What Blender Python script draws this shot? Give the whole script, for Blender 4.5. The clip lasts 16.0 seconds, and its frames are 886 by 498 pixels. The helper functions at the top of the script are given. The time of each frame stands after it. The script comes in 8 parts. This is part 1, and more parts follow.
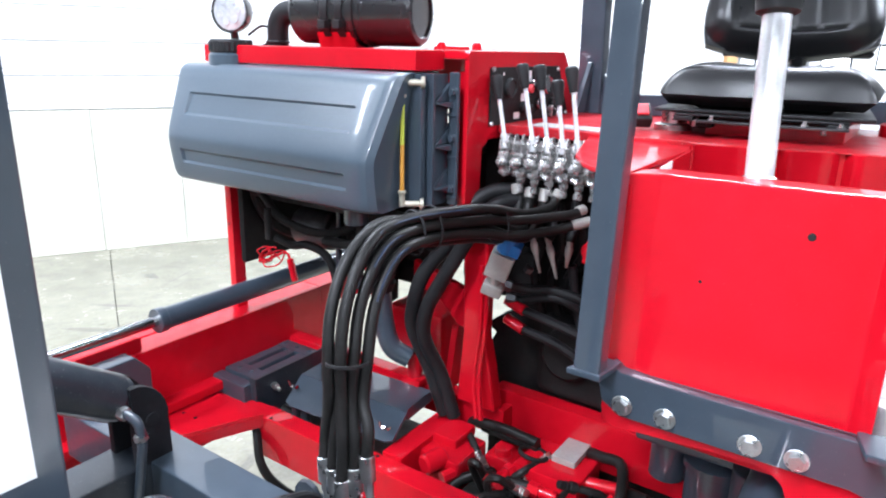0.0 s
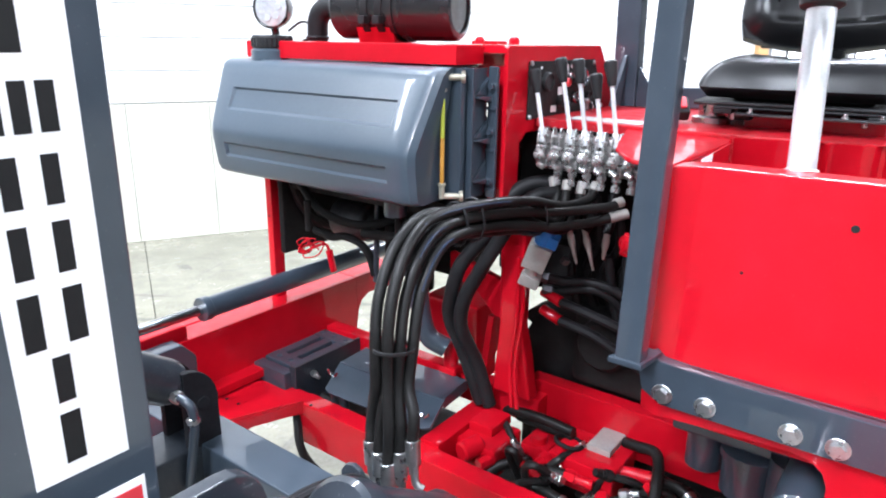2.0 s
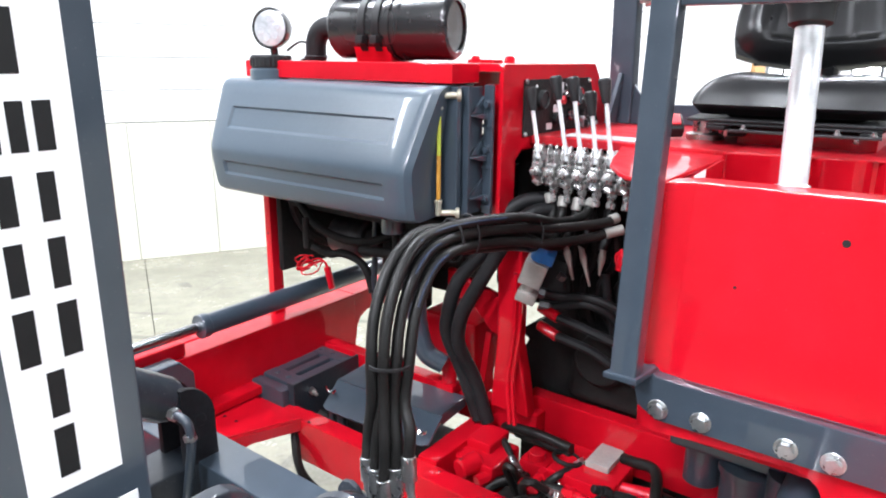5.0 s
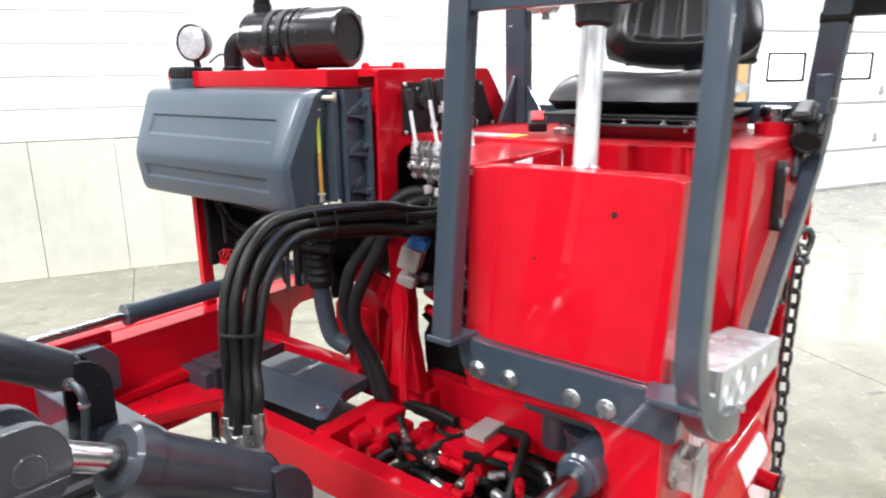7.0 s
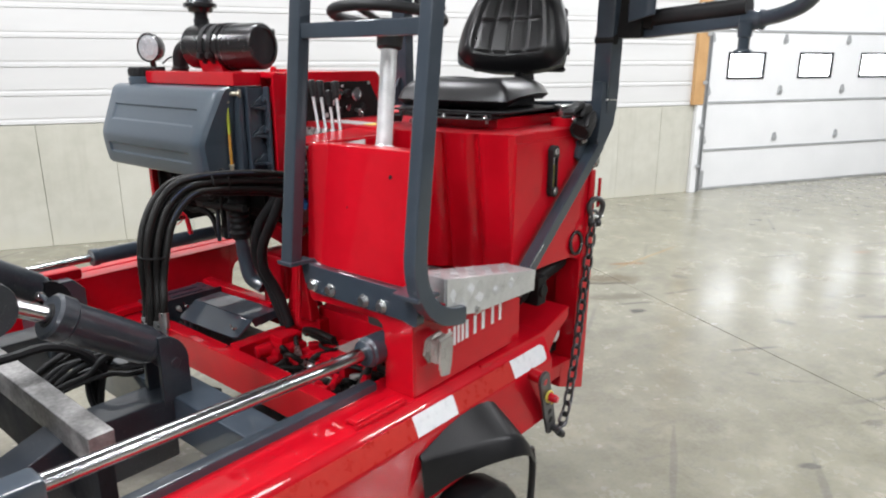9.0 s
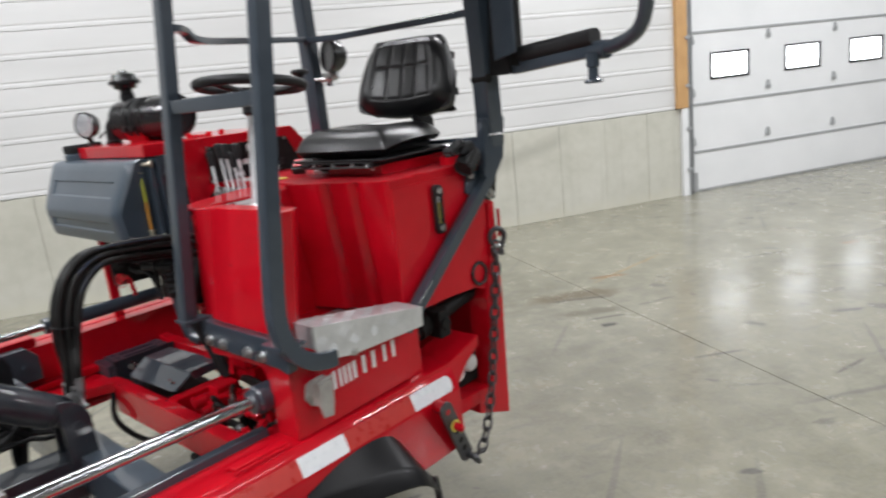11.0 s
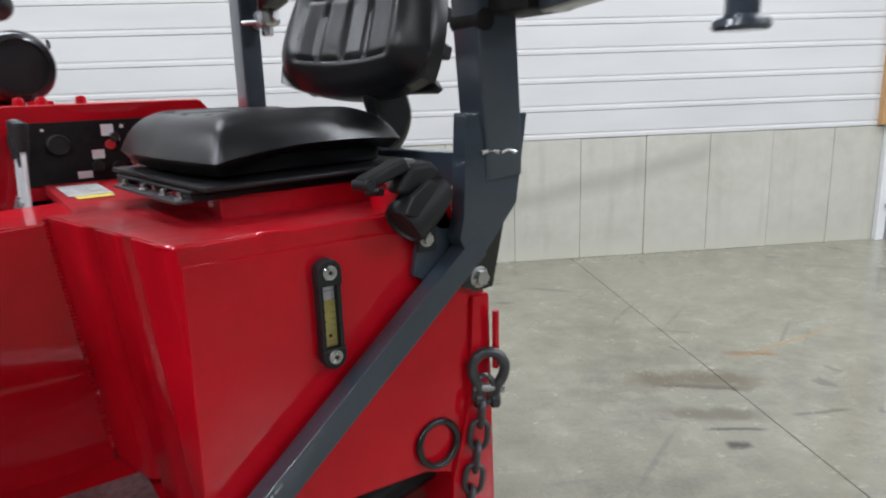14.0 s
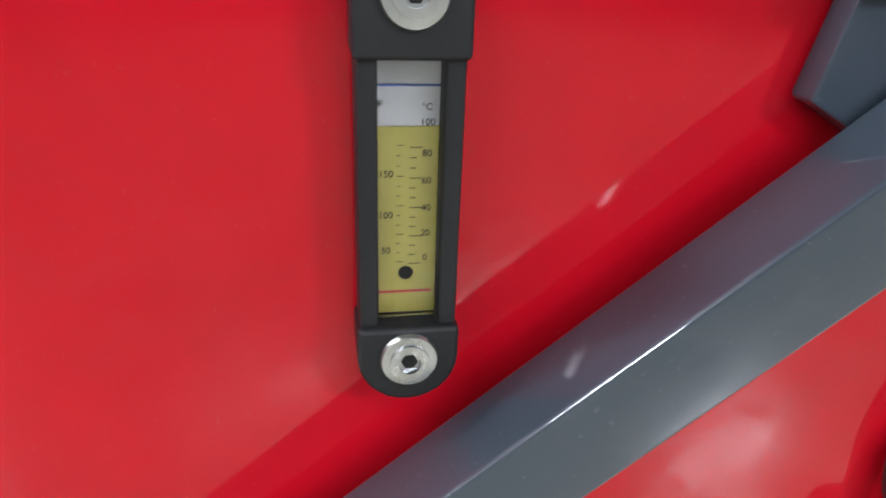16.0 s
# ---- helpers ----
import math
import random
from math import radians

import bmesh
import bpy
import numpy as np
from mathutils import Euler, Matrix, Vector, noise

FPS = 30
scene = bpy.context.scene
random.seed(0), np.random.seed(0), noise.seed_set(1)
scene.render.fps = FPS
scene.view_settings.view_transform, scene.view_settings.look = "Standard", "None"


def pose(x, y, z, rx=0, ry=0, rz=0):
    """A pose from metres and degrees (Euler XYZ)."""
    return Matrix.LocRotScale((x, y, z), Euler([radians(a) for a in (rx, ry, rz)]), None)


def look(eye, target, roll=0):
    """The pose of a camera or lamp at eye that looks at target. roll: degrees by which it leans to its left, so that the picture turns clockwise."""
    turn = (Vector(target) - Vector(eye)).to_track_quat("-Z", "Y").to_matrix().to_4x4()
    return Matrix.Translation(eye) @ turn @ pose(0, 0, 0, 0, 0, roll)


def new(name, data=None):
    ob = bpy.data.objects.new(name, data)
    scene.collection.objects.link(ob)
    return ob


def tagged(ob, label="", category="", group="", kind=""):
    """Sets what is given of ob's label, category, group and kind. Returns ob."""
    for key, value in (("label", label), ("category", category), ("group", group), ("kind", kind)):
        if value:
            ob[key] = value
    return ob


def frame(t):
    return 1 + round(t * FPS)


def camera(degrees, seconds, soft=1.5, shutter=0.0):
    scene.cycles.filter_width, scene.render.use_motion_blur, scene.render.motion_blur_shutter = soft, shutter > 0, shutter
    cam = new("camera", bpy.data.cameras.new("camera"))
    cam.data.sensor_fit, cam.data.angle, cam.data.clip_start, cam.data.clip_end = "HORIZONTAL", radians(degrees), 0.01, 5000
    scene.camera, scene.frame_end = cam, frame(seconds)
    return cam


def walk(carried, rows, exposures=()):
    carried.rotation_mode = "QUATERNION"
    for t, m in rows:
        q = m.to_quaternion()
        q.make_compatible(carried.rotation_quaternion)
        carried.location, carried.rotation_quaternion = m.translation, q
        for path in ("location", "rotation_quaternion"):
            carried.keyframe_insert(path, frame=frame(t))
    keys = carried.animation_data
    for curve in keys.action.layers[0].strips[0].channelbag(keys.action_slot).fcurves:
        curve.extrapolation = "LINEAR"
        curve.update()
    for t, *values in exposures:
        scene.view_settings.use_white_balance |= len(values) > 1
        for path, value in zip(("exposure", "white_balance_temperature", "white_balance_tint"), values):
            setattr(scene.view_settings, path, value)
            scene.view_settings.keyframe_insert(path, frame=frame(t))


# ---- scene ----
cam = camera(66.0, 16.0, soft=2.0, shutter=0.5)
PATH = [
    (0, (0.328, -0.034, 1.516), (-0.761, 1.543, 0.946), 1.2),
    (0.5, (0.328, -0.042, 1.525), (-0.723, 1.563, 0.96), 0.6),
    (1, (0.328, -0.056, 1.528), (-0.737, 1.536, 0.954), 0.2),
    (1.5, (0.327, -0.072, 1.523), (-0.78, 1.489, 0.941), 0.3),
    (2, (0.316, -0.081, 1.521), (-0.824, 1.452, 0.93), 0.8),
    (2.5, (0.314, -0.086, 1.518), (-0.855, 1.431, 0.939), 1.1),
    (3, (0.315, -0.102, 1.516), (-0.879, 1.402, 0.957), 1.4),
    (3.5, (0.318, -0.101, 1.519), (-0.845, 1.434, 0.978), 1.2),
    (3.7, (0.318, -0.093, 1.517), (-0.827, 1.449, 0.96), 0.9),
    (5.8, (0.362, -0.082, 1.531), (-0.793, 1.47, 1.022), 0.6),
    (6, (0.38, -0.094, 1.533), (-0.747, 1.491, 1.063), 0.9),
    (6.5, (0.523, -0.059, 1.532), (-0.635, 1.504, 1.067), -1.6),
    (7, (0.713, -0.001, 1.499), (-0.494, 1.512, 0.994), -0.8),
    (7.5, (0.864, -0.113, 1.526), (-0.315, 1.421, 1.019), -2.3),
    (8, (1.025, -0.219, 1.518), (-0.112, 1.336, 0.98), -2.3),
    (8.2, (1.116, -0.201, 1.511), (-0.039, 1.335, 0.957), -2.0),
    (10.3, (1.9, -0.137, 1.613), (0.459, 1.197, 1.235), -4.0),
    (10.5, (1.938, -0.081, 1.612), (0.47, 1.218, 1.214), -6.3),
    (11, (1.869, 0.074, 1.602), (0.538, 1.494, 1.138), -6.2),
    (11.5, (1.884, 0.278, 1.586), (0.631, 1.76, 1.105), -6.9),
    (12, (1.902, 0.544, 1.582), (0.432, 1.822, 1.129), -7.0),
    (12.5, (1.744, 0.734, 1.582), (0.318, 2.063, 1.134), -4.9),
    (13, (1.678, 1.005, 1.555), (0.322, 2.413, 1.136), -3.8),
    (13.5, (1.468, 1.202, 1.541), (-0.2, 2.22, 1.117), -2.6),
    (14, (1.208, 1.296, 1.522), (-0.386, 2.409, 1.053), -2.0),
    (14.5, (0.975, 1.441, 1.47), (-0.65, 2.462, 0.905), -3.1),
    (15, (0.707, 1.624, 1.379), (-1.053, 2.276, 0.689), 1.2),
    (15.3, (0.625, 1.657, 1.329), (-1.125, 2.216, 0.54), 2.5),
    (15.5, (0.592, 1.658, 1.314), (-1.114, 2.203, 0.425), 3.4),
    (15.6, (0.585, 1.663, 1.3), (-1.156, 2.14, 0.438), 2.8),
    (16, (0.572, 1.663, 1.288), (-1.211, 2.0, 0.446), 2.2),
]
EXPOSURES = [
    (0.0, 0.84, 5700, 10),
    (3.7, 0.84, 5900, 10),
    (6.0, 0.78, 6150, 10),
    (8.2, 0.2, 6350, 10),
    (10.3, -0.43, 6400, 10),
    (11.3, -0.52, 6400, 10),
    (12.0, -0.68, 6350, 10),
    (13.0, -0.69, 6200, 10),
    (13.5, -0.68, 6150, 10),
    (14.0, -0.54, 6100, 10),
    (14.5, -0.5, 6100, 10),
    (15.0, 0.02, 6000, 10),
    (15.4, 0.46, 6000, 10),
    (16.0, 0.55, 6000, 10),
]
walk(cam, [(t, look(eye, target, roll)) for t, eye, target, roll in PATH], EXPOSURES)

# ---- light ----
world = bpy.data.worlds.new("hall_ambient")
world.use_nodes = True
scene.world = world
world.node_tree.nodes["Background"].inputs[0].default_value = (0.9, 0.95, 1.0, 1)
world.node_tree.nodes["Background"].inputs[1].default_value = 0.0

# the hall's own axes: x along the long wall, y out through it, z up
ROOM = Matrix.Translation((-2.842, 5.636, 0)) @ Matrix.Rotation(math.atan2(0.87936, 0.47616), 4, "Z")


def ceiling_lamp(u, w, size_u, size_w, power):
    data = bpy.data.lights.new("ceiling_lamp", "AREA")
    data.shape, data.size, data.size_y, data.energy = "RECTANGLE", size_u, size_w, power
    data.color = (0.985, 0.985, 1.0)
    ob = new("ceiling_lamp", data)
    ob.matrix_world = ROOM @ Matrix.Translation((u, w, 4.85))
    return ob


# unseen strip lights under the ceiling: guessed layout, shares set to shape the light
LAMP = 235
# (-5.6, -5.7) is added off the grid to brighten battery and front faces
for lamp_u, lamp_w, share in ((-7.9, -2.4, 0.8), (-7.9, -7.6, 1.0), (-7.9, -12.2, 0.9), (-5.6, -5.7, 1.15), (-3.4, -2.4, 0.85), (-3.4, -7.6, 0.3), (-3.4, -12.2, 0.6),
                              (1.0, -2.4, 1.1), (1.0, -7.6, 0.4), (1.0, -12.2, 0.6), (5.4, -2.4, 1.0), (5.4, -7.6, 2.0), (5.4, -12.2, 1.2)):
    ceiling_lamp(lamp_u, lamp_w, 2.4, 0.35, LAMP * share)

# ---- materials ----


def nodes_of(name):
    mat = bpy.data.materials.new(name)
    mat.use_nodes = True
    nt = mat.node_tree
    return mat, nt, nt.nodes["Principled BSDF"]


def link(nt, a, b):
    nt.links.new(a, b)


def noise_tex(nt, scale, detail=4.0, rough=0.55, coords="Object", stretch=None):
    tc = nt.nodes.new("ShaderNodeTexCoord")
    out = tc.outputs[coords]
    if stretch:
        mp = nt.nodes.new("ShaderNodeMapping")
        mp.inputs["Scale"].default_value = stretch
        link(nt, out, mp.inputs[0])
        out = mp.outputs[0]
    n = nt.nodes.new("ShaderNodeTexNoise")
    n.inputs["Scale"].default_value, n.inputs["Detail"].default_value, n.inputs["Roughness"].default_value = scale, detail, rough
    link(nt, out, n.inputs["Vector"])
    return n.outputs["Fac"]


def ramp(nt, fac, stops):
    r = nt.nodes.new("ShaderNodeValToRGB")
    els = r.color_ramp.elements
    while len(els) < len(stops):
        els.new(0.5)
    for el, (pos, col) in zip(els, stops):
        el.position, el.color = pos, (*col, 1) if len(col) == 3 else col
    link(nt, fac, r.inputs[0])
    return r.outputs[0]


def mixed(nt, fac, a, b, mode="MIX"):
    m = nt.nodes.new("ShaderNodeMix")
    m.data_type, m.blend_type = "RGBA", mode
    for sock, val in ((m.inputs[0], fac), (m.inputs[6], a), (m.inputs[7], b)):
        if hasattr(val, "links"):
            link(nt, val, sock)
        else:
            sock.default_value = val if isinstance(val, (int, float)) else (*val, 1)
    return m.outputs[2]


def ranged(nt, fac, lo, hi, from_lo=0.3, from_hi=0.7):
    m = nt.nodes.new("ShaderNodeMapRange")
    m.inputs[1].default_value, m.inputs[2].default_value, m.inputs[3].default_value, m.inputs[4].default_value = from_lo, from_hi, lo, hi
    link(nt, fac, m.inputs[0])
    return m.outputs[0]


def bump(nt, bsdf, fac, strength, distance):
    b = nt.nodes.new("ShaderNodeBump")
    b.inputs["Strength"].default_value, b.inputs["Distance"].default_value = strength, distance
    link(nt, fac, b.inputs["Height"])
    link(nt, b.outputs[0], bsdf.inputs["Normal"])


def surface(name, dark, light, rough=(0.4, 0.55), scale=6.0, grain=60.0, metal=0.0, coat=0.0, relief=0.15, depth=0.001, spec=0.5, ao_dust=None):
    """A painted, moulded or bare surface: two scales of tone, uneven gloss and fine relief."""
    mat, nt, b = nodes_of(name)
    big, fine = noise_tex(nt, scale), noise_tex(nt, grain, 6.0)
    both = mixed(nt, 0.35, big, fine)
    link(nt, ramp(nt, both, [(0.3, dark), (0.7, light)]), b.inputs["Base Color"])
    link(nt, ranged(nt, big, rough[0], rough[1]), b.inputs["Roughness"])
    b.inputs["Metallic"].default_value = metal
    b.inputs["Specular IOR Level"].default_value = spec
    b.inputs["Coat Weight"].default_value = coat
    b.inputs["Coat Roughness"].default_value = 0.06
    if relief:
        bump(nt, b, fine, relief, depth)
    return mat


def painted(name, dark, light, rough, orange=0.12, coat=0.9, spec=0.3, dust=0.35):
    """Brushed-on gloss machine paint: soft waves, orange peel, dusty patches."""
    mat, nt, b = nodes_of(name)
    big, mid, fine = noise_tex(nt, 3.0), noise_tex(nt, 22.0, 5.0), noise_tex(nt, 160.0, 3.0)
    tone = mixed(nt, 0.4, big, mid)
    speck, smear = noise_tex(nt, 260.0, 2.0), noise_tex(nt, 6.0, 6.0, 0.7, stretch=(1, 1, 0.35))
    base = mixed(nt, ranged(nt, speck, 0.0, dust, 0.69, 0.74), ramp(nt, tone, [(0.32, dark), (0.68, light)]), (0.34, 0.32, 0.30))
    base = mixed(nt, ranged(nt, smear, 0.0, dust * 0.3, 0.55, 0.75), base, (0.20, 0.19, 0.18))
    link(nt, base, b.inputs["Base Color"])
    link(nt, ranged(nt, mid, rough[0], rough[1]), b.inputs["Roughness"])
    link(nt, ranged(nt, smear, 0.02, 0.09, 0.5, 0.75), b.inputs["Coat Roughness"])
    b.inputs["Specular IOR Level"].default_value = spec
    b.inputs["Coat Weight"].default_value = coat
    bump(nt, b, mixed(nt, 0.25, mid, fine), orange, 0.0015)
    return mat


RED = painted("red_machine_paint", (0.42, 0.0022, 0.0095), (0.53, 0.0036, 0.014), (0.3, 0.42), 0.04, 0.65, 0.06, 0.03)
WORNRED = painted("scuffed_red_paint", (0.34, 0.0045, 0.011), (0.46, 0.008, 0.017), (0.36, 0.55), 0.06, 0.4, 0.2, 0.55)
GREY = painted("blue_grey_machine_paint", (0.030, 0.041, 0.055), (0.041, 0.055, 0.073), (0.28, 0.42), 0.10, 0.9, 0.3, 0.10)
# machine grey with shade, and the clevises' dirt, put into its colour
DARKGREY = painted("shaded_and_dirty_grey_paint", (0.014, 0.018, 0.024), (0.026, 0.032, 0.041), (0.3, 0.45), 0.12, 0.5)
TANKGREY = surface("blue_grey_moulded_tank", (0.046, 0.065, 0.086), (0.062, 0.085, 0.109), (0.3, 0.44), 3.0, 120.0, relief=0.10, depth=0.0006, coat=0.25)
BLACKGLOSS = surface("gloss_black_enamel", (0.008, 0.008, 0.009), (0.016, 0.016, 0.017), (0.16, 0.3), 8.0, 90.0, relief=0.06, coat=0.3)
RUBBER = surface("black_hose_rubber", (0.006, 0.006, 0.007), (0.018, 0.018, 0.019), (0.4, 0.6), 14.0, 220.0, relief=0.35, spec=0.2)
HOSE = surface("glossy_hose_rubber", (0.006, 0.006, 0.006), (0.018, 0.017, 0.016), (0.34, 0.5), 14.0, 220.0, relief=0.12, spec=0.25)
# near-black: oil on the far lug, shade put into the webs' colour
OILYSHADE = surface("oily_and_shaded_black", (0.005, 0.005, 0.006), (0.018, 0.019, 0.022), (0.45, 0.8), 9.0, 70.0, relief=0.4, depth=0.002, spec=0.15)
VALVEZINC = surface("bright_zinc_casting", (0.34, 0.335, 0.33), (0.72, 0.71, 0.70), (0.2, 0.36), 60.0, 240.0, 0.75, relief=0.2)
PLASTIC = surface("black_moulded_plastic", (0.010, 0.010, 0.011), (0.018, 0.018, 0.019), (0.42, 0.55), 10.0, 260.0, relief=0.2, depth=0.0005, spec=0.32)
MUDGUARD = surface("black_ribbed_polymer", (0.005, 0.005, 0.006), (0.012, 0.012, 0.013), (0.3, 0.45), 10.0, 200.0, relief=0.15, depth=0.0005, spec=0.25)
VINYL = surface("black_seat_vinyl", (0.006, 0.006, 0.007), (0.013, 0.013, 0.014), (0.27, 0.38), 7.0, 420.0, relief=0.25, depth=0.0006)
# near-black for engine grime, and for holes and gaps whose shade is coloured in
GRIME_AND_SHADE = surface("grime_and_shade_black", (0.004, 0.004, 0.005), (0.018, 0.017, 0.016), (0.4, 0.8), 12.0, 60.0, relief=0.5, depth=0.003, spec=0.18)
CHROME = surface("hard_chrome", (0.36, 0.36, 0.37), (0.47, 0.47, 0.48), (0.14, 0.24), 30.0, 300.0, 1.0, relief=0.02)
ZINC = surface("zinc_plated_steel", (0.45, 0.46, 0.46), (0.66, 0.67, 0.67), (0.22, 0.4), 40.0, 200.0, 1.0, relief=0.15)
COLUMN = surface("brushed_steel_column", (0.60, 0.61, 0.62), (0.82, 0.83, 0.84), (0.28, 0.42), 25.0, 180.0, 0.45, relief=0.05)
ALU = surface("checker_plate_aluminium", (0.56, 0.57, 0.58), (0.76, 0.77, 0.78), (0.3, 0.46), 20.0, 140.0, 0.65, relief=0.2)
STEELPLATE = surface("worn_bare_steel", (0.07, 0.07, 0.072), (0.48, 0.47, 0.46), (0.35, 0.6), 9.0, 80.0, 0.7, relief=0.25)
CHAINSTEEL = surface("blackened_chain_steel", (0.05, 0.05, 0.055), (0.12, 0.12, 0.125), (0.28, 0.45), 30.0, 160.0, 0.7, relief=0.2)
PALEBRASS = surface("dull_pale_brass", (0.42, 0.39, 0.30), (0.62, 0.59, 0.48), (0.25, 0.4), 30.0, 150.0, 0.6, relief=0.1)
WHITEPAINT = surface("white_sticker_vinyl", (0.74, 0.75, 0.76), (0.82, 0.83, 0.83), (0.35, 0.5), 6.0, 80.0, relief=0.03)
BLACKPRINT = surface("black_print", (0.008, 0.008, 0.009), (0.014, 0.014, 0.014), (0.5, 0.6), 6.0, 80.0, relief=0.03, spec=0.2)
GREYPRINT = surface("faded_print", (0.30, 0.30, 0.30), (0.42, 0.42, 0.42), (0.5, 0.6), 6.0, 80.0, relief=0.03, spec=0.2)
WORNLABEL = surface("worn_paper_label", (0.24, 0.235, 0.23), (0.52, 0.51, 0.50), (0.5, 0.7), 30.0, 90.0, relief=0.05)
REDPRINT = surface("red_print", (0.55, 0.03, 0.04), (0.62, 0.04, 0.05), (0.4, 0.5), 6.0, 80.0, relief=0.03)
YELLOWPRINT = surface("yellow_print", (0.62, 0.50, 0.06), (0.7, 0.57, 0.1), (0.4, 0.5), 6.0, 80.0, relief=0.03)
BLUEPRINT = surface("blue_print", (0.03, 0.07, 0.3), (0.04, 0.09, 0.36), (0.4, 0.5), 6.0, 80.0, relief=0.03)
FADEDBLUE = surface("worn_blue_hose_print", (0.010, 0.014, 0.024), (0.022, 0.042, 0.10), (0.4, 0.5), 30.0, 120.0, relief=0.03)
BLUECAP = surface("blue_plastic_cap", (0.02, 0.16, 0.50), (0.03, 0.21, 0.60), (0.3, 0.45), 9.0, 120.0, relief=0.06)
BEIGE = surface("dull_zinc_block", (0.30, 0.29, 0.27), (0.44, 0.42, 0.39), (0.4, 0.6), 20.0, 120.0, 0.3, relief=0.2)
REFLECT_WHITE = surface("white_reflective_tape", (0.66, 0.68, 0.70), (0.78, 0.79, 0.80), (0.25, 0.35), 40.0, 300.0, relief=0.08)
REFLECT_RED = surface("red_reflective_tape", (0.42, 0.016, 0.012), (0.50, 0.026, 0.016), (0.25, 0.35), 40.0, 300.0, relief=0.08)
WOOD = surface("pine_door_post", (0.42, 0.24, 0.10), (0.56, 0.34, 0.15), (0.5, 0.7), 5.0, 70.0, relief=0.3)
DOORWHITE = surface("white_door_steel", (0.70, 0.71, 0.715), (0.77, 0.775, 0.78), (0.35, 0.5), 2.0, 50.0, relief=0.06)
OILYELLOW = surface("yellow_oil_scale", (0.50, 0.44, 0.09), (0.60, 0.53, 0.14), (0.2, 0.3), 9.0, 80.0, relief=0.0)
AMBER = surface("amber_fuel", (0.42, 0.20, 0.03), (0.52, 0.26, 0.05), (0.2, 0.3), 9.0, 80.0, relief=0.0)
LIMEFUEL = surface("yellow_green_tube", (0.42, 0.46, 0.05), (0.52, 0.55, 0.08), (0.2, 0.3), 9.0, 80.0, relief=0.0)
SCALEWHITE = surface("white_scale_card", (0.62, 0.62, 0.64), (0.70, 0.70, 0.72), (0.3, 0.4), 9.0, 80.0, relief=0.0)
LENSGLASS = surface("faceted_lamp_lens", (0.42, 0.44, 0.46), (0.74, 0.76, 0.78), (0.08, 0.2), 20.0, 90.0, 0.35, relief=0.5, depth=0.004)
WAX = surface("white_plastic_light", (0.66, 0.66, 0.64), (0.80, 0.80, 0.78), (0.3, 0.5), 20.0, 90.0, relief=0.1)


def siding_material():
    mat, nt, b = nodes_of("white_siding_steel")
    big = noise_tex(nt, 1.2, 4.0, 0.5, stretch=(0.5, 1, 3))
    link(nt, ramp(nt, big, [(0.3, (0.57, 0.57, 0.565)), (0.7, (0.64, 0.64, 0.635))]), b.inputs["Base Color"])
    link(nt, ranged(nt, big, 0.34, 0.46), b.inputs["Roughness"])
    bump(nt, b, noise_tex(nt, 2.2, 2.0, 0.5, stretch=(0.6, 1, 6)), 0.25, 0.004)
    return mat


def concrete_wall_material():
    mat, nt, b = nodes_of("cast_concrete_wall")
    cloud, mid, fine = noise_tex(nt, 1.1, 5.0), noise_tex(nt, 7.0, 6.0), noise_tex(nt, 90.0, 5.0)
    base = ramp(nt, mixed(nt, 0.45, cloud, mid), [(0.28, (0.40, 0.394, 0.336)), (0.5, (0.485, 0.478, 0.416)), (0.75, (0.555, 0.548, 0.488))])
    streak = noise_tex(nt, 1.0, 6.0, 0.6, stretch=(7, 7, 0.7))
    base = mixed(nt, ranged(nt, streak, 0.0, 0.3, 0.52, 0.72), base, (0.33, 0.318, 0.265))
    # an old water run climbing across the panels
    tc = nt.nodes.new("ShaderNodeTexCoord")
    sep = nt.nodes.new("ShaderNodeSeparateXYZ")
    link(nt, tc.outputs["Object"], sep.inputs[0])

    def calc(op, a, b2):
        m = nt.nodes.new("ShaderNodeMath")
        m.operation = op
        for sock, val in zip(m.inputs, (a, b2)):
            if hasattr(val, "links"):
                link(nt, val, sock)
            elif val is not None:
                sock.default_value = val
        return m.outputs[0]

    line = calc("SUBTRACT", sep.outputs[2], calc("MULTIPLY", sep.outputs[0], 0.21))
    line = calc("ADD", line, calc("MULTIPLY", cloud, 0.30))
    off = calc("ABSOLUTE", calc("SUBTRACT", line, 0.785), None)
    run = calc("MULTIPLY", ranged(nt, off, 1.0, 0.0, 0.02, 0.13), ranged(nt, sep.outputs[0], 0.0, 1.0, -1.3, -0.6))
    run = calc("MULTIPLY", run, ranged(nt, sep.outputs[0], 0.42, 0.0, 1.05, 1.2))
    base = mixed(nt, calc("MULTIPLY", run, ranged(nt, mid, 0.6, 1.0)), base, (0.20, 0.19, 0.16))
    lime = calc("MULTIPLY", ranged(nt, calc("ADD", sep.outputs[2], calc("MULTIPLY", mid, 0.22)), 1.0, 0.0, 0.12, 0.26), 0.6)
    base = mixed(nt, lime, base, (0.55, 0.535, 0.44))
    link(nt, base, b.inputs["Base Color"])
    b.inputs["Roughness"].default_value = 0.85
    bump(nt, b, mixed(nt, 0.5, mid, fine), 0.35, 0.004)
    return mat


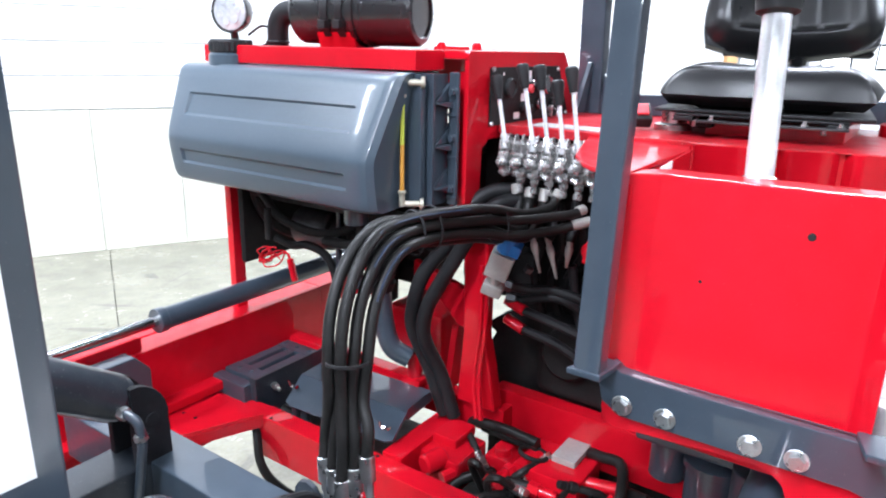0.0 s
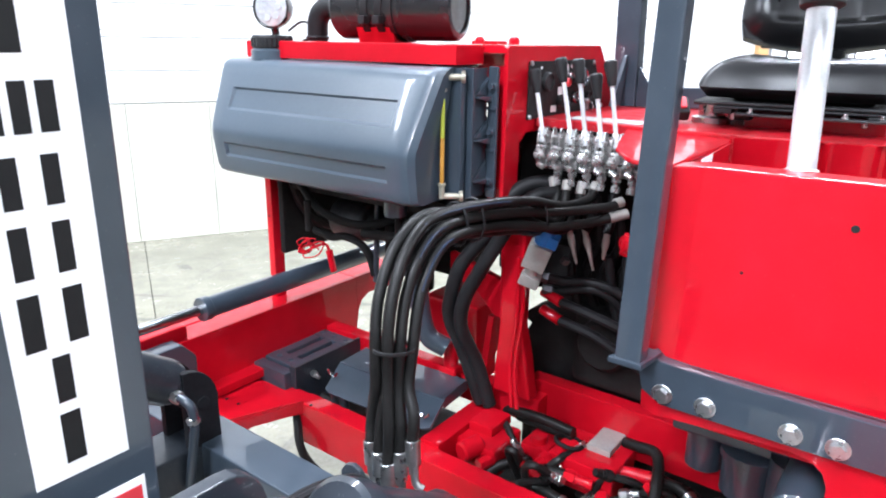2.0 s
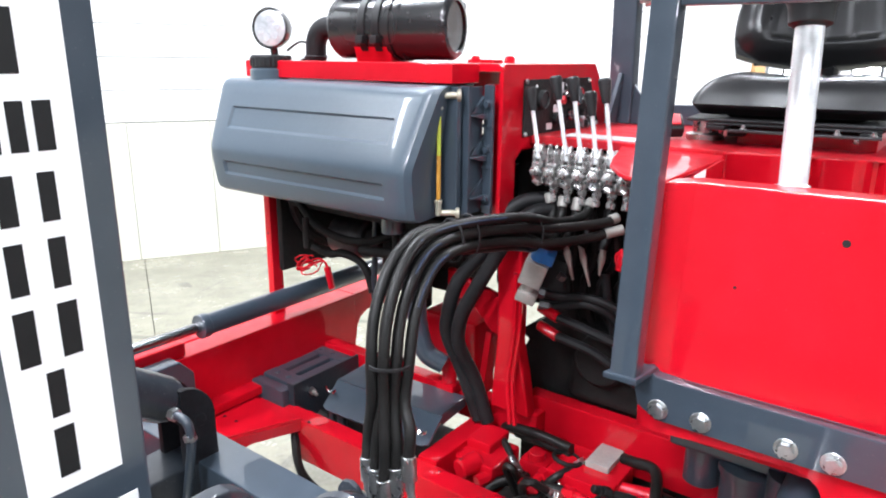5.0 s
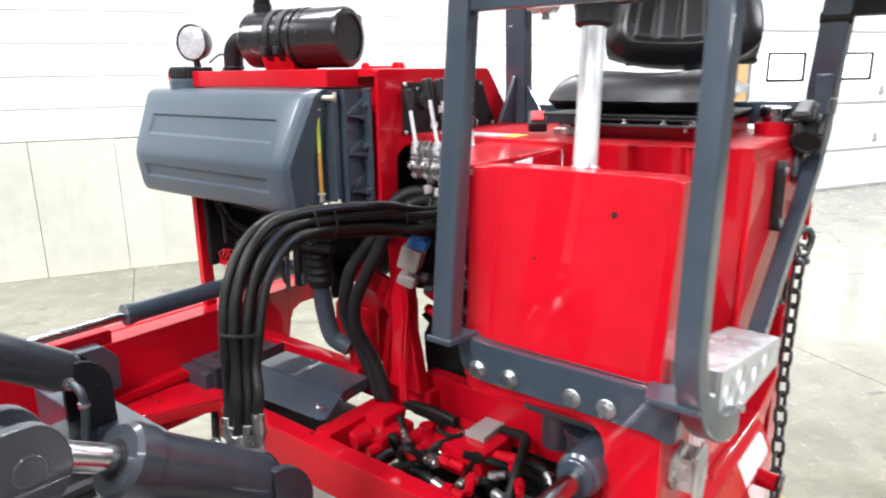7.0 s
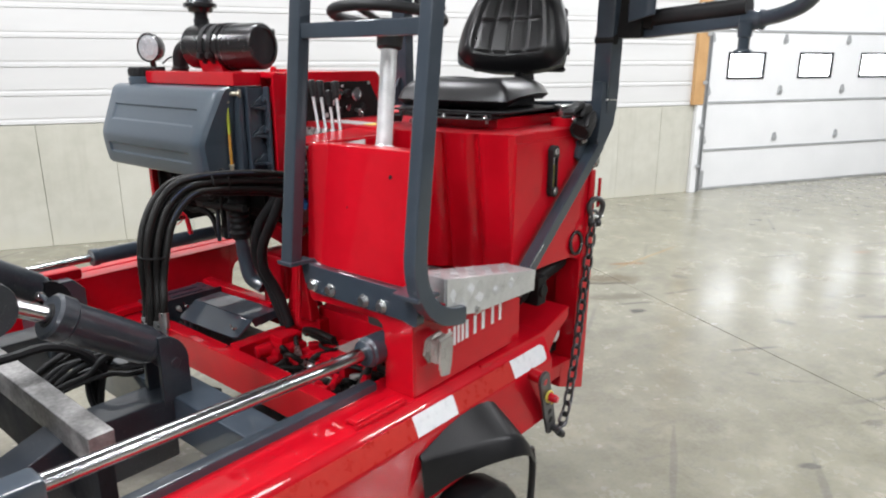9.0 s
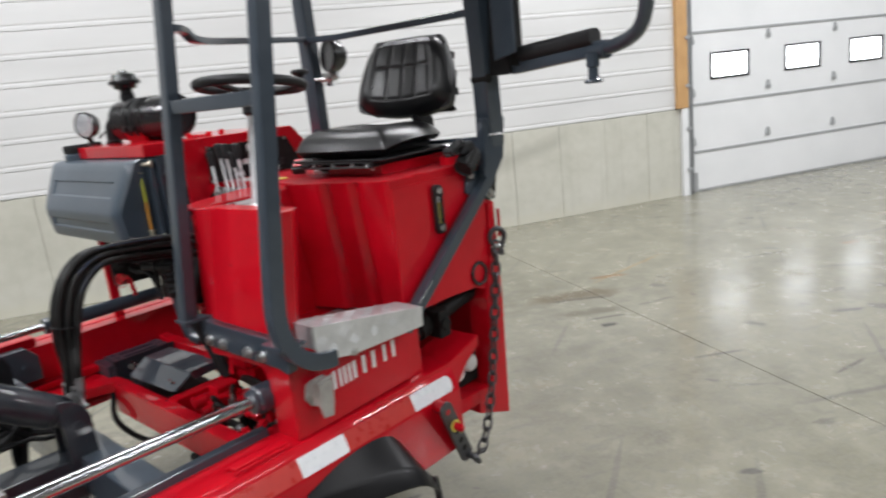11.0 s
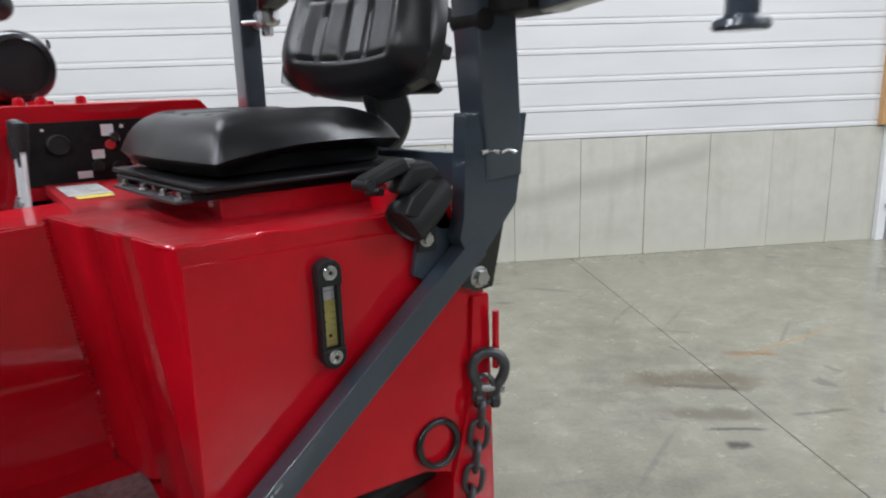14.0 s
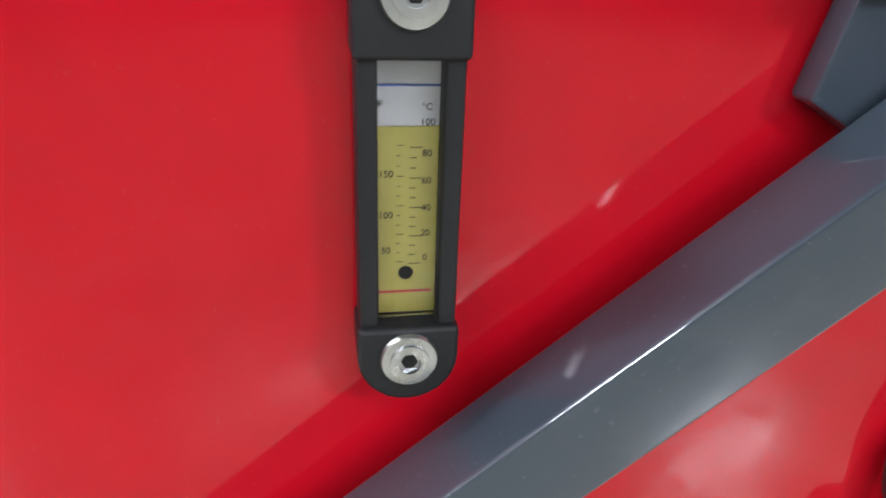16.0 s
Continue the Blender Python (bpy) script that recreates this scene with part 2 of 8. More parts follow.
def spots(nt, scale, stretch, size, turn=0.0):
    """Scattered single marks: one blot of random size in some cells of a stretched lattice."""
    tc = nt.nodes.new("ShaderNodeTexCoord")
    spin = nt.nodes.new("ShaderNodeMapping")
    spin.inputs["Rotation"].default_value = (0, 0, radians(turn))
    link(nt, tc.outputs["Object"], spin.inputs[0])
    mp = nt.nodes.new("ShaderNodeMapping")
    mp.inputs["Scale"].default_value = stretch
    link(nt, spin.outputs[0], mp.inputs[0])
    wob = nt.nodes.new("ShaderNodeTexNoise")
    wob.inputs["Scale"].default_value, wob.inputs["Detail"].default_value = 6.0, 4.0
    link(nt, mp.outputs[0], wob.inputs["Vector"])
    mixv = nt.nodes.new("ShaderNodeMix")
    mixv.data_type = "VECTOR"
    mixv.inputs[0].default_value = 0.2
    link(nt, mp.outputs[0], mixv.inputs[4])
    link(nt, wob.outputs["Color"], mixv.inputs[5])
    v = nt.nodes.new("ShaderNodeTexVoronoi")
    v.inputs["Scale"].default_value = scale
    link(nt, mixv.outputs[1], v.inputs["Vector"])
    sep = nt.nodes.new("ShaderNodeSeparateColor")
    link(nt, v.outputs["Color"], sep.inputs[0])
    lim = ranged(nt, sep.outputs[0], 0.0, size, 0.55, 1.0)
    d = nt.nodes.new("ShaderNodeMath")
    d.operation = "SUBTRACT"
    link(nt, lim, d.inputs[0])
    link(nt, v.outputs["Distance"], d.inputs[1])
    return ranged(nt, d.outputs[0], 0.0, 1.0, 0.0, size * 0.25)


def stroke(nt, p, q, wide, amount):
    """One drag mark on the floor from p to q, ragged at its edges and ends."""
    tc = nt.nodes.new("ShaderNodeTexCoord")
    mp = nt.nodes.new("ShaderNodeMapping")
    mp.vector_type = "TEXTURE"
    dx, dy = q[0] - p[0], q[1] - p[1]
    mp.inputs["Location"].default_value = ((p[0] + q[0]) / 2, (p[1] + q[1]) / 2, 0)
    mp.inputs["Rotation"].default_value = (0, 0, math.atan2(dy, dx))
    mp.inputs["Scale"].default_value = (math.hypot(dx, dy) / 2, wide, 1)
    link(nt, tc.outputs["Object"], mp.inputs[0])
    wob = nt.nodes.new("ShaderNodeTexNoise")
    wob.inputs["Scale"].default_value, wob.inputs["Detail"].default_value, wob.inputs["Roughness"].default_value = 9.0, 6.0, 0.7
    link(nt, tc.outputs["Object"], wob.inputs["Vector"])
    add = nt.nodes.new("ShaderNodeVectorMath")
    add.operation = "MULTIPLY_ADD"
    add.inputs[1].default_value = (0.5, 2.2, 0)
    link(nt, wob.outputs["Color"], add.inputs[0])
    link(nt, mp.outputs[0], add.inputs[2])
    sep = nt.nodes.new("ShaderNodeSeparateXYZ")
    link(nt, add.outputs[0], sep.inputs[0])

    def away(sock, middle, lo, hi):
        m = nt.nodes.new("ShaderNodeMath")
        m.operation = "SUBTRACT"
        m.inputs[1].default_value = middle
        link(nt, sock, m.inputs[0])
        a = nt.nodes.new("ShaderNodeMath")
        a.operation = "ABSOLUTE"
        link(nt, m.outputs[0], a.inputs[0])
        return ranged(nt, a.outputs[0], 1.0, 0.0, lo, hi)

    k = nt.nodes.new("ShaderNodeMath")
    k.operation = "MULTIPLY"
    link(nt, away(sep.outputs[0], 0.25, 0.6, 1.05), k.inputs[0])
    link(nt, away(sep.outputs[1], 1.1, 0.3, 1.1), k.inputs[1])
    j = nt.nodes.new("ShaderNodeMath")
    j.operation = "MULTIPLY"
    j.inputs[1].default_value = amount
    link(nt, k.outputs[0], j.inputs[0])
    return j.outputs[0]


def floor_material():
    mat, nt, b = nodes_of("sealed_concrete_floor")
    cloud, mid, fine = noise_tex(nt, 0.55, 6.0, 0.6), noise_tex(nt, 3.4, 7.0, 0.65), noise_tex(nt, 55.0, 5.0)
    base = ramp(nt, mixed(nt, 0.5, cloud, mid), [(0.34, (0.130, 0.125, 0.088)), (0.5, (0.215, 0.206, 0.152)), (0.66, (0.295, 0.282, 0.215))])
    scuff = noise_tex(nt, 2.2, 5.0, 0.6, stretch=(1, 5.5, 1))
    base = mixed(nt, ranged(nt, scuff, 0.0, 0.5, 0.58, 0.72), base, (0.12, 0.115, 0.105))
    rusty = noise_tex(nt, 1.7, 6.0, 0.7)
    base = mixed(nt, ranged(nt, rusty, 0.0, 0.45, 0.62, 0.74), base, (0.30, 0.215, 0.13))
    grain = noise_tex(nt, 14.0, 8.0, 0.75)
    base = mixed(nt, ranged(nt, grain, 0.0, 0.6, 0.48, 0.70), base, (0.135, 0.13, 0.112))
    pale = noise_tex(nt, 5.0, 7.0, 0.7)
    base = mixed(nt, ranged(nt, pale, 0.0, 0.5, 0.52, 0.72), base, (0.34, 0.322, 0.255))
    for scale, stretch, size, turn, col, amount in ((1.83, (1, 2.6, 1), 0.20, 15, (0.05, 0.048, 0.046), 0.8), (2.07, (1, 2.4, 1), 0.20, 8, (0.06, 0.057, 0.050), 0.6),
                                                    (1.17, (1, 7, 1), 0.3, 28, (0.07, 0.067, 0.058), 0.5), (0.8, (1, 22, 1), 0.3, 130, (0.08, 0.076, 0.07), 0.4), (1.3, (1, 2, 1), 0.16, 10, (0.24, 0.11, 0.05), 0.6), (3.6, (1, 1.6, 1), 0.24, 50, (0.09, 0.086, 0.075), 0.7), (1.0, (1, 1.9, 1), 0.24, 40, (0.115, 0.108, 0.085), 0.45), (1.55, (1, 1.4, 1), 0.22, -15, (0.12, 0.112, 0.088), 0.4)):
        mask = spots(nt, scale, stretch, size, turn)
        k = nt.nodes.new("ShaderNodeMath")
        k.operation = "MULTIPLY"
        k.inputs[1].default_value = amount
        link(nt, mask, k.inputs[0])
        base = mixed(nt, k.outputs[0], base, col)
    base = mixed(nt, ranged(nt, fine, 0.0, 0.22), base, (0.31, 0.30, 0.275))
    # single tyre drags, scrapes and a rusty hairline crack: from, to, half width, colour, strength
    for p, q, wide, col, amount in (((1.28, -2.52), (1.72, -2.60), 0.012, (0.055, 0.052, 0.05), 0.75), ((-0.02, -2.98), (0.30, -2.98), 0.020, (0.07, 0.066, 0.06), 0.6),
                                    ((0.30, -3.62), (0.36, -3.75), 0.035, (0.05, 0.048, 0.045), 0.8), ((-0.32, -3.88), (0.02, -3.96), 0.018, (0.06, 0.057, 0.053), 0.7),
                                    ((0.12, -4.42), (0.40, -4.36), 0.014, (0.055, 0.052, 0.05), 0.7), ((-0.30, -4.55), (0.60, -4.70), 0.022, (0.10, 0.096, 0.088), 0.55),
                                    ((0.20, -4.80), (0.75, -5.00), 0.016, (0.09, 0.086, 0.08), 0.5), ((0.95, -4.60), (0.42, -4.75), 0.03, (0.10, 0.096, 0.088), 0.45),
                                    ((0.0, -2.37), (0.95, -1.98), 0.014, (0.30, 0.19, 0.07), 0.7), ((2.2, -2.55), (3.3, -2.6), 0.03, (0.10, 0.096, 0.09), 0.5),
                                    ((-0.62, -2.45), (0.10, -2.62), 0.12, (0.095, 0.070, 0.038), 0.75), ((0.05, -2.24), (0.36, -2.33), 0.035, (0.20, 0.10, 0.035), 0.75), ((-0.50, -2.56), (-0.02, -2.70), 0.03, (0.07, 0.06, 0.042), 0.8),
                                    ((-0.44, -3.18), (-0.32, -3.20), 0.035, (0.035, 0.033, 0.03), 0.9), ((-0.47, -3.03), (-0.17, -3.09), 0.016, (0.045, 0.043, 0.038), 0.8), ((-0.60, -2.85), (-0.10, -2.98), 0.07, (0.09, 0.078, 0.05), 0.65)):
        mask = stroke(nt, p, q, wide, amount)
        base = mixed(nt, mask, base, col)
    link(nt, base, b.inputs["Base Color"])
    link(nt, ranged(nt, mixed(nt, 0.4, mid, grain), 0.09, 0.34, 0.32, 0.66), b.inputs["Roughness"])
    b.inputs["Specular IOR Level"].default_value = 0.5
    bump(nt, b, mixed(nt, 0.25, mid, fine), 0.05, 0.002)
    return mat


BACKWALL = surface("dark_steel_cladding", (0.08, 0.08, 0.082), (0.12, 0.12, 0.122), (0.5, 0.65), 0.8, 30.0, relief=0.1)
FARWALL = surface("dull_steel_cladding", (0.12, 0.122, 0.125), (0.17, 0.172, 0.175), (0.5, 0.65), 0.8, 30.0, relief=0.1)
SIDING, WALLCONC, FLOORCONC = siding_material(), concrete_wall_material(), floor_material()


def daylight_glass():
    mat, nt, b = nodes_of("daylit_window")
    b.inputs["Base Color"].default_value = (0.85, 0.87, 0.9, 1)
    b.inputs["Roughness"].default_value = 0.15
    b.inputs["Emission Color"].default_value = (0.93, 0.96, 1.0, 1)
    b.inputs["Emission Strength"].default_value = 9.0
    return mat


DAYLIGHT = daylight_glass()
WALLJOINT = surface("pale_joint_filler", (0.36, 0.35, 0.30), (0.43, 0.42, 0.36), (0.7, 0.9), 8.0, 60.0)
GALV = surface("dull_galvanised_steel", (0.30, 0.31, 0.315), (0.42, 0.43, 0.435), (0.4, 0.55), 12.0, 90.0, 0.15, relief=0.1)
JOINTFILL = surface("dark_joint_filler", (0.10, 0.097, 0.09), (0.15, 0.145, 0.135), (0.7, 0.9), 8.0, 60.0)


def clear_glass(name, tint=(1, 1, 1)):
    mat, nt, b = nodes_of(name)
    b.inputs["Base Color"].default_value = (*tint, 1)
    b.inputs["Transmission Weight"].default_value = 1.0
    b.inputs["Roughness"].default_value = 0.03
    b.inputs["IOR"].default_value = 1.3
    return mat


CLEAR = clear_glass("clear_gauge_window")

# ---- mesh helpers ----


def finish(bm, edges, width, segs=2):
    if width > 0:
        bmesh.ops.bevel(bm, geom=list(edges), offset=width, segments=segs, affect="EDGES", profile=0.5, clamp_overlap=True)


def box(bm, lo, hi, bevel=0.003, m=None, segs=2):
    lo, hi = Vector(lo), Vector(hi)
    c, s = (lo + hi) / 2, hi - lo
    made = bmesh.ops.create_cube(bm, size=1, matrix=Matrix.Translation(c) @ Matrix.Diagonal((*s, 1)))
    vs = made["verts"]
    if m is not None:
        bmesh.ops.transform(bm, matrix=m, verts=vs)
    finish(bm, {e for v in vs for e in v.link_edges}, min(bevel, 0.45 * min(abs(s.x), abs(s.y), abs(s.z))), segs)


def prism(bm, pts, axis, lo, hi, bevel=0.002, segs=2, m=None):
    """A plate: an outline in the plane across axis, from lo to hi along it."""
    order = {"x": lambda a, b, c: (c, a, b), "y": lambda a, b, c: (a, c, b), "z": lambda a, b, c: (a, b, c)}[axis]
    low = [bm.verts.new(order(a, b, lo)) for a, b in pts]
    top = [bm.verts.new(order(a, b, hi)) for a, b in pts]
    n = len(pts)
    faces = [bm.faces.new(low[::-1]), bm.faces.new(top)]
    faces += [bm.faces.new((low[i], low[(i + 1) % n], top[(i + 1) % n], top[i])) for i in range(n)]
    bmesh.ops.recalc_face_normals(bm, faces=faces)
    if m is not None:
        bmesh.ops.transform(bm, matrix=m, verts=low + top)
    finish(bm, {e for v in low + top for e in v.link_edges}, bevel, segs)


def frame_for(way, up=None):
    way = way.normalized()
    hint = Vector(up) if up is not None else (Vector((0, 0, 1)) if abs(way.z) < 0.9 else Vector((0, 1, 0)))
    side = way.cross(hint).normalized()
    return side, side.cross(way).normalized()


def sweep(bm, pts, profile, up=None, caps=True, loop=False):
    """A section carried along a line of points."""
    pts = [Vector(p) for p in pts]
    rings, n = [], len(pts)
    side = over = None
    for i, p in enumerate(pts):
        if loop:
            way = pts[(i + 1) % n] - pts[i - 1]
        else:
            way = pts[min(i + 1, n - 1)] - pts[max(i - 1, 0)]
        way.normalize()
        if up is not None or side is None:
            side, over = frame_for(way, up)
        else:
            side = (side - way * side.dot(way)).normalized()
            over = side.cross(way).normalized()
        k = 1.0
        if 0 < i < n - 1 and not loop:
            a, b = (pts[i] - pts[i - 1]).normalized(), (pts[i + 1] - pts[i]).normalized()
            k = 1 / max(0.6, math.cos(a.angle(b, 0) / 2))
        rings.append([bm.verts.new(p + side * (u * k) + over * (v * k)) for u, v in profile])
    m = len(profile)
    for i in range(n if loop else n - 1):
        a, b = rings[i], rings[(i + 1) % n]
        for j in range(m):
            bm.faces.new((a[j], a[(j + 1) % m], b[(j + 1) % m], b[j]))
    if caps and not loop:
        bm.faces.new(rings[0][::-1])
        bm.faces.new(rings[-1])


def disc(r, n):
    return [(r * math.cos(2 * math.pi * i / n), r * math.sin(2 * math.pi * i / n)) for i in range(n)]


def rounded(w, h, r, n=3):
    pts = []
    for cx, cy, a0 in ((w / 2 - r, h / 2 - r, 0), (r - w / 2, h / 2 - r, 90), (r - w / 2, r - h / 2, 180), (w / 2 - r, r - h / 2, 270)):
        for i in range(n + 1):
            a = radians(a0 + 90 * i / n)
            pts.append((cx + r * math.cos(a), cy + r * math.sin(a)))
    return pts


def curve_through(pts, steps=8):
    pts = [Vector(p) for p in pts]
    ext = [2 * pts[0] - pts[1]] + pts + [2 * pts[-1] - pts[-2]]
    out = []
    for i in range(1, len(ext) - 2):
        a, b, c, d = ext[i - 1 : i + 3]
        for s in range(steps):
            t = s / steps
            out.append(0.5 * (2 * b + (c - a) * t + (2 * a - 5 * b + 4 * c - d) * t**2 + (3 * b - a - 3 * c + d) * t**3))
    return out + [pts[-1]]


def tube(bm, pts, r, seg=12, steps=7, smooth=True):
    sweep(bm, curve_through(pts, steps) if smooth and len(pts) > 2 else pts, disc(r, seg))


def bar(bm, pts, w, h, r=0.006, up=(0, 1, 0), n=2):
    sweep(bm, pts, rounded(w, h, r, n), up)


def lathe(bm, profile, a, b, seg=24):
    """Radii and heights turned about the line from a towards b; heights in metres from a."""
    a, b = Vector(a), Vector(b)
    way = (b - a).normalized()
    side, over = frame_for(way)
    rings = []
    for r, h in profile:
        c = a + way * h
        if r < 1e-5:
            rings.append([bm.verts.new(c)])
        else:
            rings.append([bm.verts.new(c + side * (r * x) + over * (r * y)) for x, y in disc(1, seg)])
    made = []
    for p, q in zip(rings, rings[1:]):
        for j in range(seg):
            k = (j + 1) % seg
            if len(p) == 1 and len(q) > 1:
                made.append(bm.faces.new((p[0], q[j], q[k])))
            elif len(q) == 1 and len(p) > 1:
                made.append(bm.faces.new((p[j], q[0], p[k])))
            elif len(p) > 1:
                made.append(bm.faces.new((p[j], q[j], q[k], p[k])))
    for ring, flip in ((rings[0], False), (rings[-1], True)):
        if len(ring) > 1:
            made.append(bm.faces.new(ring[::-1] if flip else ring))
    bmesh.ops.recalc_face_normals(bm, faces=made)


def rod(bm, a, b, r, seg=16, chamfer=0.0015):
    ln = (Vector(b) - Vector(a)).length
    c = min(chamfer, r * 0.4, ln * 0.4)
    lathe(bm, [(0, 0), (r - c, 0), (r, c), (r, ln - c), (r - c, ln), (0, ln)], a, b, seg)


def torus(bm, c, axis, big, small, seg=28, sub=10):
    side, over = frame_for(Vector(axis))
    sweep(bm, [Vector(c) + side * (big * x) + over * (big * y) for x, y in disc(1, seg)], disc(small, sub), loop=True, up=axis)


def mesh_from(name, bm, mats, sharp=38):
    bmesh.ops.recalc_face_normals(bm, faces=bm.faces)
    me = bpy.data.meshes.new(name)
    bm.normal_update()
    keep = math.cos(radians(sharp))
    area = {f: f.calc_area() for f in bm.faces}
    # large faces stay flat, narrow bevels take the bend
    bent = []
    for f in bm.faces:
        for v in f.verts:
            n = Vector((0, 0, 0))
            for g in v.link_faces:
                if g.normal.dot(f.normal) > keep:
                    n += g.normal * area[g]
            bent.append(n.normalized() if n.length > 1e-12 else f.normal.copy())
    bm.to_mesh(me)
    bm.free()
    for m in mats if isinstance(mats, (list, tuple)) else (mats,):
        me.materials.append(m)
    me.polygons.foreach_set("use_smooth", [True] * len(me.polygons))
    me.set_sharp_from_angle(angle=radians(sharp))
    me.normals_split_custom_set(bent)
    return me


def hang(ob, parent):
    if parent is not None:
        ob.parent = parent
        if parent.type == "EMPTY":
            ob.matrix_parent_inverse = Matrix.Translation(-parent.location)
    return ob


def part(name, bm, material, parent, label="", sharp=38):
    """Links a bmesh as one mesh object under a thing or under a part."""
    ob = hang(new(name, mesh_from(name, bm, material, sharp)), parent)
    if label:
        ob["label"] = label
    return ob


def B():
    return bmesh.new()


def made(name, material, parent, build, label="", sharp=38):
    bm = B()
    build(bm)
    return part(name, bm, material, parent, label, sharp)


def made_each(name, material, parent, build, label=""):
    """Like made, but every loose piece becomes a part of its own."""
    bm = B()
    build(bm)
    left, first = set(bm.verts), None
    while left:
        todo = [next(v for v in bm.verts if v in left)]
        island = set()
        while todo:
            v = todo.pop()
            if v in island:
                continue
            island.add(v)
            todo += [e.other_vert(v) for e in v.link_edges if e.other_vert(v) not in island]
        left -= island
        one, twin = B(), {}
        for v in bm.verts:
            if v in island:
                twin[v] = one.verts.new(v.co)
        for f in bm.faces:
            if f.verts[0] in island:
                one.faces.new([twin[v] for v in f.verts])
        ob = part(name, one, material, parent, label)
        first = first or ob
    bm.free()
    return first


def thing(name, place, label, category, group="", kind=""):
    ob = new(name)
    ob.location = place
    ob.empty_display_size = 0.1
    return tagged(ob, label, category, group, kind)


def solid(name, bm, material, label, category, kind="", group=""):
    return tagged(new(name, mesh_from(name, bm, material)), label, category, group, kind)


def side_pose(p, axis, roll=0.0):
    """The pose that lays a part built along +z on a face whose outside is axis."""
    q = Vector(axis).to_track_quat("Z", "Y").to_matrix().to_4x4()
    return Matrix.Translation(p) @ q @ Matrix.Rotation(radians(roll), 4, "Z")


# ---- the hall ----
U0, U1, W0, HIGH = -12.0, 13.0, -15.0, 5.0
WAIN = 1.035
DOOR_U0, DOOR_U1, DOOR_TOP = 2.90, 8.8, 3.45


def in_room(ob):
    ob.matrix_world = ROOM
    return ob


def build_hall():
    bm = B()
    box(bm, (U0, W0, -0.35), (U1, 0.5, -0.02), 0)
    floor = in_room(solid("floor", bm, JOINTFILL, "sealed grey concrete floor with sawn joints and scuffs", "floor", "structure"))
    # slabs between the sawn joints
    joints = [U0, -10.25, -6.87, -3.49, -0.12, 3.26, 6.64, 10.0, U1]
    for a, b in zip(joints, joints[1:]):
        bm = B()
        box(bm, (a + 0.0022, W0, -0.02), (b - 0.0022, 0.5, 0.0), 0.0015, segs=1)
        ob = new("slab", mesh_from("slab", bm, FLOORCONC))
        ob.parent = floor
    # long wall: backing, cast panels below, steel siding above
    bm = B()
    box(bm, (U0, 0.03, 0), (DOOR_U0 - 0.17, 0.3, HIGH), 0)
    box(bm, (DOOR_U1 + 0.17, 0.03, 0), (U1, 0.3, HIGH), 0)
    box(bm, (DOOR_U0 - 0.17, 0.03, DOOR_TOP), (DOOR_U1 + 0.17, 0.3, HIGH), 0)
    wall = in_room(solid("wall_long", bm, WALLJOINT, "white steel siding over a bare cast concrete plinth", "wall", "structure"))
    u = DOOR_U0 - 0.17
    edges = [u, 2.268]
    while edges[-1] > U0:
        edges.append(edges[-1] - 0.578)
    rnd = random.Random(4)
    for a, b in zip(edges, edges[1:]):
        bm = B()
        step = rnd.uniform(-0.003, 0.003)
        gap = rnd.choice((0.0007, 0.001, 0.0018))
        box(bm, (b + gap, 0.0 + step, 0), (a - gap, 0.03, WAIN), 0.005)
        ob = new("concrete_panel", mesh_from("concrete_panel", bm, WALLCONC))
        ob.parent = wall
    bm = B()
    box(bm, (DOOR_U1 + 0.17, 0.0, 0), (U1, 0.03, WAIN), 0.005)
    ob = new("concrete_panel", mesh_from("concrete_panel", bm, WALLCONC))
    ob.parent = wall

    def siding_row(a, b, z0, z1):
        # flat pan with a pair of narrow ribs at its upper edge
        h = z1 - z0
        prof = [(0.030, z0 + 0.001), (0.004, z0 + 0.001), (-0.003, z0 + 0.004), (-0.003, z0 + 0.030), (0.003, z0 + 0.036), (0.003, z0 + 0.048),
                (-0.001, z0 + 0.053), (-0.001, z0 + h * 0.5), (-0.001, z1 - 0.002), (0.030, z1 - 0.002)]
        bm = B()
        lo = [bm.verts.new((a, w, z)) for w, z in prof]
        hi = [bm.verts.new((b, w, z)) for w, z in prof]
        n = len(prof)
        for i in range(n):
            bm.faces.new((lo[i], lo[(i + 1) % n], hi[(i + 1) % n], hi[i]))
        bm.faces.new(lo)
        bm.faces.new(hi[::-1])
        ob = new("siding_panel", mesh_from("siding_panel", bm, SIDING, 20))
        ob.parent = wall

    z = WAIN + 0.004
    while z < HIGH - 0.01:
        top = min(z + 0.229, HIGH)
        if top <= DOOR_TOP + 0.2:
            siding_row(U0, DOOR_U0 - 0.17, z, top)
            siding_row(DOOR_U1 + 0.17, U1, z, top)
        else:
            siding_row(U0, U1, z, top)
        z = top
    # the other walls and the ceiling, unseen, plain and dark to limit bounced light
    bm = B()
    box(bm, (U0 - 0.3, W0, 0), (U0, 0.3, HIGH), 0)
    in_room(solid("wall_left", bm, FARWALL, "plain grey steel hall wall", "wall", "structure"))
    bm = B()
    box(bm, (U1, W0, 0), (U1 + 0.3, 0.3, HIGH), 0)
    in_room(solid("wall_right", bm, FARWALL, "plain grey steel hall wall", "wall", "structure"))
    bm = B()
    box(bm, (U0 - 0.3, W0 - 0.3, 0), (U1 + 0.3, W0, HIGH), 0)
    in_room(solid("wall_behind", bm, BACKWALL, "plain dark steel hall wall", "wall", "structure"))
    bm = B()
    box(bm, (U0 - 0.3, W0 - 0.3, HIGH), (U1 + 0.3, 0.6, HIGH + 0.2), 0)
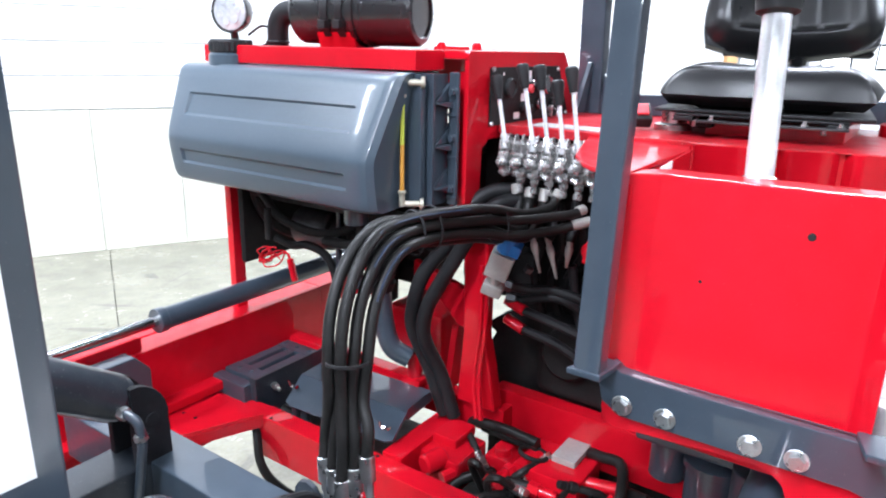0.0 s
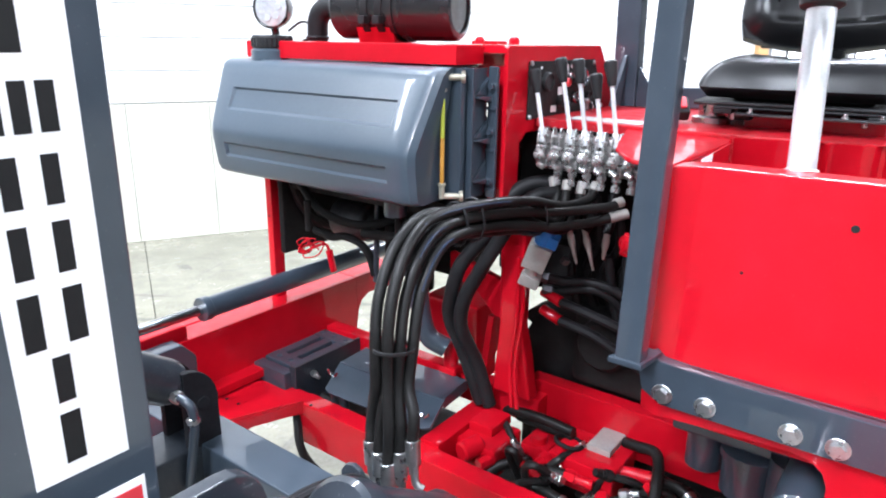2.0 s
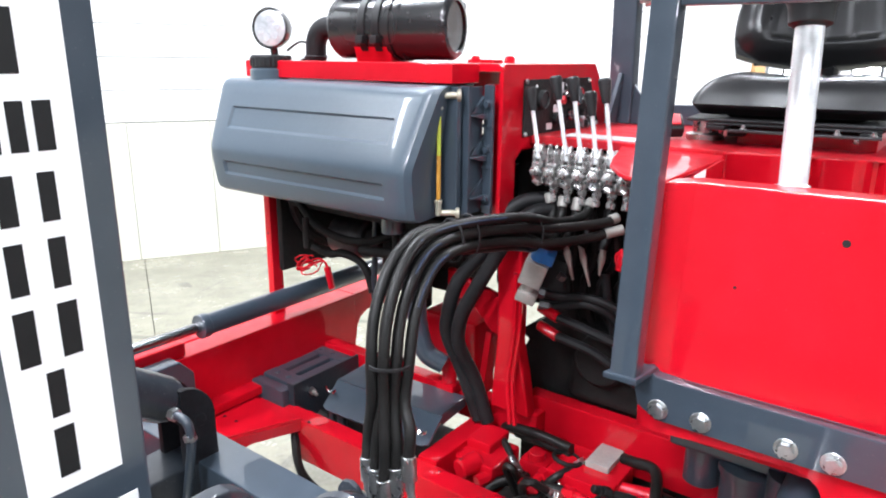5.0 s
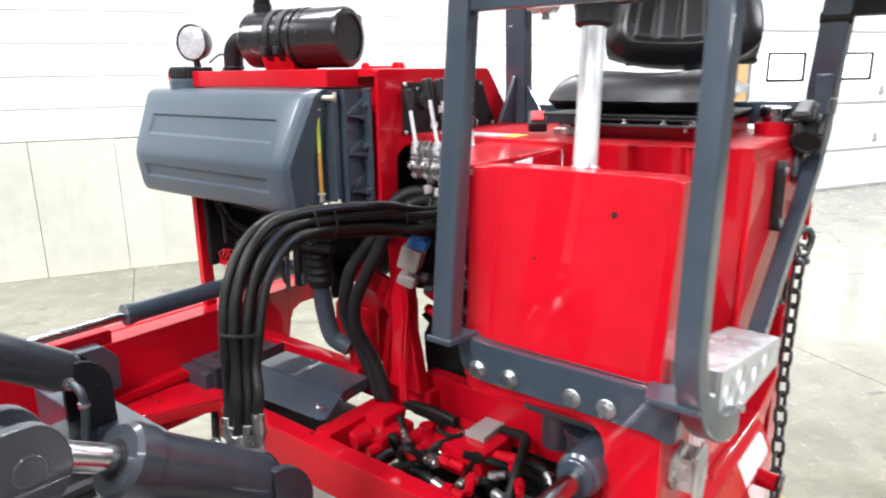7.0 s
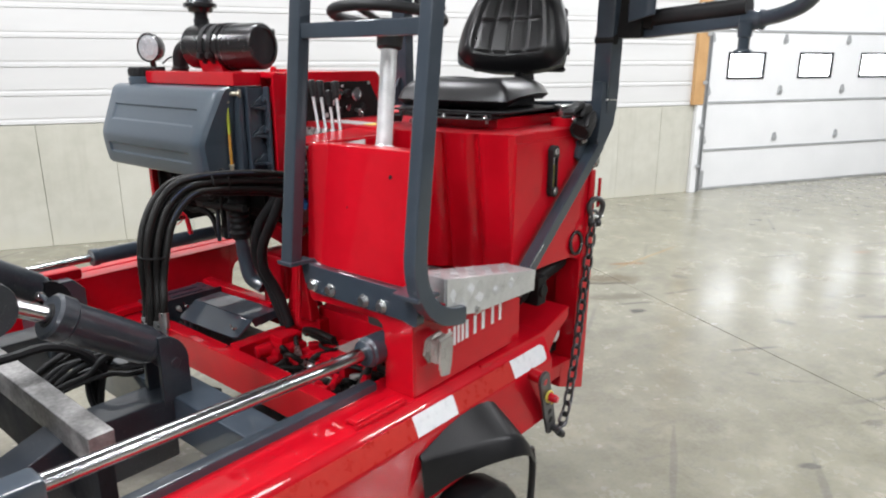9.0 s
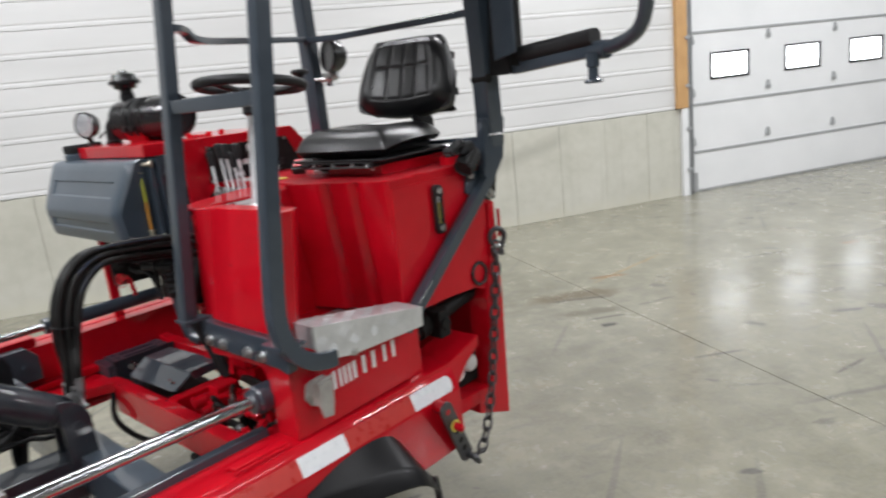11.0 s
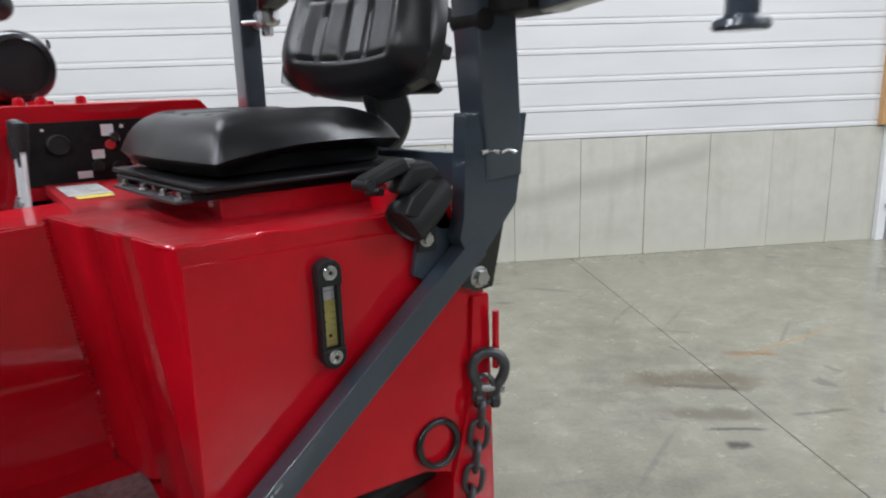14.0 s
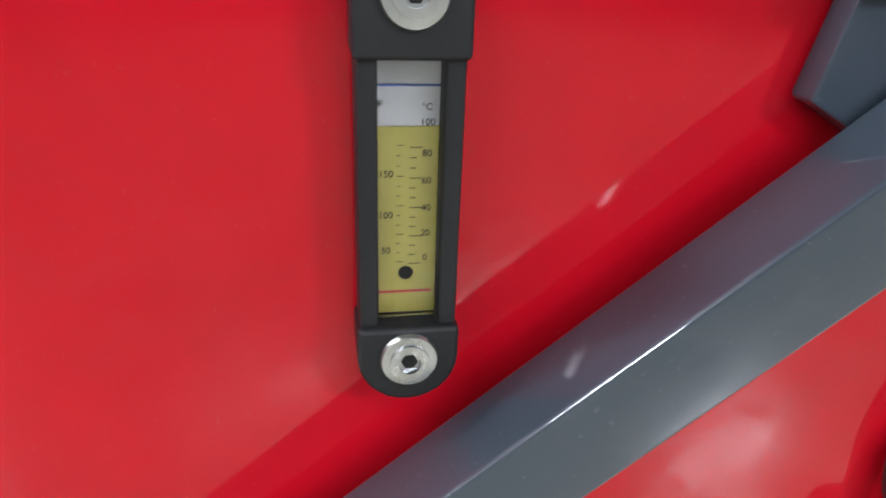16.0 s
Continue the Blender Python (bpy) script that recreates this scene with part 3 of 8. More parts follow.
    in_room(solid("ceiling", bm, FARWALL, "grey steel ceiling of the hall", "ceiling", "structure"))
    # drain pipe stub and door posts
    bm = B()
    box(bm, (DOOR_U0 - 0.235, -0.055, 1.045), (DOOR_U0 - 0.085, 0.05, DOOR_TOP), 0.004)
    post = in_room(solid("door_post", bm, WOOD, "bare pine post beside the overhead door", "door post", "structure"))
    bm = B()
    box(bm, (DOOR_U0 - 0.168, -0.05, 0), (DOOR_U0 - 0.085, 0.05, 1.043), 0.004)
    guard = new("post_guard", mesh_from("post_guard", bm, DOORWHITE))
    guard.parent = post
    bm = B()
    # angle-iron track: a web against the post and a lip round the rollers
    box(bm, (DOOR_U0 - 0.083, -0.062, 0), (DOOR_U0 - 0.077, 0.05, DOOR_TOP), 0.001)
    box(bm, (DOOR_U0 - 0.077, 0.008, 0), (DOOR_U0 - 0.004, 0.014, DOOR_TOP), 0.001)
    box(bm, (DOOR_U0 - 0.01, -0.03, 0), (DOOR_U0 - 0.004, 0.008, DOOR_TOP), 0.001)
    track = new("door_track", mesh_from("door_track", bm, GALV))
    track.parent = post
    for z in (0.32, 0.80, 1.30, 1.84, 2.4):
        clip = B()
        box(clip, (DOOR_U0 - 0.125, -0.066, z - 0.02), (DOOR_U0 - 0.06, -0.0625, z + 0.02), 0.001)
        rod(clip, (DOOR_U0 - 0.105, -0.070, z), (DOOR_U0 - 0.105, -0.062, z), 0.008, 6)
        new("track_clip", mesh_from("track_clip", clip, GALV)).parent = post
    bm = B()
    box(bm, (DOOR_U1 + 0.03, -0.045, 0), (DOOR_U1 + 0.165, 0.05, DOOR_TOP), 0.004)
    in_room(solid("door_post", bm, WOOD, "bare pine post beside the overhead door", "door post", "structure"))


def build_overhead_door():
    door = thing("overhead_door", ROOM @ Vector((5.8, 0.06, 0)), "closed white sectional overhead door with small windows", "garage door", kind="structure")
    door.rotation_euler = ROOM.to_euler()
    back = Matrix.Translation(Vector((-5.8, -0.06, 0)))

    def under(ob, parent):
        ob.parent = parent
        if parent is door:
            ob.matrix_parent_inverse = back
        return ob

    heights = [0.02, 0.49, 1.06, 1.89, 2.45, DOOR_TOP]
    win_u = []
    u = 3.245
    while u < DOOR_U1 - 0.6:
        win_u.append(u)
        u += 1.14 if len(win_u) == 1 else 1.075
    for k, (a, b) in enumerate(zip(heights, heights[1:])):
        bm = B()
        if k == 2:
            # the row with openings is built round its windows
            lo, hi = 1.352, 1.628
            box(bm, (DOOR_U0, 0.06, a + 0.004), (DOOR_U1, 0.105, lo), 0.006)
            box(bm, (DOOR_U0, 0.06, hi), (DOOR_U1, 0.105, b - 0.004), 0.006)
            ends = [DOOR_U0] + [v for w in win_u for v in (w, w + 0.545)] + [DOOR_U1]
            for p, q in zip(ends[0::2], ends[1::2]):
                box(bm, (p, 0.0605, lo - 0.005), (q, 0.1045, hi + 0.005), 0)
        else:
            box(bm, (DOOR_U0, 0.06, a + 0.004), (DOOR_U1, 0.105, b - 0.004), 0.006)
        sec = under(new("door_section", mesh_from("door_section", bm, DOORWHITE)), door)
        if k < 4:
            bm = B()
            box(bm, (DOOR_U0, 0.05, b - 0.014), (DOOR_U1, 0.062, b + 0.014), 0.003)
            under(new("section_rail", mesh_from("section_rail", bm, GALV)), sec)["label"] = "galvanised joint strip"
        if k < 4:
            hb = B()
            prism(hb, [(-0.016, 0.065), (0.016, 0.065), (0.034, 0.0), (0.038, -0.028), (0.012, -0.045), (-0.012, -0.045), (-0.038, -0.028), (-0.034, 0.0)], "y", -0.016, 0.0, 0.003)
            rod(hb, (-0.03, -0.02, 0), (0.03, -0.02, 0), 0.008, 10)
            hinge_mesh = mesh_from("hinge", hb, GALV)
            for j in range(7):
                hu = DOOR_U0 + 0.06 if j == 0 else 4.10 + 1.075 * (j - 1)
                if hu > DOOR_U1 - 0.1:
                    continue
                h = under(new("hinge", hinge_mesh), sec)
                h.matrix_basis = Matrix.Translation((hu, 0.058, b + (0.115, 0.125, -0.095, 0.1)[k]))
    bm = B()
    box(bm, (DOOR_U0 - 0.01, 0.055, 0.0), (DOOR_U1, 0.10, 0.022), 0.004)
    track = B()
    box(track, (DOOR_U0 + 0.002, 0.044, 0.02), (DOOR_U0 + 0.030, 0.057, DOOR_TOP), 0.003)
    under(new("guide_track", mesh_from("guide_track", track, GALV)), door)["label"] = "galvanised guide track"
    under(new("bottom_seal", mesh_from("bottom_seal", bm, GALV)), door)
    bm = B()
    box(bm, (DOOR_U0 + 0.035, 0.050, 0.03), (DOOR_U0 + 0.12, 0.0585, 0.24), 0.004)
    rod(bm, (DOOR_U0 + 0.06, 0.046, 0.07), (DOOR_U0 + 0.06, 0.052, 0.07), 0.014, 10)
    under(new("bottom_bracket", mesh_from("bottom_bracket", bm, GALV)), door)["label"] = "galvanised corner bracket"
    for w in win_u:
        bm = B()
        for lo, hi in (((w - 0.02, 0.048, 1.332), (w + 0.565, 0.075, 1.359)), ((w - 0.02, 0.048, 1.621), (w + 0.565, 0.075, 1.648)),
                       ((w - 0.02, 0.0485, 1.359), (w + 0.008, 0.0745, 1.621)), ((w + 0.537, 0.0485, 1.359), (w + 0.565, 0.0745, 1.621))):
            box(bm, lo, hi, 0.004)
        fr = under(new("window_frame", mesh_from("window_frame", bm, PLASTIC)), door)
        fr["label"] = "black window surround"
        bm = B()
        box(bm, (w, 0.078, 1.347), (w + 0.545, 0.09, 1.633), 0)
        under(new("pane", mesh_from("pane", bm, DAYLIGHT)), fr)["label"] = "daylit pane"


build_hall()
build_overhead_door()

# ---- the forklift ----
F = thing("truck_mounted_forklift", (-0.45, 1.0, 0), "red and blue-grey truck-mounted forklift parked on a concrete floor", "forklift")


def bolt_mesh(name, r, h, mat, washer=1.5):
    bm = B()
    rod(bm, (0, 0, 0), (0, 0, h * 0.25), r * washer, 20, 0.001)
    hexa = [(r * math.cos(radians(60 * i + 30)), r * math.sin(radians(60 * i + 30))) for i in range(6)]
    prism(bm, hexa, "z", h * 0.25, h, 0.0012)
    return mesh_from(name, bm, mat)


BOLT_BIG = bolt_mesh("bolt", 0.0135, 0.014, ZINC, 1.35)
BOLT_MID = bolt_mesh("bolt", 0.0085, 0.009, ZINC, 1.4)
BOLT_GREY = bolt_mesh("bolt", 0.0085, 0.011, GREY, 1.35)


def bolt(mesh, p, axis, parent, roll=0.0, label=""):
    ob = hang(new("bolt", mesh), parent)
    ob.matrix_basis = side_pose(p, axis, roll)
    if label:
        ob["label"] = label
    return ob


# chassis ------------------------------------------------------------------


def build_chassis():
    def beams(bm):
        box(bm, (-1.042, 1.055, 0.405), (0.20, 1.115, 0.532), 0.005)
        box(bm, (-1.25, 1.062, 0.47), (-1.035, 1.112, 0.531), 0.005)
        box(bm, (-1.25, 1.375, 0.52), (-0.44, 1.425, 0.60), 0.005)
        box(bm, (-0.635, 1.11, 0.45), (-0.575, 1.38, 0.545), 0.005)
        box(bm, (-0.50, 1.42, 0.50), (0.30, 1.47, 0.635), 0.005)
        prism(bm, [(-1.25, 1.06), (-1.25, 0.78), (-1.125, 0.79), (-1.097, 0.862), (-1.034, 1.017), (-1.012, 1.06)], "z", 0.530, 0.540, 0.003)
        prism(bm, [(-1.132, 0.79), (-1.125, 0.787), (-1.094, 0.861), (-1.031, 1.016), (-1.013, 1.056), (-1.021, 1.058), (-1.040, 1.018), (-1.103, 0.863)], "z", 0.500, 0.532, 0.002)

    fr = made_each("chassis_beam", RED, F, beams, "red welded cross-beam")
    for x, y in ((-1.19, 0.932), (-1.142, 0.935), (-0.989, 1.064), (-0.64, 1.10)):
        made("bolt_hole", GRIME_AND_SHADE, fr, lambda bm: rod(bm, (x, y, 0.530), (x, y, 0.5410 if y < 1 else 0.5335), 0.005, 12, 0.0003), "small dark hole")

    def right_leg(bm):
        prism(bm, [(-1.252, 0.40), (-1.252, 0.725), (-1.345, 0.725), (-1.345, 0.40)], "y", -0.9, 1.53, 0.006)
        prism(bm, [(1.529, 0.725), (1.74, 0.725), (1.74, 0.64), (1.65, 0.650), (1.592, 0.650), (1.556, 0.632), (1.540, 0.60), (1.529, 0.53)], "x", -1.343, -1.254, 0.004)
        box(bm, (-1.255, -0.9, 0.545), (-1.205, 1.40, 0.572), 0.004)
        box(bm, (-1.255, -0.9, 0.405), (-1.195, 1.40, 0.43), 0.004)
        box(bm, (-1.40, -0.9, 0.700), (-1.34, 1.70, 0.728), 0.004)
        box(bm, (-1.345, 0.62, 0.722), (-1.262, 0.88, 0.765), 0.01)

    made_each("right_leg", RED, F, right_leg, "red straddle leg beam")

    def slide_pad(bm):
        prism(bm, [(0.70, 0.60), (0.86, 0.60), (0.86, 0.70), (0.82, 0.745), (0.70, 0.745)], "x", -1.252, -1.20, 0.006)

    pad = made("slide_pad", GREY, F, slide_pad, "blue-grey slide bracket on the leg")
    bolt(BOLT_GREY, (-1.2, 0.80, 0.67), (1, 0, 0), pad)

    def left_leg(bm):
        sec = [(0.205, 0.40), (0.205, 0.69), (0.365, 0.688), (0.383, 0.668), (0.412, 0.605), (0.412, 0.40), (0.36, 0.385), (0.255, 0.385)]
        prism(bm, [(x, z) for x, z in sec], "y", -0.9, 1.64, 0.006)
        prism(bm, [(1.299, 0.385), (1.299, 0.69), (1.64, 0.69), (1.80, 0.735), (1.80, 0.695), (1.73, 0.655), (1.67, 0.59), (1.63, 0.47)], "x", 0.212, 0.375, 0.006)

    leg = made("left_leg", RED, F, left_leg, "red straddle leg with reflective tape")
    slope = math.degrees(math.atan2(0.383 - 0.412, 0.668 - 0.605))
    for y0, y1, mat, lab in ((0.985, 1.15, REFLECT_WHITE, "white reflective tape"), (1.15, 1.425, REFLECT_RED, "red reflective tape"),
                             (1.425, 1.61, REFLECT_WHITE, "white reflective tape"), (0.45, 0.985, REFLECT_RED, "red reflective tape"),
                             (0.30, 0.45, REFLECT_WHITE, "white reflective tape")):
        bm = B()
        end = 0.018 if y1 == 1.61 else 0.003
        prism(bm, [(-0.028, y0), (0.028, y0), (0.028, y1 - end), (0.022, y1 - end / 4), (0.012, y1), (-0.012, y1), (-0.022, y1 - end / 4), (-0.028, y1 - end)],
              "z", 0.0, 0.0016, 0, m=Matrix.Translation((0.3985, 0, 0.6365)) @ Matrix.Rotation(radians(90 + slope), 4, "Y"))
        part("reflective_tape", bm, mat, leg, lab)
    # welded doubler bar on the leg's top
    made("doubler_plate", RED, leg, lambda bm: box(bm, (0.318, 0.825, 0.6885), (0.354, 0.995, 0.704), 0.007))
    bm = B()
    rnd = random.Random(9)
    for x in (0.315, 0.357):
        for k in range(28):
            y = 0.822 + 0.0063 * k
            rod(bm, (x + rnd.uniform(-0.001, 0.001), y, 0.688), (x, y + 0.004, 0.6955), 0.0062 + rnd.uniform(-0.0015, 0.0015), 6, 0.001)
    part("weld_bead", bm, RED, leg, "rough weld bead")["kind"] = "stuff"

    def guide(bm):
        box(bm, (0.214, -0.9, 0.66), (0.250, 1.0, 0.712), 0.006)

    made("guide_rail", GREY, F, guide, "blue-grey slide rail along the leg")

    # mudguard and its wheel
    def mudguard(bm):
        # a hood springing from the leg: rounded top, crease, outer skirt
        top = curve_through([(0.413, 0.985, 0.562), (0.413, 1.15, 0.604), (0.413, 1.31, 0.583), (0.413, 1.39, 0.44)], 4)
        crease = curve_through([(0.425, 0.98, 0.555), (0.467, 1.11, 0.541), (0.520, 1.29, 0.516), (0.505, 1.39, 0.42)], 4)
        skirt = curve_through([(0.440, 0.975, 0.45), (0.485, 1.11, 0.485), (0.540, 1.29, 0.472), (0.515, 1.392, 0.385)], 4)
        fold = [Vector(a).lerp(Vector(b), 0.12) for a, b in zip(crease, skirt)]
        lift = [Vector(a).lerp(Vector(b), 0.88) for a, b in zip(top, crease)]
        rows = [[bm.verts.new(p) for p in r] for r in (top, lift, fold, skirt)]
        back = [[bm.verts.new(Vector(p) + Vector((-0.002, 0.0, -0.007))) for p in r] for r in (top, lift, fold, skirt)]
        n = len(rows[0])
        for sheet in (rows, back):
            for a, b in zip(sheet, sheet[1:]):
                for k in range(n - 1):
                    bm.faces.new((a[k], a[k + 1], b[k + 1], b[k]))
        for a, b in ((rows[0], back[0]), (rows[3], back[3])):
            for k in range(n - 1):
                bm.faces.new((a[k], a[k + 1], b[k + 1], b[k]))
        for k in (0, n - 1):
            for r in range(3):
                bm.faces.new((rows[r][k], rows[r + 1][k], back[r + 1][k], back[r][k]))

    made("mudguard", MUDGUARD, F, mudguard, "black curved mudguard")

    def stay(bm):
        tube(bm, [(0.50, 1.385, 0.43), (0.505, 1.39, 0.36), (0.50, 1.39, 0.22)], 0.011, 10)

    made("mudguard_stay", PLASTIC, F, stay, "black bent stay rod")


def wheel(c, r, w, parent, axis=(1, 0, 0)):
    c = Vector(c)
    a, b = c - Vector(axis) * (w / 2), c + Vector(axis) * (w / 2)
    bm = B()
    lathe(bm, [(r * 0.55, 0), (r * 0.8, -0.004), (r * 0.95, 0.008), (r, w * 0.25), (r, w * 0.75), (r * 0.95, w - 0.008), (r * 0.8, w + 0.004), (r * 0.55, w)], a, b, 40)
    tyre = part("tyre", bm, RUBBER, parent, "black rubber tyre")
    bm = B()
    lathe(bm, [(0, w * 0.3), (r * 0.22, w * 0.3), (r * 0.25, w * 0.42), (r * 0.5, w * 0.35), (r * 0.56, w * 0.02), (r * 0.56, w * 0.98), (r * 0.5, w * 0.65), (r * 0.25, w * 0.6), (0, w * 0.6)], a, b, 28)
    part("rim", bm, WAX, tyre, "pale painted wheel rim")


build_chassis()
wheel((0.44, 1.165, 0.205), 0.19, 0.12, F)
wheel((-0.45, 1.82, 0.25), 0.235, 0.2, F)
wheel((-1.26, -0.55, 0.255), 0.25, 0.16, F)
wheel((0.30, -0.55, 0.255), 0.25, 0.16, F)

# operator's station ----------------------------------------------------------


def build_station():
    # front cowl: the panel before the operator's feet
    def cowl(bm):
        # folded sheet leaning back, with a ledge and a return at its outer side
        plan_low = [(-0.055, 1.025), (-0.01, 1.030), (0.315, 1.040), (0.347, 1.014)]
        plan_top = [(-0.055, 1.052), (-0.01, 1.090), (0.315, 1.112), (0.347, 1.072)]
        for z0, z1, pa, pb in ((0.90, 1.322, plan_low, plan_top),):
            rows = [[bm.verts.new((x, y, z0)) for x, y in pa], [bm.verts.new((x, y, z1)) for x, y in pb]]
            rows.append([bm.verts.new((x, y + 0.055, z1)) for x, y in pb])
            rows.append([bm.verts.new((x, y + 0.055, z0)) for x, y in pa])
            for r, q in zip(rows, rows[1:] + rows[:1]):
                for i in range(len(pa) - 1):
                    bm.faces.new((r[i], r[i + 1], q[i + 1], q[i]))
            bm.faces.new([r[0] for r in rows])
            bm.faces.new([r[-1] for r in rows][::-1])
            hold = {e for v in rows[0] + rows[1] + rows[2] for e in v.link_edges if abs(e.verts[0].co.z - e.verts[1].co.z) < 0.01 or e.verts[0].co.x == e.verts[1].co.x}
            finish(bm, hold, 0.004, 2)

    def cowl_foot(bm):
        prism(bm, [(-0.052, 0.985), (-0.052, 0.905), (-0.045, 0.882), (-0.03, 0.874), (0.033, 0.879), (0.137, 0.886), (0.20, 0.889), (0.228, 0.884), (0.247, 0.869), (0.256, 0.845), (0.256, 0.689), (0.358, 0.689), (0.358, 0.90), (0.345, 0.985)], "y", 1.024, 1.034, 0.003)

    made("cowl_foot", RED, F, cowl_foot, "red plate below the front panel")
    c = made("front_cowl", RED, F, cowl, "glossy red front panel")
    made("cowl_hole", GRIME_AND_SHADE, c, lambda bm: rod(bm, (0.221, 1.105, 1.250), (0.221, 1.0945, 1.252), 0.0062, 16, 0.0005), "dark drilled hole")
    made("cowl_hole", GRIME_AND_SHADE, c, lambda bm: rod(bm, (0.075, 1.09, 1.155), (0.075, 1.0715, 1.156), 0.003, 10, 0.0003), "dark drilled hole")

    # the well's inner wall and floor, seat box behind it
    def well(bm):
        prism(bm, [(1.05, 0.87), (1.44, 0.87), (1.41, 1.325), (1.05, 1.305)], "x", -0.062, -0.048, 0.003)
        box(bm, (-0.06, 1.05, 0.865), (0.36, 1.52, 0.885), 0.003)

    w = made("foot_well", RED, F, well, "red foot well with worn floor")

    def mat(bm):
        box(bm, (0.03, 1.26, 0.885), (0.34, 1.47, 0.889), 0.001)
        for i in range(6):
            for j in range(5):
                m = pose(0.06 + 0.05 * i, 1.285 + 0.04 * j, 0.889, 0, 0, 45 if (i + j) % 2 else -45)
                box(bm, (-0.014, -0.003, 0), (0.014, 0.003, 0.002), 0.0009, m, 1)

    made("floor_plate", STEELPLATE, w, mat, "worn checker floor plate")

    def plaque(bm):
        prism(bm, [(1.175, 1.250), (1.262, 1.262), (1.264, 1.318), (1.195, 1.315)], "x", -0.048, -0.0465, 0.0003)

    pl = made("rating_plate", WHITEPAINT, w, plaque, "white paper label with fine print")
    for k in range(5):
        made("print_line", GREYPRINT, pl, lambda bm: box(bm, (-0.0465, 1.198, 1.264 + 0.010 * k), (-0.0462, 1.252 - 0.012 * (k % 2), 1.2655 + 0.010 * k), 0))
    made("pedal", PLASTIC, F, lambda bm: box(bm, (-0.02, -0.05, 0), (0.05, 0.06, 0.014), 0.005, pose(0.03, 1.17, 0.935, 25)), "black rubber pedal")

    # seat box: deck with two vertical swages on its front face
    def seat_box(bm):
        def front(x0, y0, x1, y1, deep):
            # a straight run with two soft pressed grooves
            run = []
            for k in range(49):
                f = k / 48
                g = sum(math.exp(-(((f - c) * 0.385) / 0.0140) ** 2) for c in (0.40, 0.70))
                run.append((x0 + (x1 - x0) * f, y0 + (y1 - y0) * f + deep * g))
            return run

        top = front(-0.049, 1.394, 0.325, 1.486, 0.017) + [(0.339, 1.497), (0.339, 1.93), (0.30, 2.0), (-0.049, 2.0)]
        low = front(-0.049, 1.44, 0.325, 1.522, 0.036) + [(0.339, 1.532), (0.339, 1.93), (0.30, 2.0), (-0.049, 2.0)]
        vt = [bm.verts.new((x, y, 1.335)) for x, y in top]
        vl = [bm.verts.new((x, y, 0.895)) for x, y in low]
        n = len(top)
        bm.faces.new(vt)
        bm.faces.new(vl[::-1])
        for i in range(n):
            bm.faces.new((vl[i], vl[(i + 1) % n], vt[(i + 1) % n], vt[i]))
        finish(bm, {e for v in vt for e in v.link_edges if all(u in vt for u in e.verts)}, 0.0035, 2)

    def deck(bm):
        box(bm, (-0.532, 1.44, 1.312), (-0.0495, 2.0, 1.3345), 0.004)
        box(bm, (-0.532, 1.98, 1.06), (-0.0495, 2.0, 1.314), 0.004)

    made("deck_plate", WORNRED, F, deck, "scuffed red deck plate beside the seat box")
    sb = made("seat_box", RED, F, seat_box, "red seat box with pressed folds", 25)
    bm = B()
    rnd = random.Random(3)
    for k in range(60):
        t = k / 60
        p = Vector((-0.049, 1.394 + 0.046 * t, 1.333 - 0.43 * t))
        rod(bm, p + Vector((-0.003, -0.001, 0.003)), p + Vector((0.003, -0.002, -0.003)), 0.0042 + rnd.uniform(-0.0008, 0.0008), 6, 0.001)
    part("weld_bead", bm, RED, sb, "beaded weld along the corner")["kind"] = "stuff"

    made_each("weld_spot", RED, sb, lambda bm: (tube(bm, [(0.302, 1.482, 1.333), (0.318, 1.487, 1.3345), (0.330, 1.494, 1.3335), (0.336, 1.506, 1.332)], 0.0042, 8), tube(bm, [(0.333, 1.603, 1.333), (0.335, 1.622, 1.3345), (0.334, 1.648, 1.3335)], 0.0045, 8)), "lump of weld")
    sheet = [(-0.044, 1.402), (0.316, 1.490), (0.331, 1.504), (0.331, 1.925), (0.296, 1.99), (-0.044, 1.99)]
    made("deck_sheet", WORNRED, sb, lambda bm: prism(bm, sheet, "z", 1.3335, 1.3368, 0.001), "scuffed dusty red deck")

    # the side of the seat box reaching back to the tail, cut away below
    def side_plate(bm):
        prism(bm, [(1.50, 1.31), (1.49, 0.905), (1.587, 0.902), (1.849, 0.890), (1.93, 0.86), (1.975, 0.80), (1.984, 1.15), (1.98, 1.19), (1.95, 1.31)], "x", 0.333, 0.343, 0.003)

    made("side_plate", RED, F, side_plate, "red side plate")

    def base_side(bm):
        prism(bm, [(1.032, 0.69), (1.032, 0.905), (1.484, 0.905), (1.484, 0.80), (1.472, 0.70)], "x", 0.345, 0.3595, 0.003)
        prism(bm, [(1.47, 0.905), (1.54, 0.905), (1.54, 0.69), (1.47, 0.69)], "x", 0.25, 0.344, 0.003)

    bs = made("lower_side_panel", RED, F, base_side, "red side panel with white maker's mark")
    # maker's mark drawn as plain white bars
    for k, bars in enumerate((((0.0, 0.32), (0.68, 1.0)), ((0.05, 0.38), (0.62, 0.95)), ((0.0, 0.4),), ((0.0, 0.4),), ((0.0, 0.45),), ((0.3, 0.68),), ((0.3, 0.68),))):
        a = 1.166 + 0.0378 * k
        z0 = 0.786 + 0.0018 * k
        for lo, hi in bars:
            made("mark_bar", WHITEPAINT, bs, lambda bm: box(bm, (0.3592, a + 0.032 * lo, z0), (0.3606, a + 0.032 * hi, z0 + 0.055), 0.0005), "plain white bar")

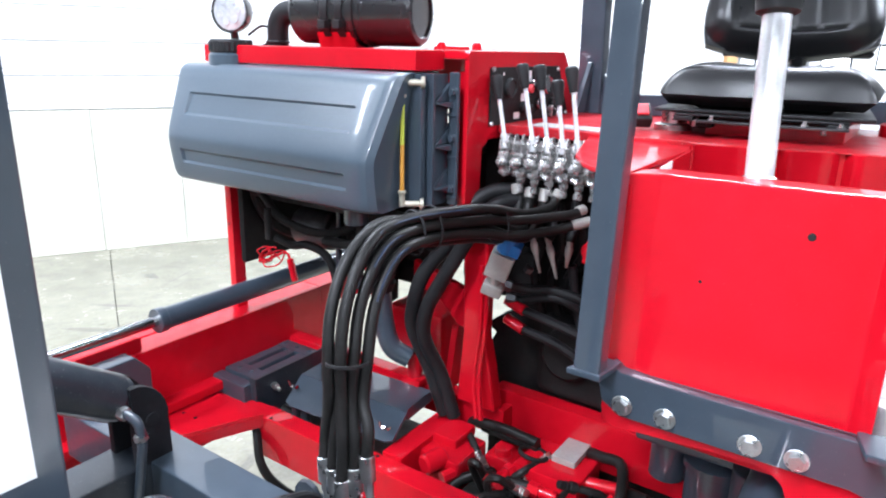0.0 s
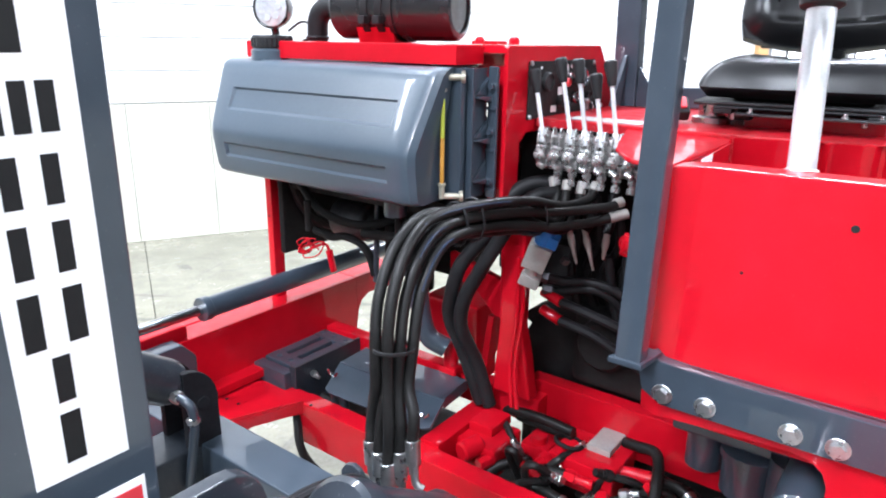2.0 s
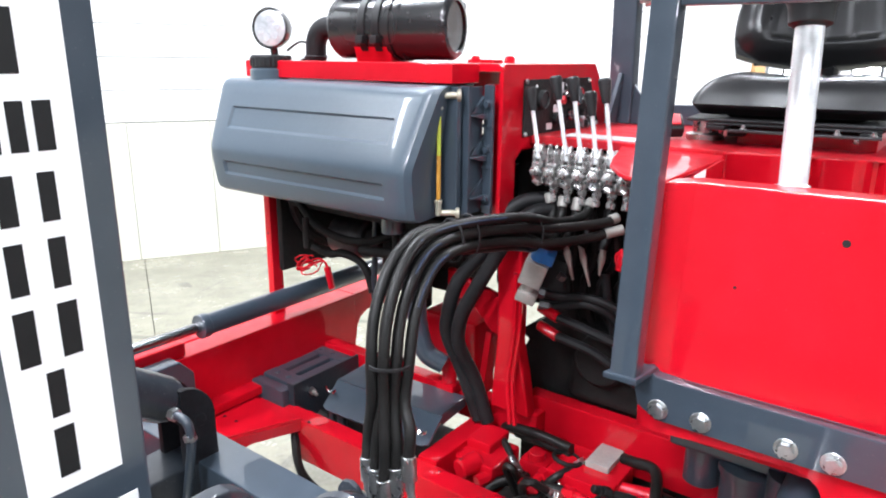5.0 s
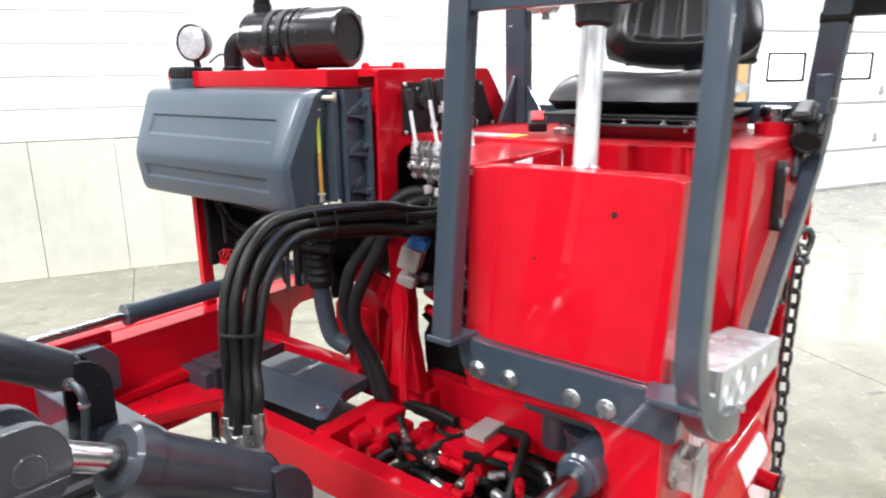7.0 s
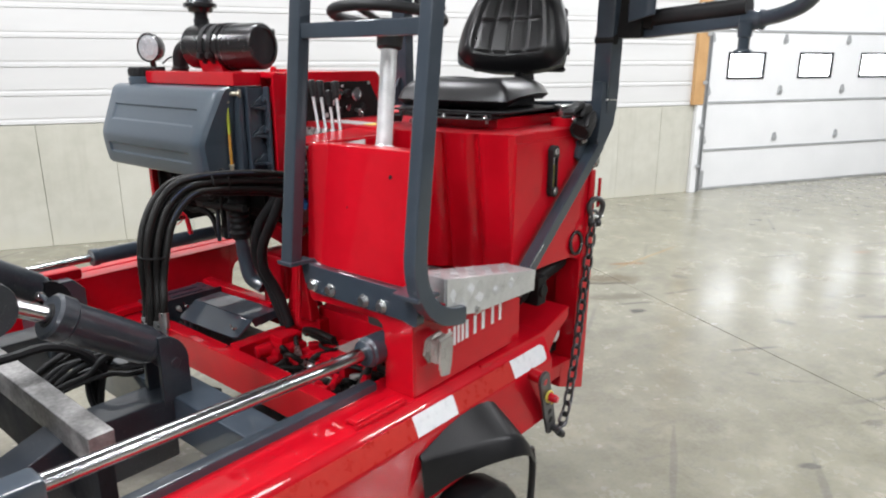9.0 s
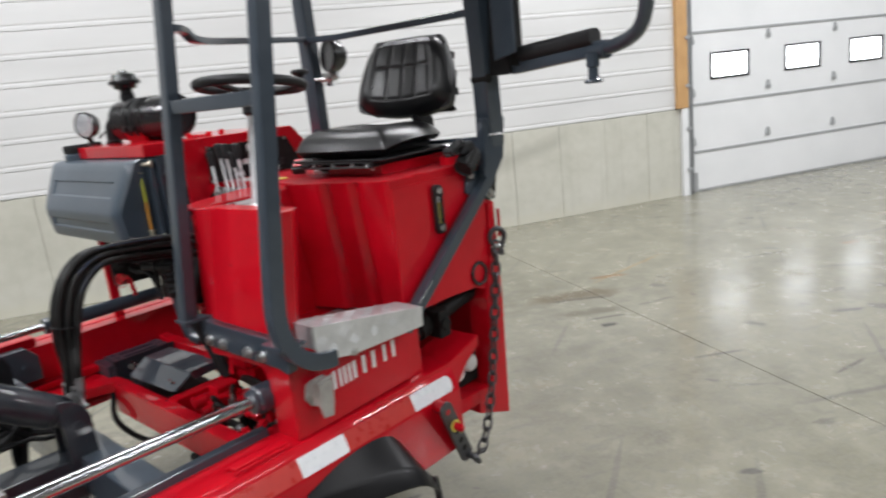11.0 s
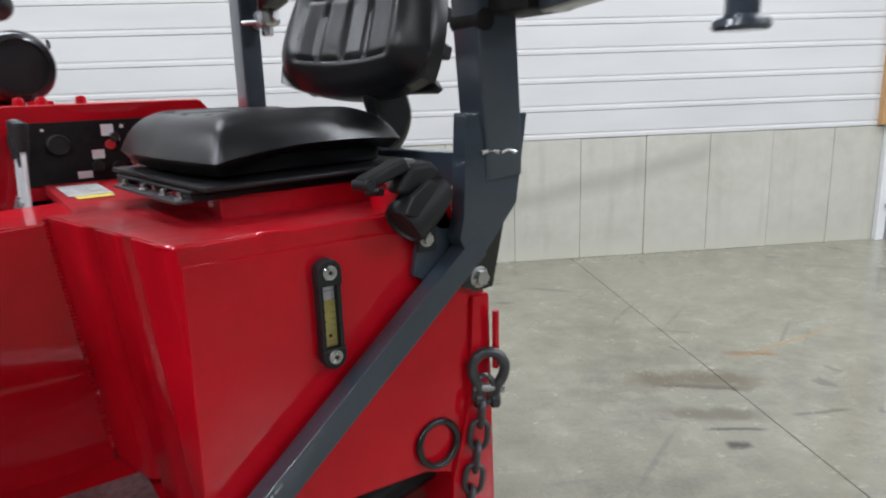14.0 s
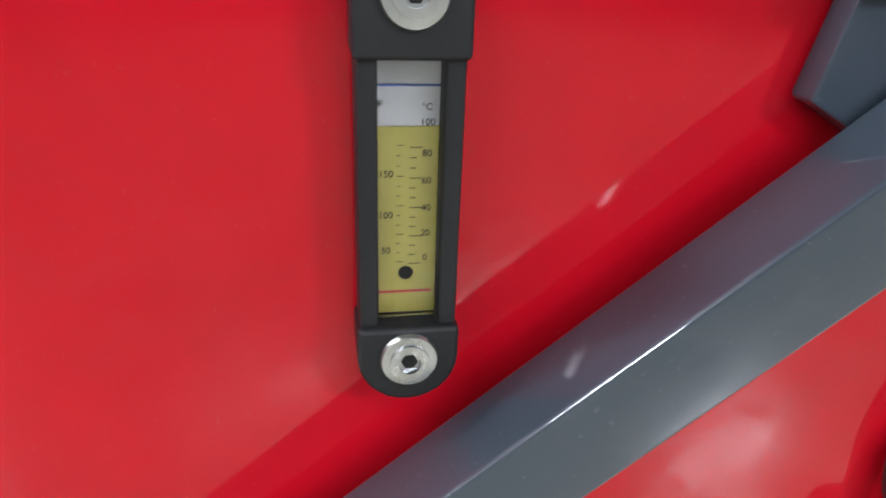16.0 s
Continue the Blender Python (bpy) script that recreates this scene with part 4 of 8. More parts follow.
    # socket on the side panel
    def socket(bm):
        # eared flange and a tapered square body
        prism(bm, [(1.060, 0.800), (1.068, 0.790), (1.080, 0.772), (1.128, 0.780), (1.148, 0.806), (1.148, 0.832), (1.128, 0.850), (1.080, 0.846), (1.068, 0.838)], "x", 0.3595, 0.367, 0.002)
        prism(bm, [(1.080, 0.776), (1.126, 0.782), (1.132, 0.846), (1.078, 0.842)], "x", 0.366, 0.395, 0.004)
        lathe(bm, [(0, 0), (0.036, 0), (0.036, 0.006), (0.030, 0.010), (0.030, 0.022), (0.026, 0.024), (0, 0.024)], (0.366, 1.104, 0.816), (0.5, 1.104, 0.816), 24)
        rod(bm, (0.366, 1.066, 0.814), (0.371, 1.066, 0.814), 0.006, 6)
        rod(bm, (0.366, 1.142, 0.820), (0.371, 1.142, 0.820), 0.006, 6)

    sk = made("trailer_socket", BEIGE, F, socket, "grey metal connector with hinged cover")
    made("socket_cover", BEIGE, sk, lambda bm: (prism(bm, [(1.088, 0.742), (1.120, 0.738), (1.128, 0.775), (1.134, 0.838), (1.128, 0.846), (1.082, 0.842), (1.080, 0.776)], "x", 0.3955, 0.406, 0.004),
                                                  rod(bm, (0.398, 1.078, 0.846), (0.398, 1.134, 0.850), 0.006, 10),
                                                  box(bm, (0.405, 1.092, 0.792), (0.409, 1.122, 0.826), 0.002)), "pale hinged cover")

    # grey mounting plate with four bolts
    def plate(bm):
        prism(bm, [(-0.065, 0.985), (-0.05, 0.925), (-0.015, 0.905), (0.335, 0.905), (0.375, 0.895), (0.385, 0.905), (0.385, 0.985), (0.02, 0.985), (-0.022, 0.988), (-0.035, 1.0)],
              "y", 1.012, 1.0405, 0.003)
        prism(bm, [(-0.095, 0.952), (-0.034, 0.952), (-0.025, 1.03), (-0.07, 1.03)], "z", 0.988, 1.0, 0.003)
        prism(bm, [(0.328, 1.03), (0.344, 0.966), (0.43, 0.966), (0.43, 1.05)], "z", 0.983, 0.995, 0.003)

    p = made("mounting_plate", GREY, F, plate, "blue-grey bolted mounting plate")
    for i, x in enumerate((-0.012, 0.062, 0.195, 0.262)):
        bolt(BOLT_BIG, (x, 1.012, 0.928), (0, -1, 0), p, 17 * i, "bright zinc bolt")

    # chequer-plate step
    def step(bm):
        prism(bm, [(1.072, 1.010), (1.072, 1.022), (1.482, 0.950), (1.482, 0.938)], "x", 0.325, 0.426, 0.003)
        prism(bm, [(1.075, 0.945), (1.09, 0.918), (1.20, 0.896), (1.482, 0.886), (1.486, 0.948), (1.075, 1.021)], "x", 0.4235, 0.431, 0.002)
        prism(bm, [(0.325, 0.955), (0.425, 0.955), (0.425, 1.015), (0.325, 1.015)], "y", 1.072, 1.079, 0.002)
        prism(bm, [(0.325, 0.885), (0.425, 0.885), (0.425, 0.944), (0.325, 0.944)], "y", 1.477, 1.484, 0.002)

    st = made("step", ALU, F, step, "bright checker-plate step")
    bm = B()
    lens = [(0.0130, 0), (0.009, 0.0014), (-0.009, 0.0014), (-0.0130, 0), (-0.009, -0.0014), (0.009, -0.0014)]

    def five_bars(m):
        for q in range(5):
            prism(bm, lens, "z", -0.0005, 0.0014, 0.0006, 1, m @ Matrix.Translation((0, (q - 2) * 0.0058, 0)))

    for i in range(3):
        for j in range(11):
            five_bars(pose(0.3425 + 0.0335 * i, 1.092 + 0.0368 * j, 1.0187 - 0.00648 * j, -10, 0, 40 if (i + j) % 2 else -50))
    for i in range(4):
        for j in range(11):
            if 0.905 + 0.0335 * i > 0.996 - 0.0065 * j or 0.905 + 0.0335 * i < 0.930 - 0.0022 * j:
                continue
            five_bars(Matrix.Translation((0.431, 1.100 + 0.0368 * j, 0.905 + 0.0335 * i)) @ Matrix.Rotation(radians(90), 4, "Y") @ Matrix.Rotation(radians(40 if (i + j) % 2 else -50), 4, "Z"))
    tread = part("tread_pattern", bm, ALU, st)
    tread["kind"] = "stuff"
    bolt(BOLT_MID, (0.431, 1.20, 0.905), (1, 0, 0), st)

    # tail plate
    def tail(bm):
        prism(bm, [(1.90, 0.86), (1.88, 0.50), (1.80, 0.50), (1.80, 0.42), (1.972, 0.352), (1.990, 0.80), (1.986, 1.18), (1.95, 1.18), (1.94, 1.0)], "x", 0.262, 0.352, 0.005)
        box(bm, (-0.45, 1.92, 0.42), (0.30, 1.98, 1.10), 0.006)
        box(bm, (-1.1, 1.92, 0.90), (-0.44, 1.98, 1.10), 0.006)

    tl = made("tail_frame", RED, F, tail, "red tail plate and rear bulkhead")
    for y, z in ((1.83, 0.60), (1.755, 0.585)):
        made("marker_light", WAX, tl, lambda bm: lathe(bm, [(0, 0), (0.034, 0), (0.034, 0.014), (0.026, 0.026), (0, 0.03)], (0.284, y, z), (0.5, y, z), 20), "round pale lamp")
    # solid black block stands for the shade inside the lamp recess
    made("light_recess", GRIME_AND_SHADE, tl, lambda bm: box(bm, (0.262, 1.70, 0.515), (0.285, 1.885, 0.685), 0.004), "black block for the dark lamp recess")
    made("tail_floor", RED, tl, lambda bm: prism(bm, [(1.66, 0.46), (1.90, 0.46), (1.90, 0.50), (1.66, 0.52)], "x", 0.20, 0.35, 0.003))
    made("pull_ring", BLACKGLOSS, F, lambda bm: torus(bm, (0.349, 1.873, 0.938), (1, 0, 0.1), 0.038, 0.0062, 32, 10), "black steel ring")
    # pipework under the seat box, blackened for the shade there
    made("steer_cylinder", GRIME_AND_SHADE, F, lambda bm: (rod(bm, (0.27, 1.52, 0.785), (0.27, 1.95, 0.865), 0.030, 18), rod(bm, (0.27, 1.60, 0.80), (0.27, 1.66, 0.815), 0.042, 18),
                                                   box(bm, (0.26, 1.645, 0.765), (0.345, 1.70, 0.862), 0.008), rod(bm, (0.34, 1.672, 0.815), (0.352, 1.672, 0.815), 0.022, 16)), "hydraulic cylinder, its black taking in shade under the box")


build_station()


def build_guards():
    # the two uprights before the operator, with their cross bar
    def guard(bm):
        bar(bm, [(-0.062, 0.977, 0.995), (-0.079, 1.071, 1.70), (-0.091, 1.137, 2.20)], 0.048, 0.04, 0.006, up=(0, 1, 0))
        bar(bm, curve_through([(0.430, 1.130, 0.916), (0.428, 1.095, 0.919), (0.424, 1.052, 0.933), (0.417, 1.015, 0.965), (0.411, 0.993, 1.010), (0.4065, 0.986, 1.070), (0.404, 0.993, 1.140)], 4) + [Vector((0.388, 1.078, 1.70)), Vector((0.375, 1.154, 2.20))], 0.048, 0.04, 0.006, up=(1, 0, 0))
        bar(bm, [(-0.075, 1.061, 1.622), (0.388, 1.066, 1.622)], 0.028, 0.04, 0.005, up=(0, 0, 1))
        bar(bm, [(-0.09, 1.136, 2.19), (0.375, 1.152, 2.19)], 0.03, 0.04, 0.005, up=(0, 0, 1))

    made("front_guard", GREY, F, guard, "blue-grey square-tube guard frame")

    def rear(bm):
        bar(bm, [(-0.494, 1.916, 1.335), (-0.497, 1.918, 1.48), (-0.52, 1.932, 2.25)], 0.075, 0.05, 0.008, up=(0, 1, 0))
        bar(bm, [(0.364, 1.986, 1.38), (0.368, 1.982, 1.45), (0.385, 1.958, 1.62), (0.443, 1.863, 2.25)], 0.065, 0.075, 0.008, up=(0, 1, 0))
        bar(bm, [(-0.52, 1.932, 2.24), (0.443, 1.865, 2.24)], 0.06, 0.05, 0.008, up=(0, 0, 1))
        bar(bm, [(-0.44, 1.97, 1.36), (0.36, 1.985, 1.385)], 0.04, 0.06, 0.006, up=(0, 0, 1))
        prism(bm, [(1.86, 1.34), (1.80, 1.34), (1.885, 1.48), (1.90, 1.48)], "x", -0.50, -0.488, 0.002)
        prism(bm, [(-0.46, 1.335), (-0.38, 1.335), (-0.455, 1.45)], "y", 1.90, 1.912, 0.002)

    rg = made("rear_guard", GREY, F, rear, "blue-grey overhead guard posts")

    def hoop(bm):
        bar(bm, curve_through([(-0.085, 1.11, 1.845), (-0.10, 1.14, 1.845), (-0.125, 1.175, 1.84), (-0.15, 1.22, 1.818), (-0.26, 1.40, 1.822), (-0.495, 1.90, 1.845)], 5), 0.03, 0.022, 0.004, up=(0, 0, 1))
        bar(bm, curve_through([(-0.50, 1.905, 1.838), (-0.38, 1.915, 1.835), (-0.26, 1.918, 1.83), (0.39, 1.915, 1.825)], 5), 0.028, 0.024, 0.004, up=(0, 0, 1))

    made_each("guard_bar", GREY, rg, hoop, "bent grey hand bar")
    # slatted roof out of view, added to shade the seat deck and foot well
    for k in range(11):
        f = k / 10
        a, b = Vector((-0.091, 1.137, 2.235)).lerp(Vector((0.375, 1.154, 2.235)), f), Vector((-0.52, 1.932, 2.285)).lerp(Vector((0.443, 1.863, 2.285)), f)
        made("shade_slat", GREY, rg, lambda bm: bar(bm, [a, b], 0.066, 0.03, 0.004, up=(0, 0, 1)))

    def strut(bm):
        bar(bm, [(0.377, 1.45, 0.874), (0.377, 1.935, 1.2757)], 0.040, 0.036, 0.0025, up=(1, 0, 0))

    sr = made("side_strut", GREY, F, strut, "blue-grey diagonal square-tube strut")

    def gusset(bm):
        prism(bm, [(1.915, 1.48), (2.035, 1.475), (2.012, 1.335), (1.944, 1.2595), (1.910, 1.266), (1.897, 1.292), (1.905, 1.325)], "x", 0.3605, 0.3935, 0.0025)
        prism(bm, [(1.834, 1.238), (1.845, 1.285), (1.90, 1.335), (1.93, 1.26), (1.875, 1.215)], "x", 0.344, 0.357, 0.002)

    g = made("gusset", GREY, F, gusset, "blue-grey bolted bracket")
    made("backing_plate", BLACKGLOSS, g, lambda bm: prism(bm, [(1.92, 1.27), (1.93, 1.20), (1.96, 1.188), (1.992, 1.190), (2.030, 1.345), (2.0, 1.36)], "x", 0.344, 0.3545, 0.002), "black backing plate")
    bolt(BOLT_MID, (0.368, 1.853, 1.295), (1, 0, 0), g, 10, "bright zinc bolt")
    bolt(BOLT_BIG, (0.354, 1.962, 1.212), (1, 0, 0), g, 25, "bright zinc bolt")
    made("rust_spot", WOOD, sr, lambda bm: rod(bm, (0.385, 1.796, 1.178), (0.385, 1.7945, 1.1805), 0.002, 8, 0.0002), "small rust spot")

    # black cable clamp
    def clamp(bm):
        a, b = Vector((0.376, 1.806, 1.322)), Vector((0.368, 1.880, 1.374))
        lathe(bm, [(0, 0.004), (0.026, 0.004), (0.028, 0), (0.033, 0.001), (0.036, 0.010), (0.035, 0.050), (0.031, 0.078), (0.024, 0.092), (0, 0.096)], a, b, 32)
        prism(bm, [(1.792, 1.374), (1.820, 1.412), (1.858, 1.414), (1.876, 1.392), (1.850, 1.378), (1.815, 1.366)], "x", 0.352, 0.388, 0.009, 3)
        prism(bm, [(1.790, 1.345), (1.806, 1.372), (1.838, 1.392), (1.850, 1.380), (1.812, 1.340)], "x", 0.398, 0.412, 0.004, 2)
        prism(bm, [(1.742, 1.398), (1.812, 1.424), (1.822, 1.404), (1.754, 1.382)], "x", 0.352, 0.386, 0.006, 3)
        rod(bm, (0.350, 1.748, 1.388), (0.388, 1.752, 1.390), 0.009, 12)
        rod(bm, (0.33, 1.775, 1.372), (0.36, 1.785, 1.374), 0.006, 10)
        prism(bm, [(1.838, 1.275), (1.872, 1.275), (1.872, 1.345), (1.838, 1.345)], "x", 0.356, 0.368, 0.003)

    lv = made("seat_lever_block", PLASTIC, F, clamp, "black moulded lever housing")
    made("clamp_screw", ZINC, lv, lambda bm: rod(bm, (0.365, 1.826, 1.408), (0.366, 1.828, 1.419), 0.008, 12), "bright screw head")
    made("lever_disc", RED, F, lambda bm: rod(bm, (0.345, 1.894, 1.322), (0.357, 1.894, 1.322), 0.020, 20), "small red disc")
    # bright bare strips: the bracket weld's glint, and scratches along the strut
    made("bright_strip", ZINC, g, lambda bm: (tube(bm, [(0.3955, 1.940, 1.4195), (0.396, 1.958, 1.4215), (0.397, 1.972, 1.4185)], 0.0035, 6), tube(bm, [(0.396, 1.978, 1.4175), (0.396, 1.992, 1.4205), (0.3965, 2.008, 1.415)], 0.004, 6)), "weld line, its glint in bright zinc")
    made_each("bright_strip", ZINC, sr, lambda bm: [tube(bm, [(0.3955, y, z), (0.3960, y + 0.006, z + 0.005), (0.3955, y + 0.012, z + 0.010)], 0.0014, 6) for y, z in ((1.512, 0.944), (1.527, 0.955), (1.541, 0.966), (1.556, 0.978), (1.571, 0.990))], "bare scratch in the paint")

    # side arm with padded bar, and its dark box
    def arm_box(bm):
        box(bm, (0.385, 1.94, 1.615), (0.50, 2.03, 2.2), 0.006)
        prism(bm, [(0.50, 1.64), (0.53, 1.64), (0.56, 2.2), (0.50, 2.2)], "y", 1.945, 1.96, 0.003)
        rod(bm, (0.35, 1.935, 1.61), (0.42, 1.935, 1.61), 0.016, 16)

    ab = made("arm_housing", GRIME_AND_SHADE, F, arm_box, "black folded arm housing")
    made("arm_plate", GREY, ab, lambda bm: prism(bm, [(0.47, 1.66), (0.555, 1.68), (0.56, 2.2), (0.47, 2.2)], "y", 1.905, 1.915, 0.003), "blue-grey guard plate")

    def arm(bm):
        bar(bm, [(0.50, 1.985, 1.632), (0.80, 1.955, 1.655)], 0.05, 0.04, 0.008, up=(0, 0, 1))
        tube(bm, [(0.78, 1.955, 1.652), (0.90, 1.93, 1.665), (0.98, 1.90, 1.70), (1.015, 1.875, 1.775), (1.01, 1.86, 1.87), (0.97, 1.86, 2.1)], 0.021, 16)
        rod(bm, (0.80, 1.955, 1.655), (0.86, 1.94, 1.655), 0.028, 18, 0.004)
        lathe(bm, [(0, 0), (0.025, 0), (0.028, 0.004), (0.026, 0.010), (0.016, 0.015), (0.016, 0.045), (0.020, 0.048), (0.020, 0.085), (0, 0.085)], (0.817, 1.925, 1.562), (0.817, 1.925, 1.7), 18)

    a = made("side_arm", GREY, F, arm, "blue-grey swing arm with bent tube")
    made("arm_pad", PLASTIC, a, lambda bm: bar(bm, [(0.515, 1.978, 1.672), (0.815, 1.948, 1.694)], 0.060, 0.052, 0.020, up=(0, 0, 1), n=4), "black rubber pad")

    # mirror-like lamp on the far post
    def lamp_bulb(bm):
        lathe(bm, [(0, 0), (0.044, 0.002), (0.062, 0.024), (0.068, 0.062), (0.063, 0.073), (0, 0.075)], (-0.368, 1.985, 1.762), (-0.398, 1.86, 1.772), 28)

    lb = made("post_lamp", BLACKGLOSS, F, lamp_bulb, "round black work lamp seen from behind")
    made("lamp_bracket", ZINC, lb, lambda bm: (box(bm, (-0.445, 1.920, 1.668), (-0.380, 1.965, 1.705), 0.008), rod(bm, (-0.42, 1.945, 1.648), (-0.42, 1.945, 1.670), 0.014, 6), rod(bm, (-0.455, 1.93, 1.675), (-0.37, 1.95, 1.69), 0.011, 10), rod(bm, (-0.405, 1.95, 1.70), (-0.405, 1.95, 1.73), 0.008, 10), rod(bm, (-0.46, 1.90, 1.68), (-0.38, 1.95, 1.68), 0.006, 8)), "bright lamp bracket")


build_guards()


def build_seat():
    yaw = Matrix.Translation((0.018, 1.738, 1.394)) @ Matrix.Rotation(radians(6), 4, "Z")

    def pan(bm):
        box(bm, (-0.215, -0.195, -0.008), (0.215, 0.255, 0.0), 0.003, yaw)

    seat = made("seat", PLASTIC, F, pan, "black vinyl operator's seat")
    made("seat_frame", PLASTIC, seat, lambda bm: box(bm, (-0.17, -0.20, -0.014), (0.17, 0.22, -0.009), 0.002, yaw))
    made("cushion_base", PLASTIC, seat, lambda bm: box(bm, (-0.14, -0.14, 0.0), (0.14, 0.16, 0.05), 0.01, yaw))
    for x in (-0.15, 0.15):
        made("slide_rail", PLASTIC, seat, lambda bm: box(bm, (x - 0.02, -0.20, -0.026), (x + 0.02, 0.18, -0.0145), 0.003, yaw))

    def padded(bm, m, half_of, long_of, up, nx, ny, round_k, deep):
        """A stuffed pad on a rounded outline: up gives its face, deep closes it behind."""
        rows = []
        for j in range(ny + 1):
            row = []
            for i in range(nx + 1):
                a, b = i / nx * 2 - 1, j / ny * 2 - 1
                u, v = a * math.sqrt(1 - b * b * round_k / 2), b * math.sqrt(1 - a * a * round_k / 2)
                row.append(bm.verts.new(m @ Vector((u * half_of(v), long_of(v), up(a, b)))))
            rows.append(row)
        for j in range(ny):
            for i in range(nx):
                bm.faces.new((rows[j][i], rows[j][i + 1], rows[j + 1][i + 1], rows[j + 1][i]))
        rim = [rows[0][i] for i in range(nx)] + [rows[j][nx] for j in range(ny)] + [rows[ny][nx - i] for i in range(nx)] + [rows[ny - j][0] for j in range(ny)]
        low = [bm.verts.new(v.co + deep(v.co)) for v in rim]
        n = len(rim)
        for i in range(n):
            bm.faces.new((rim[i], low[i], low[(i + 1) % n], rim[(i + 1) % n]))
        bm.faces.new(low)

    def tufts(a, b, cols, rows, box_a, b0, b1):
        """Stitched grooves: a border and a few lines inside it."""
        if abs(a) > box_a + 0.04 or not b0 - 0.04 < b < b1 + 0.04:
            return 0.0
        g = math.exp(-((abs(a) - box_a) / 0.022) ** 2) + math.exp(-((b - b0) / 0.026) ** 2) + math.exp(-((b - b1) / 0.026) ** 2)
        if abs(a) < box_a and b0 < b < b1:
            g += sum(math.exp(-((a - c) / 0.022) ** 2) for c in cols) + sum(math.exp(-((b - c) / 0.026) ** 2) for c in rows)
        return min(1.0, g)

    def cushion_up(a, b):
        e = max(abs(a), abs(b))
        drop = max(0.0, (e - 0.55) / 0.45)
        return 0.094 - (0.044 + 0.020 * max(0.0, -b) ** 2) * drop**3.0 + 0.006 * max(0.0, 1 - drop * 2) * math.exp(-((abs(a) - 0.6) / 0.25) ** 2) - 0.010 * max(0.0, b) ** 2 - 0.0065 * tufts(a, b, (-0.22, 0.22), (0.0,), 0.5, -0.62, 0.55)

    def cushion(bm):
        padded(bm, yaw, lambda v: 0.228 * (1 - 0.16 * max(0.0, v) ** 1.5), lambda v: v * 0.190, cushion_up, 44, 40, 0.30,
               lambda p: Vector((-(p.x - 0.018) * 0.09, -(p.y - 1.738) * 0.09, -0.024 + 0.022 * math.exp(-((p.y - 1.78) / 0.14) ** 2))))

    made("cushion", VINYL, seat, cushion, "black stitched vinyl cushion", 60)
    tip = Matrix.Translation((0.012, 1.935, 1.528)) @ Matrix.Rotation(radians(15), 4, "Z") @ Matrix.Rotation(radians(-21), 4, "X")
    stand = tip @ Matrix(((1, 0, 0, 0), (0, 0, -1, 0), (0, 1, 0, 0), (0, 0, 0, 1)))

    def back_up(a, b):
        e = (abs(a) ** 6 + abs(b) ** 6) ** (1 / 6)
        drop = min(1.0, max(0.0, (e - 0.66) / 0.34))
        return 0.046 - 0.058 * drop**2.0 + 0.034 * a * a - 0.0055 * tufts(a, b, (-0.30, 0.0, 0.30), (0.12,), 0.60, -0.66, 0.74)

    def back(bm):
        away = (tip.to_3x3() @ Vector((0, 1, 0))) * 0.028
        padded(bm, stand, lambda v: 0.232 - 0.072 * (v + 1) / 2, lambda v: (v + 1) / 2 * 0.312 - 0.022, back_up, 52, 48, 0.52, lambda p: away)

    bk = made("backrest", VINYL, seat, back, "black stitched vinyl backrest", 60)
    def shell(bm):
        away = (tip.to_3x3() @ Vector((0, 1, 0))) * 0.012
        padded(bm, stand @ Matrix.Translation((0, 0, -0.034)), lambda v: 0.226 - 0.070 * (v + 1) / 2, lambda v: (v + 1) / 2 * 0.306 - 0.018, lambda a, b: 0.034 * a * a, 24, 20, 0.45, lambda p: away)

    sl = made("back_shell", PLASTIC, bk, shell, "black moulded back shell", 60)
    for z in (0.06, 0.13, 0.20):
        made("shell_clip", PLASTIC, sl, lambda bm: box(bm, (0.198 - z * 0.19, 0.006, z - 0.012), (0.216 - z * 0.19, 0.030, z + 0.012), 0.003, tip))
    made("back_lip", PLASTIC, bk, lambda bm: prism(bm, [(-0.15, -0.012), (-0.15, 0.012), (0.185, 0.012), (0.20, -0.004), (0.19, -0.012)], "y", 0.018, 0.034, 0.003, m=tip), "black moulded lip")

    def neck(bm):
        bar(bm, curve_through([(0.035, 1.978, 1.545), (0.035, 1.990, 1.500), (0.035, 2.000, 1.465), (0.035, 1.980, 1.430), (0.035, 1.935, 1.414), (0.033, 1.86, 1.412)], 6), 0.090, 0.042, 0.019, up=(1, 0, 0), n=5)

    made("back_bracket", BLACKGLOSS, seat, neck, "black bent backrest bracket")

    # thin bright rail with studs between the slides
    rl = made("slide_plate", CHAINSTEEL, seat, lambda bm: box(bm, (-0.12, -0.222, -0.026), (0.17, -0.196, -0.021), 0.0015, yaw), "dull steel slide plate")
    for x in (-0.09, 0.0, 0.09, 0.155):
        made("rail_stud", ZINC, rl, lambda bm: (rod(bm, yaw @ Vector((x, -0.210, -0.022)), yaw @ Vector((x, -0.210, -0.010)), 0.0045, 8), rod(bm, yaw @ Vector((x, -0.210, -0.022)), yaw @ Vector((x, -0.210, -0.017)), 0.008, 6)))

    # packing and slide under the seat
    made("seat_packing", RED, F, lambda bm: box(bm, (-0.08, 1.60, 1.334), (0.20, 1.97, 1.371), 0.004), "red packing plate")
    made("seat_slide", GRIME_AND_SHADE, F, lambda bm: (box(bm, (-0.11, 1.575, 1.352), (-0.06, 1.62, 1.372), 0.004), box(bm, (-0.13, 1.585, 1.368), (0.2, 1.60, 1.376), 0.002)), "black seat slide")
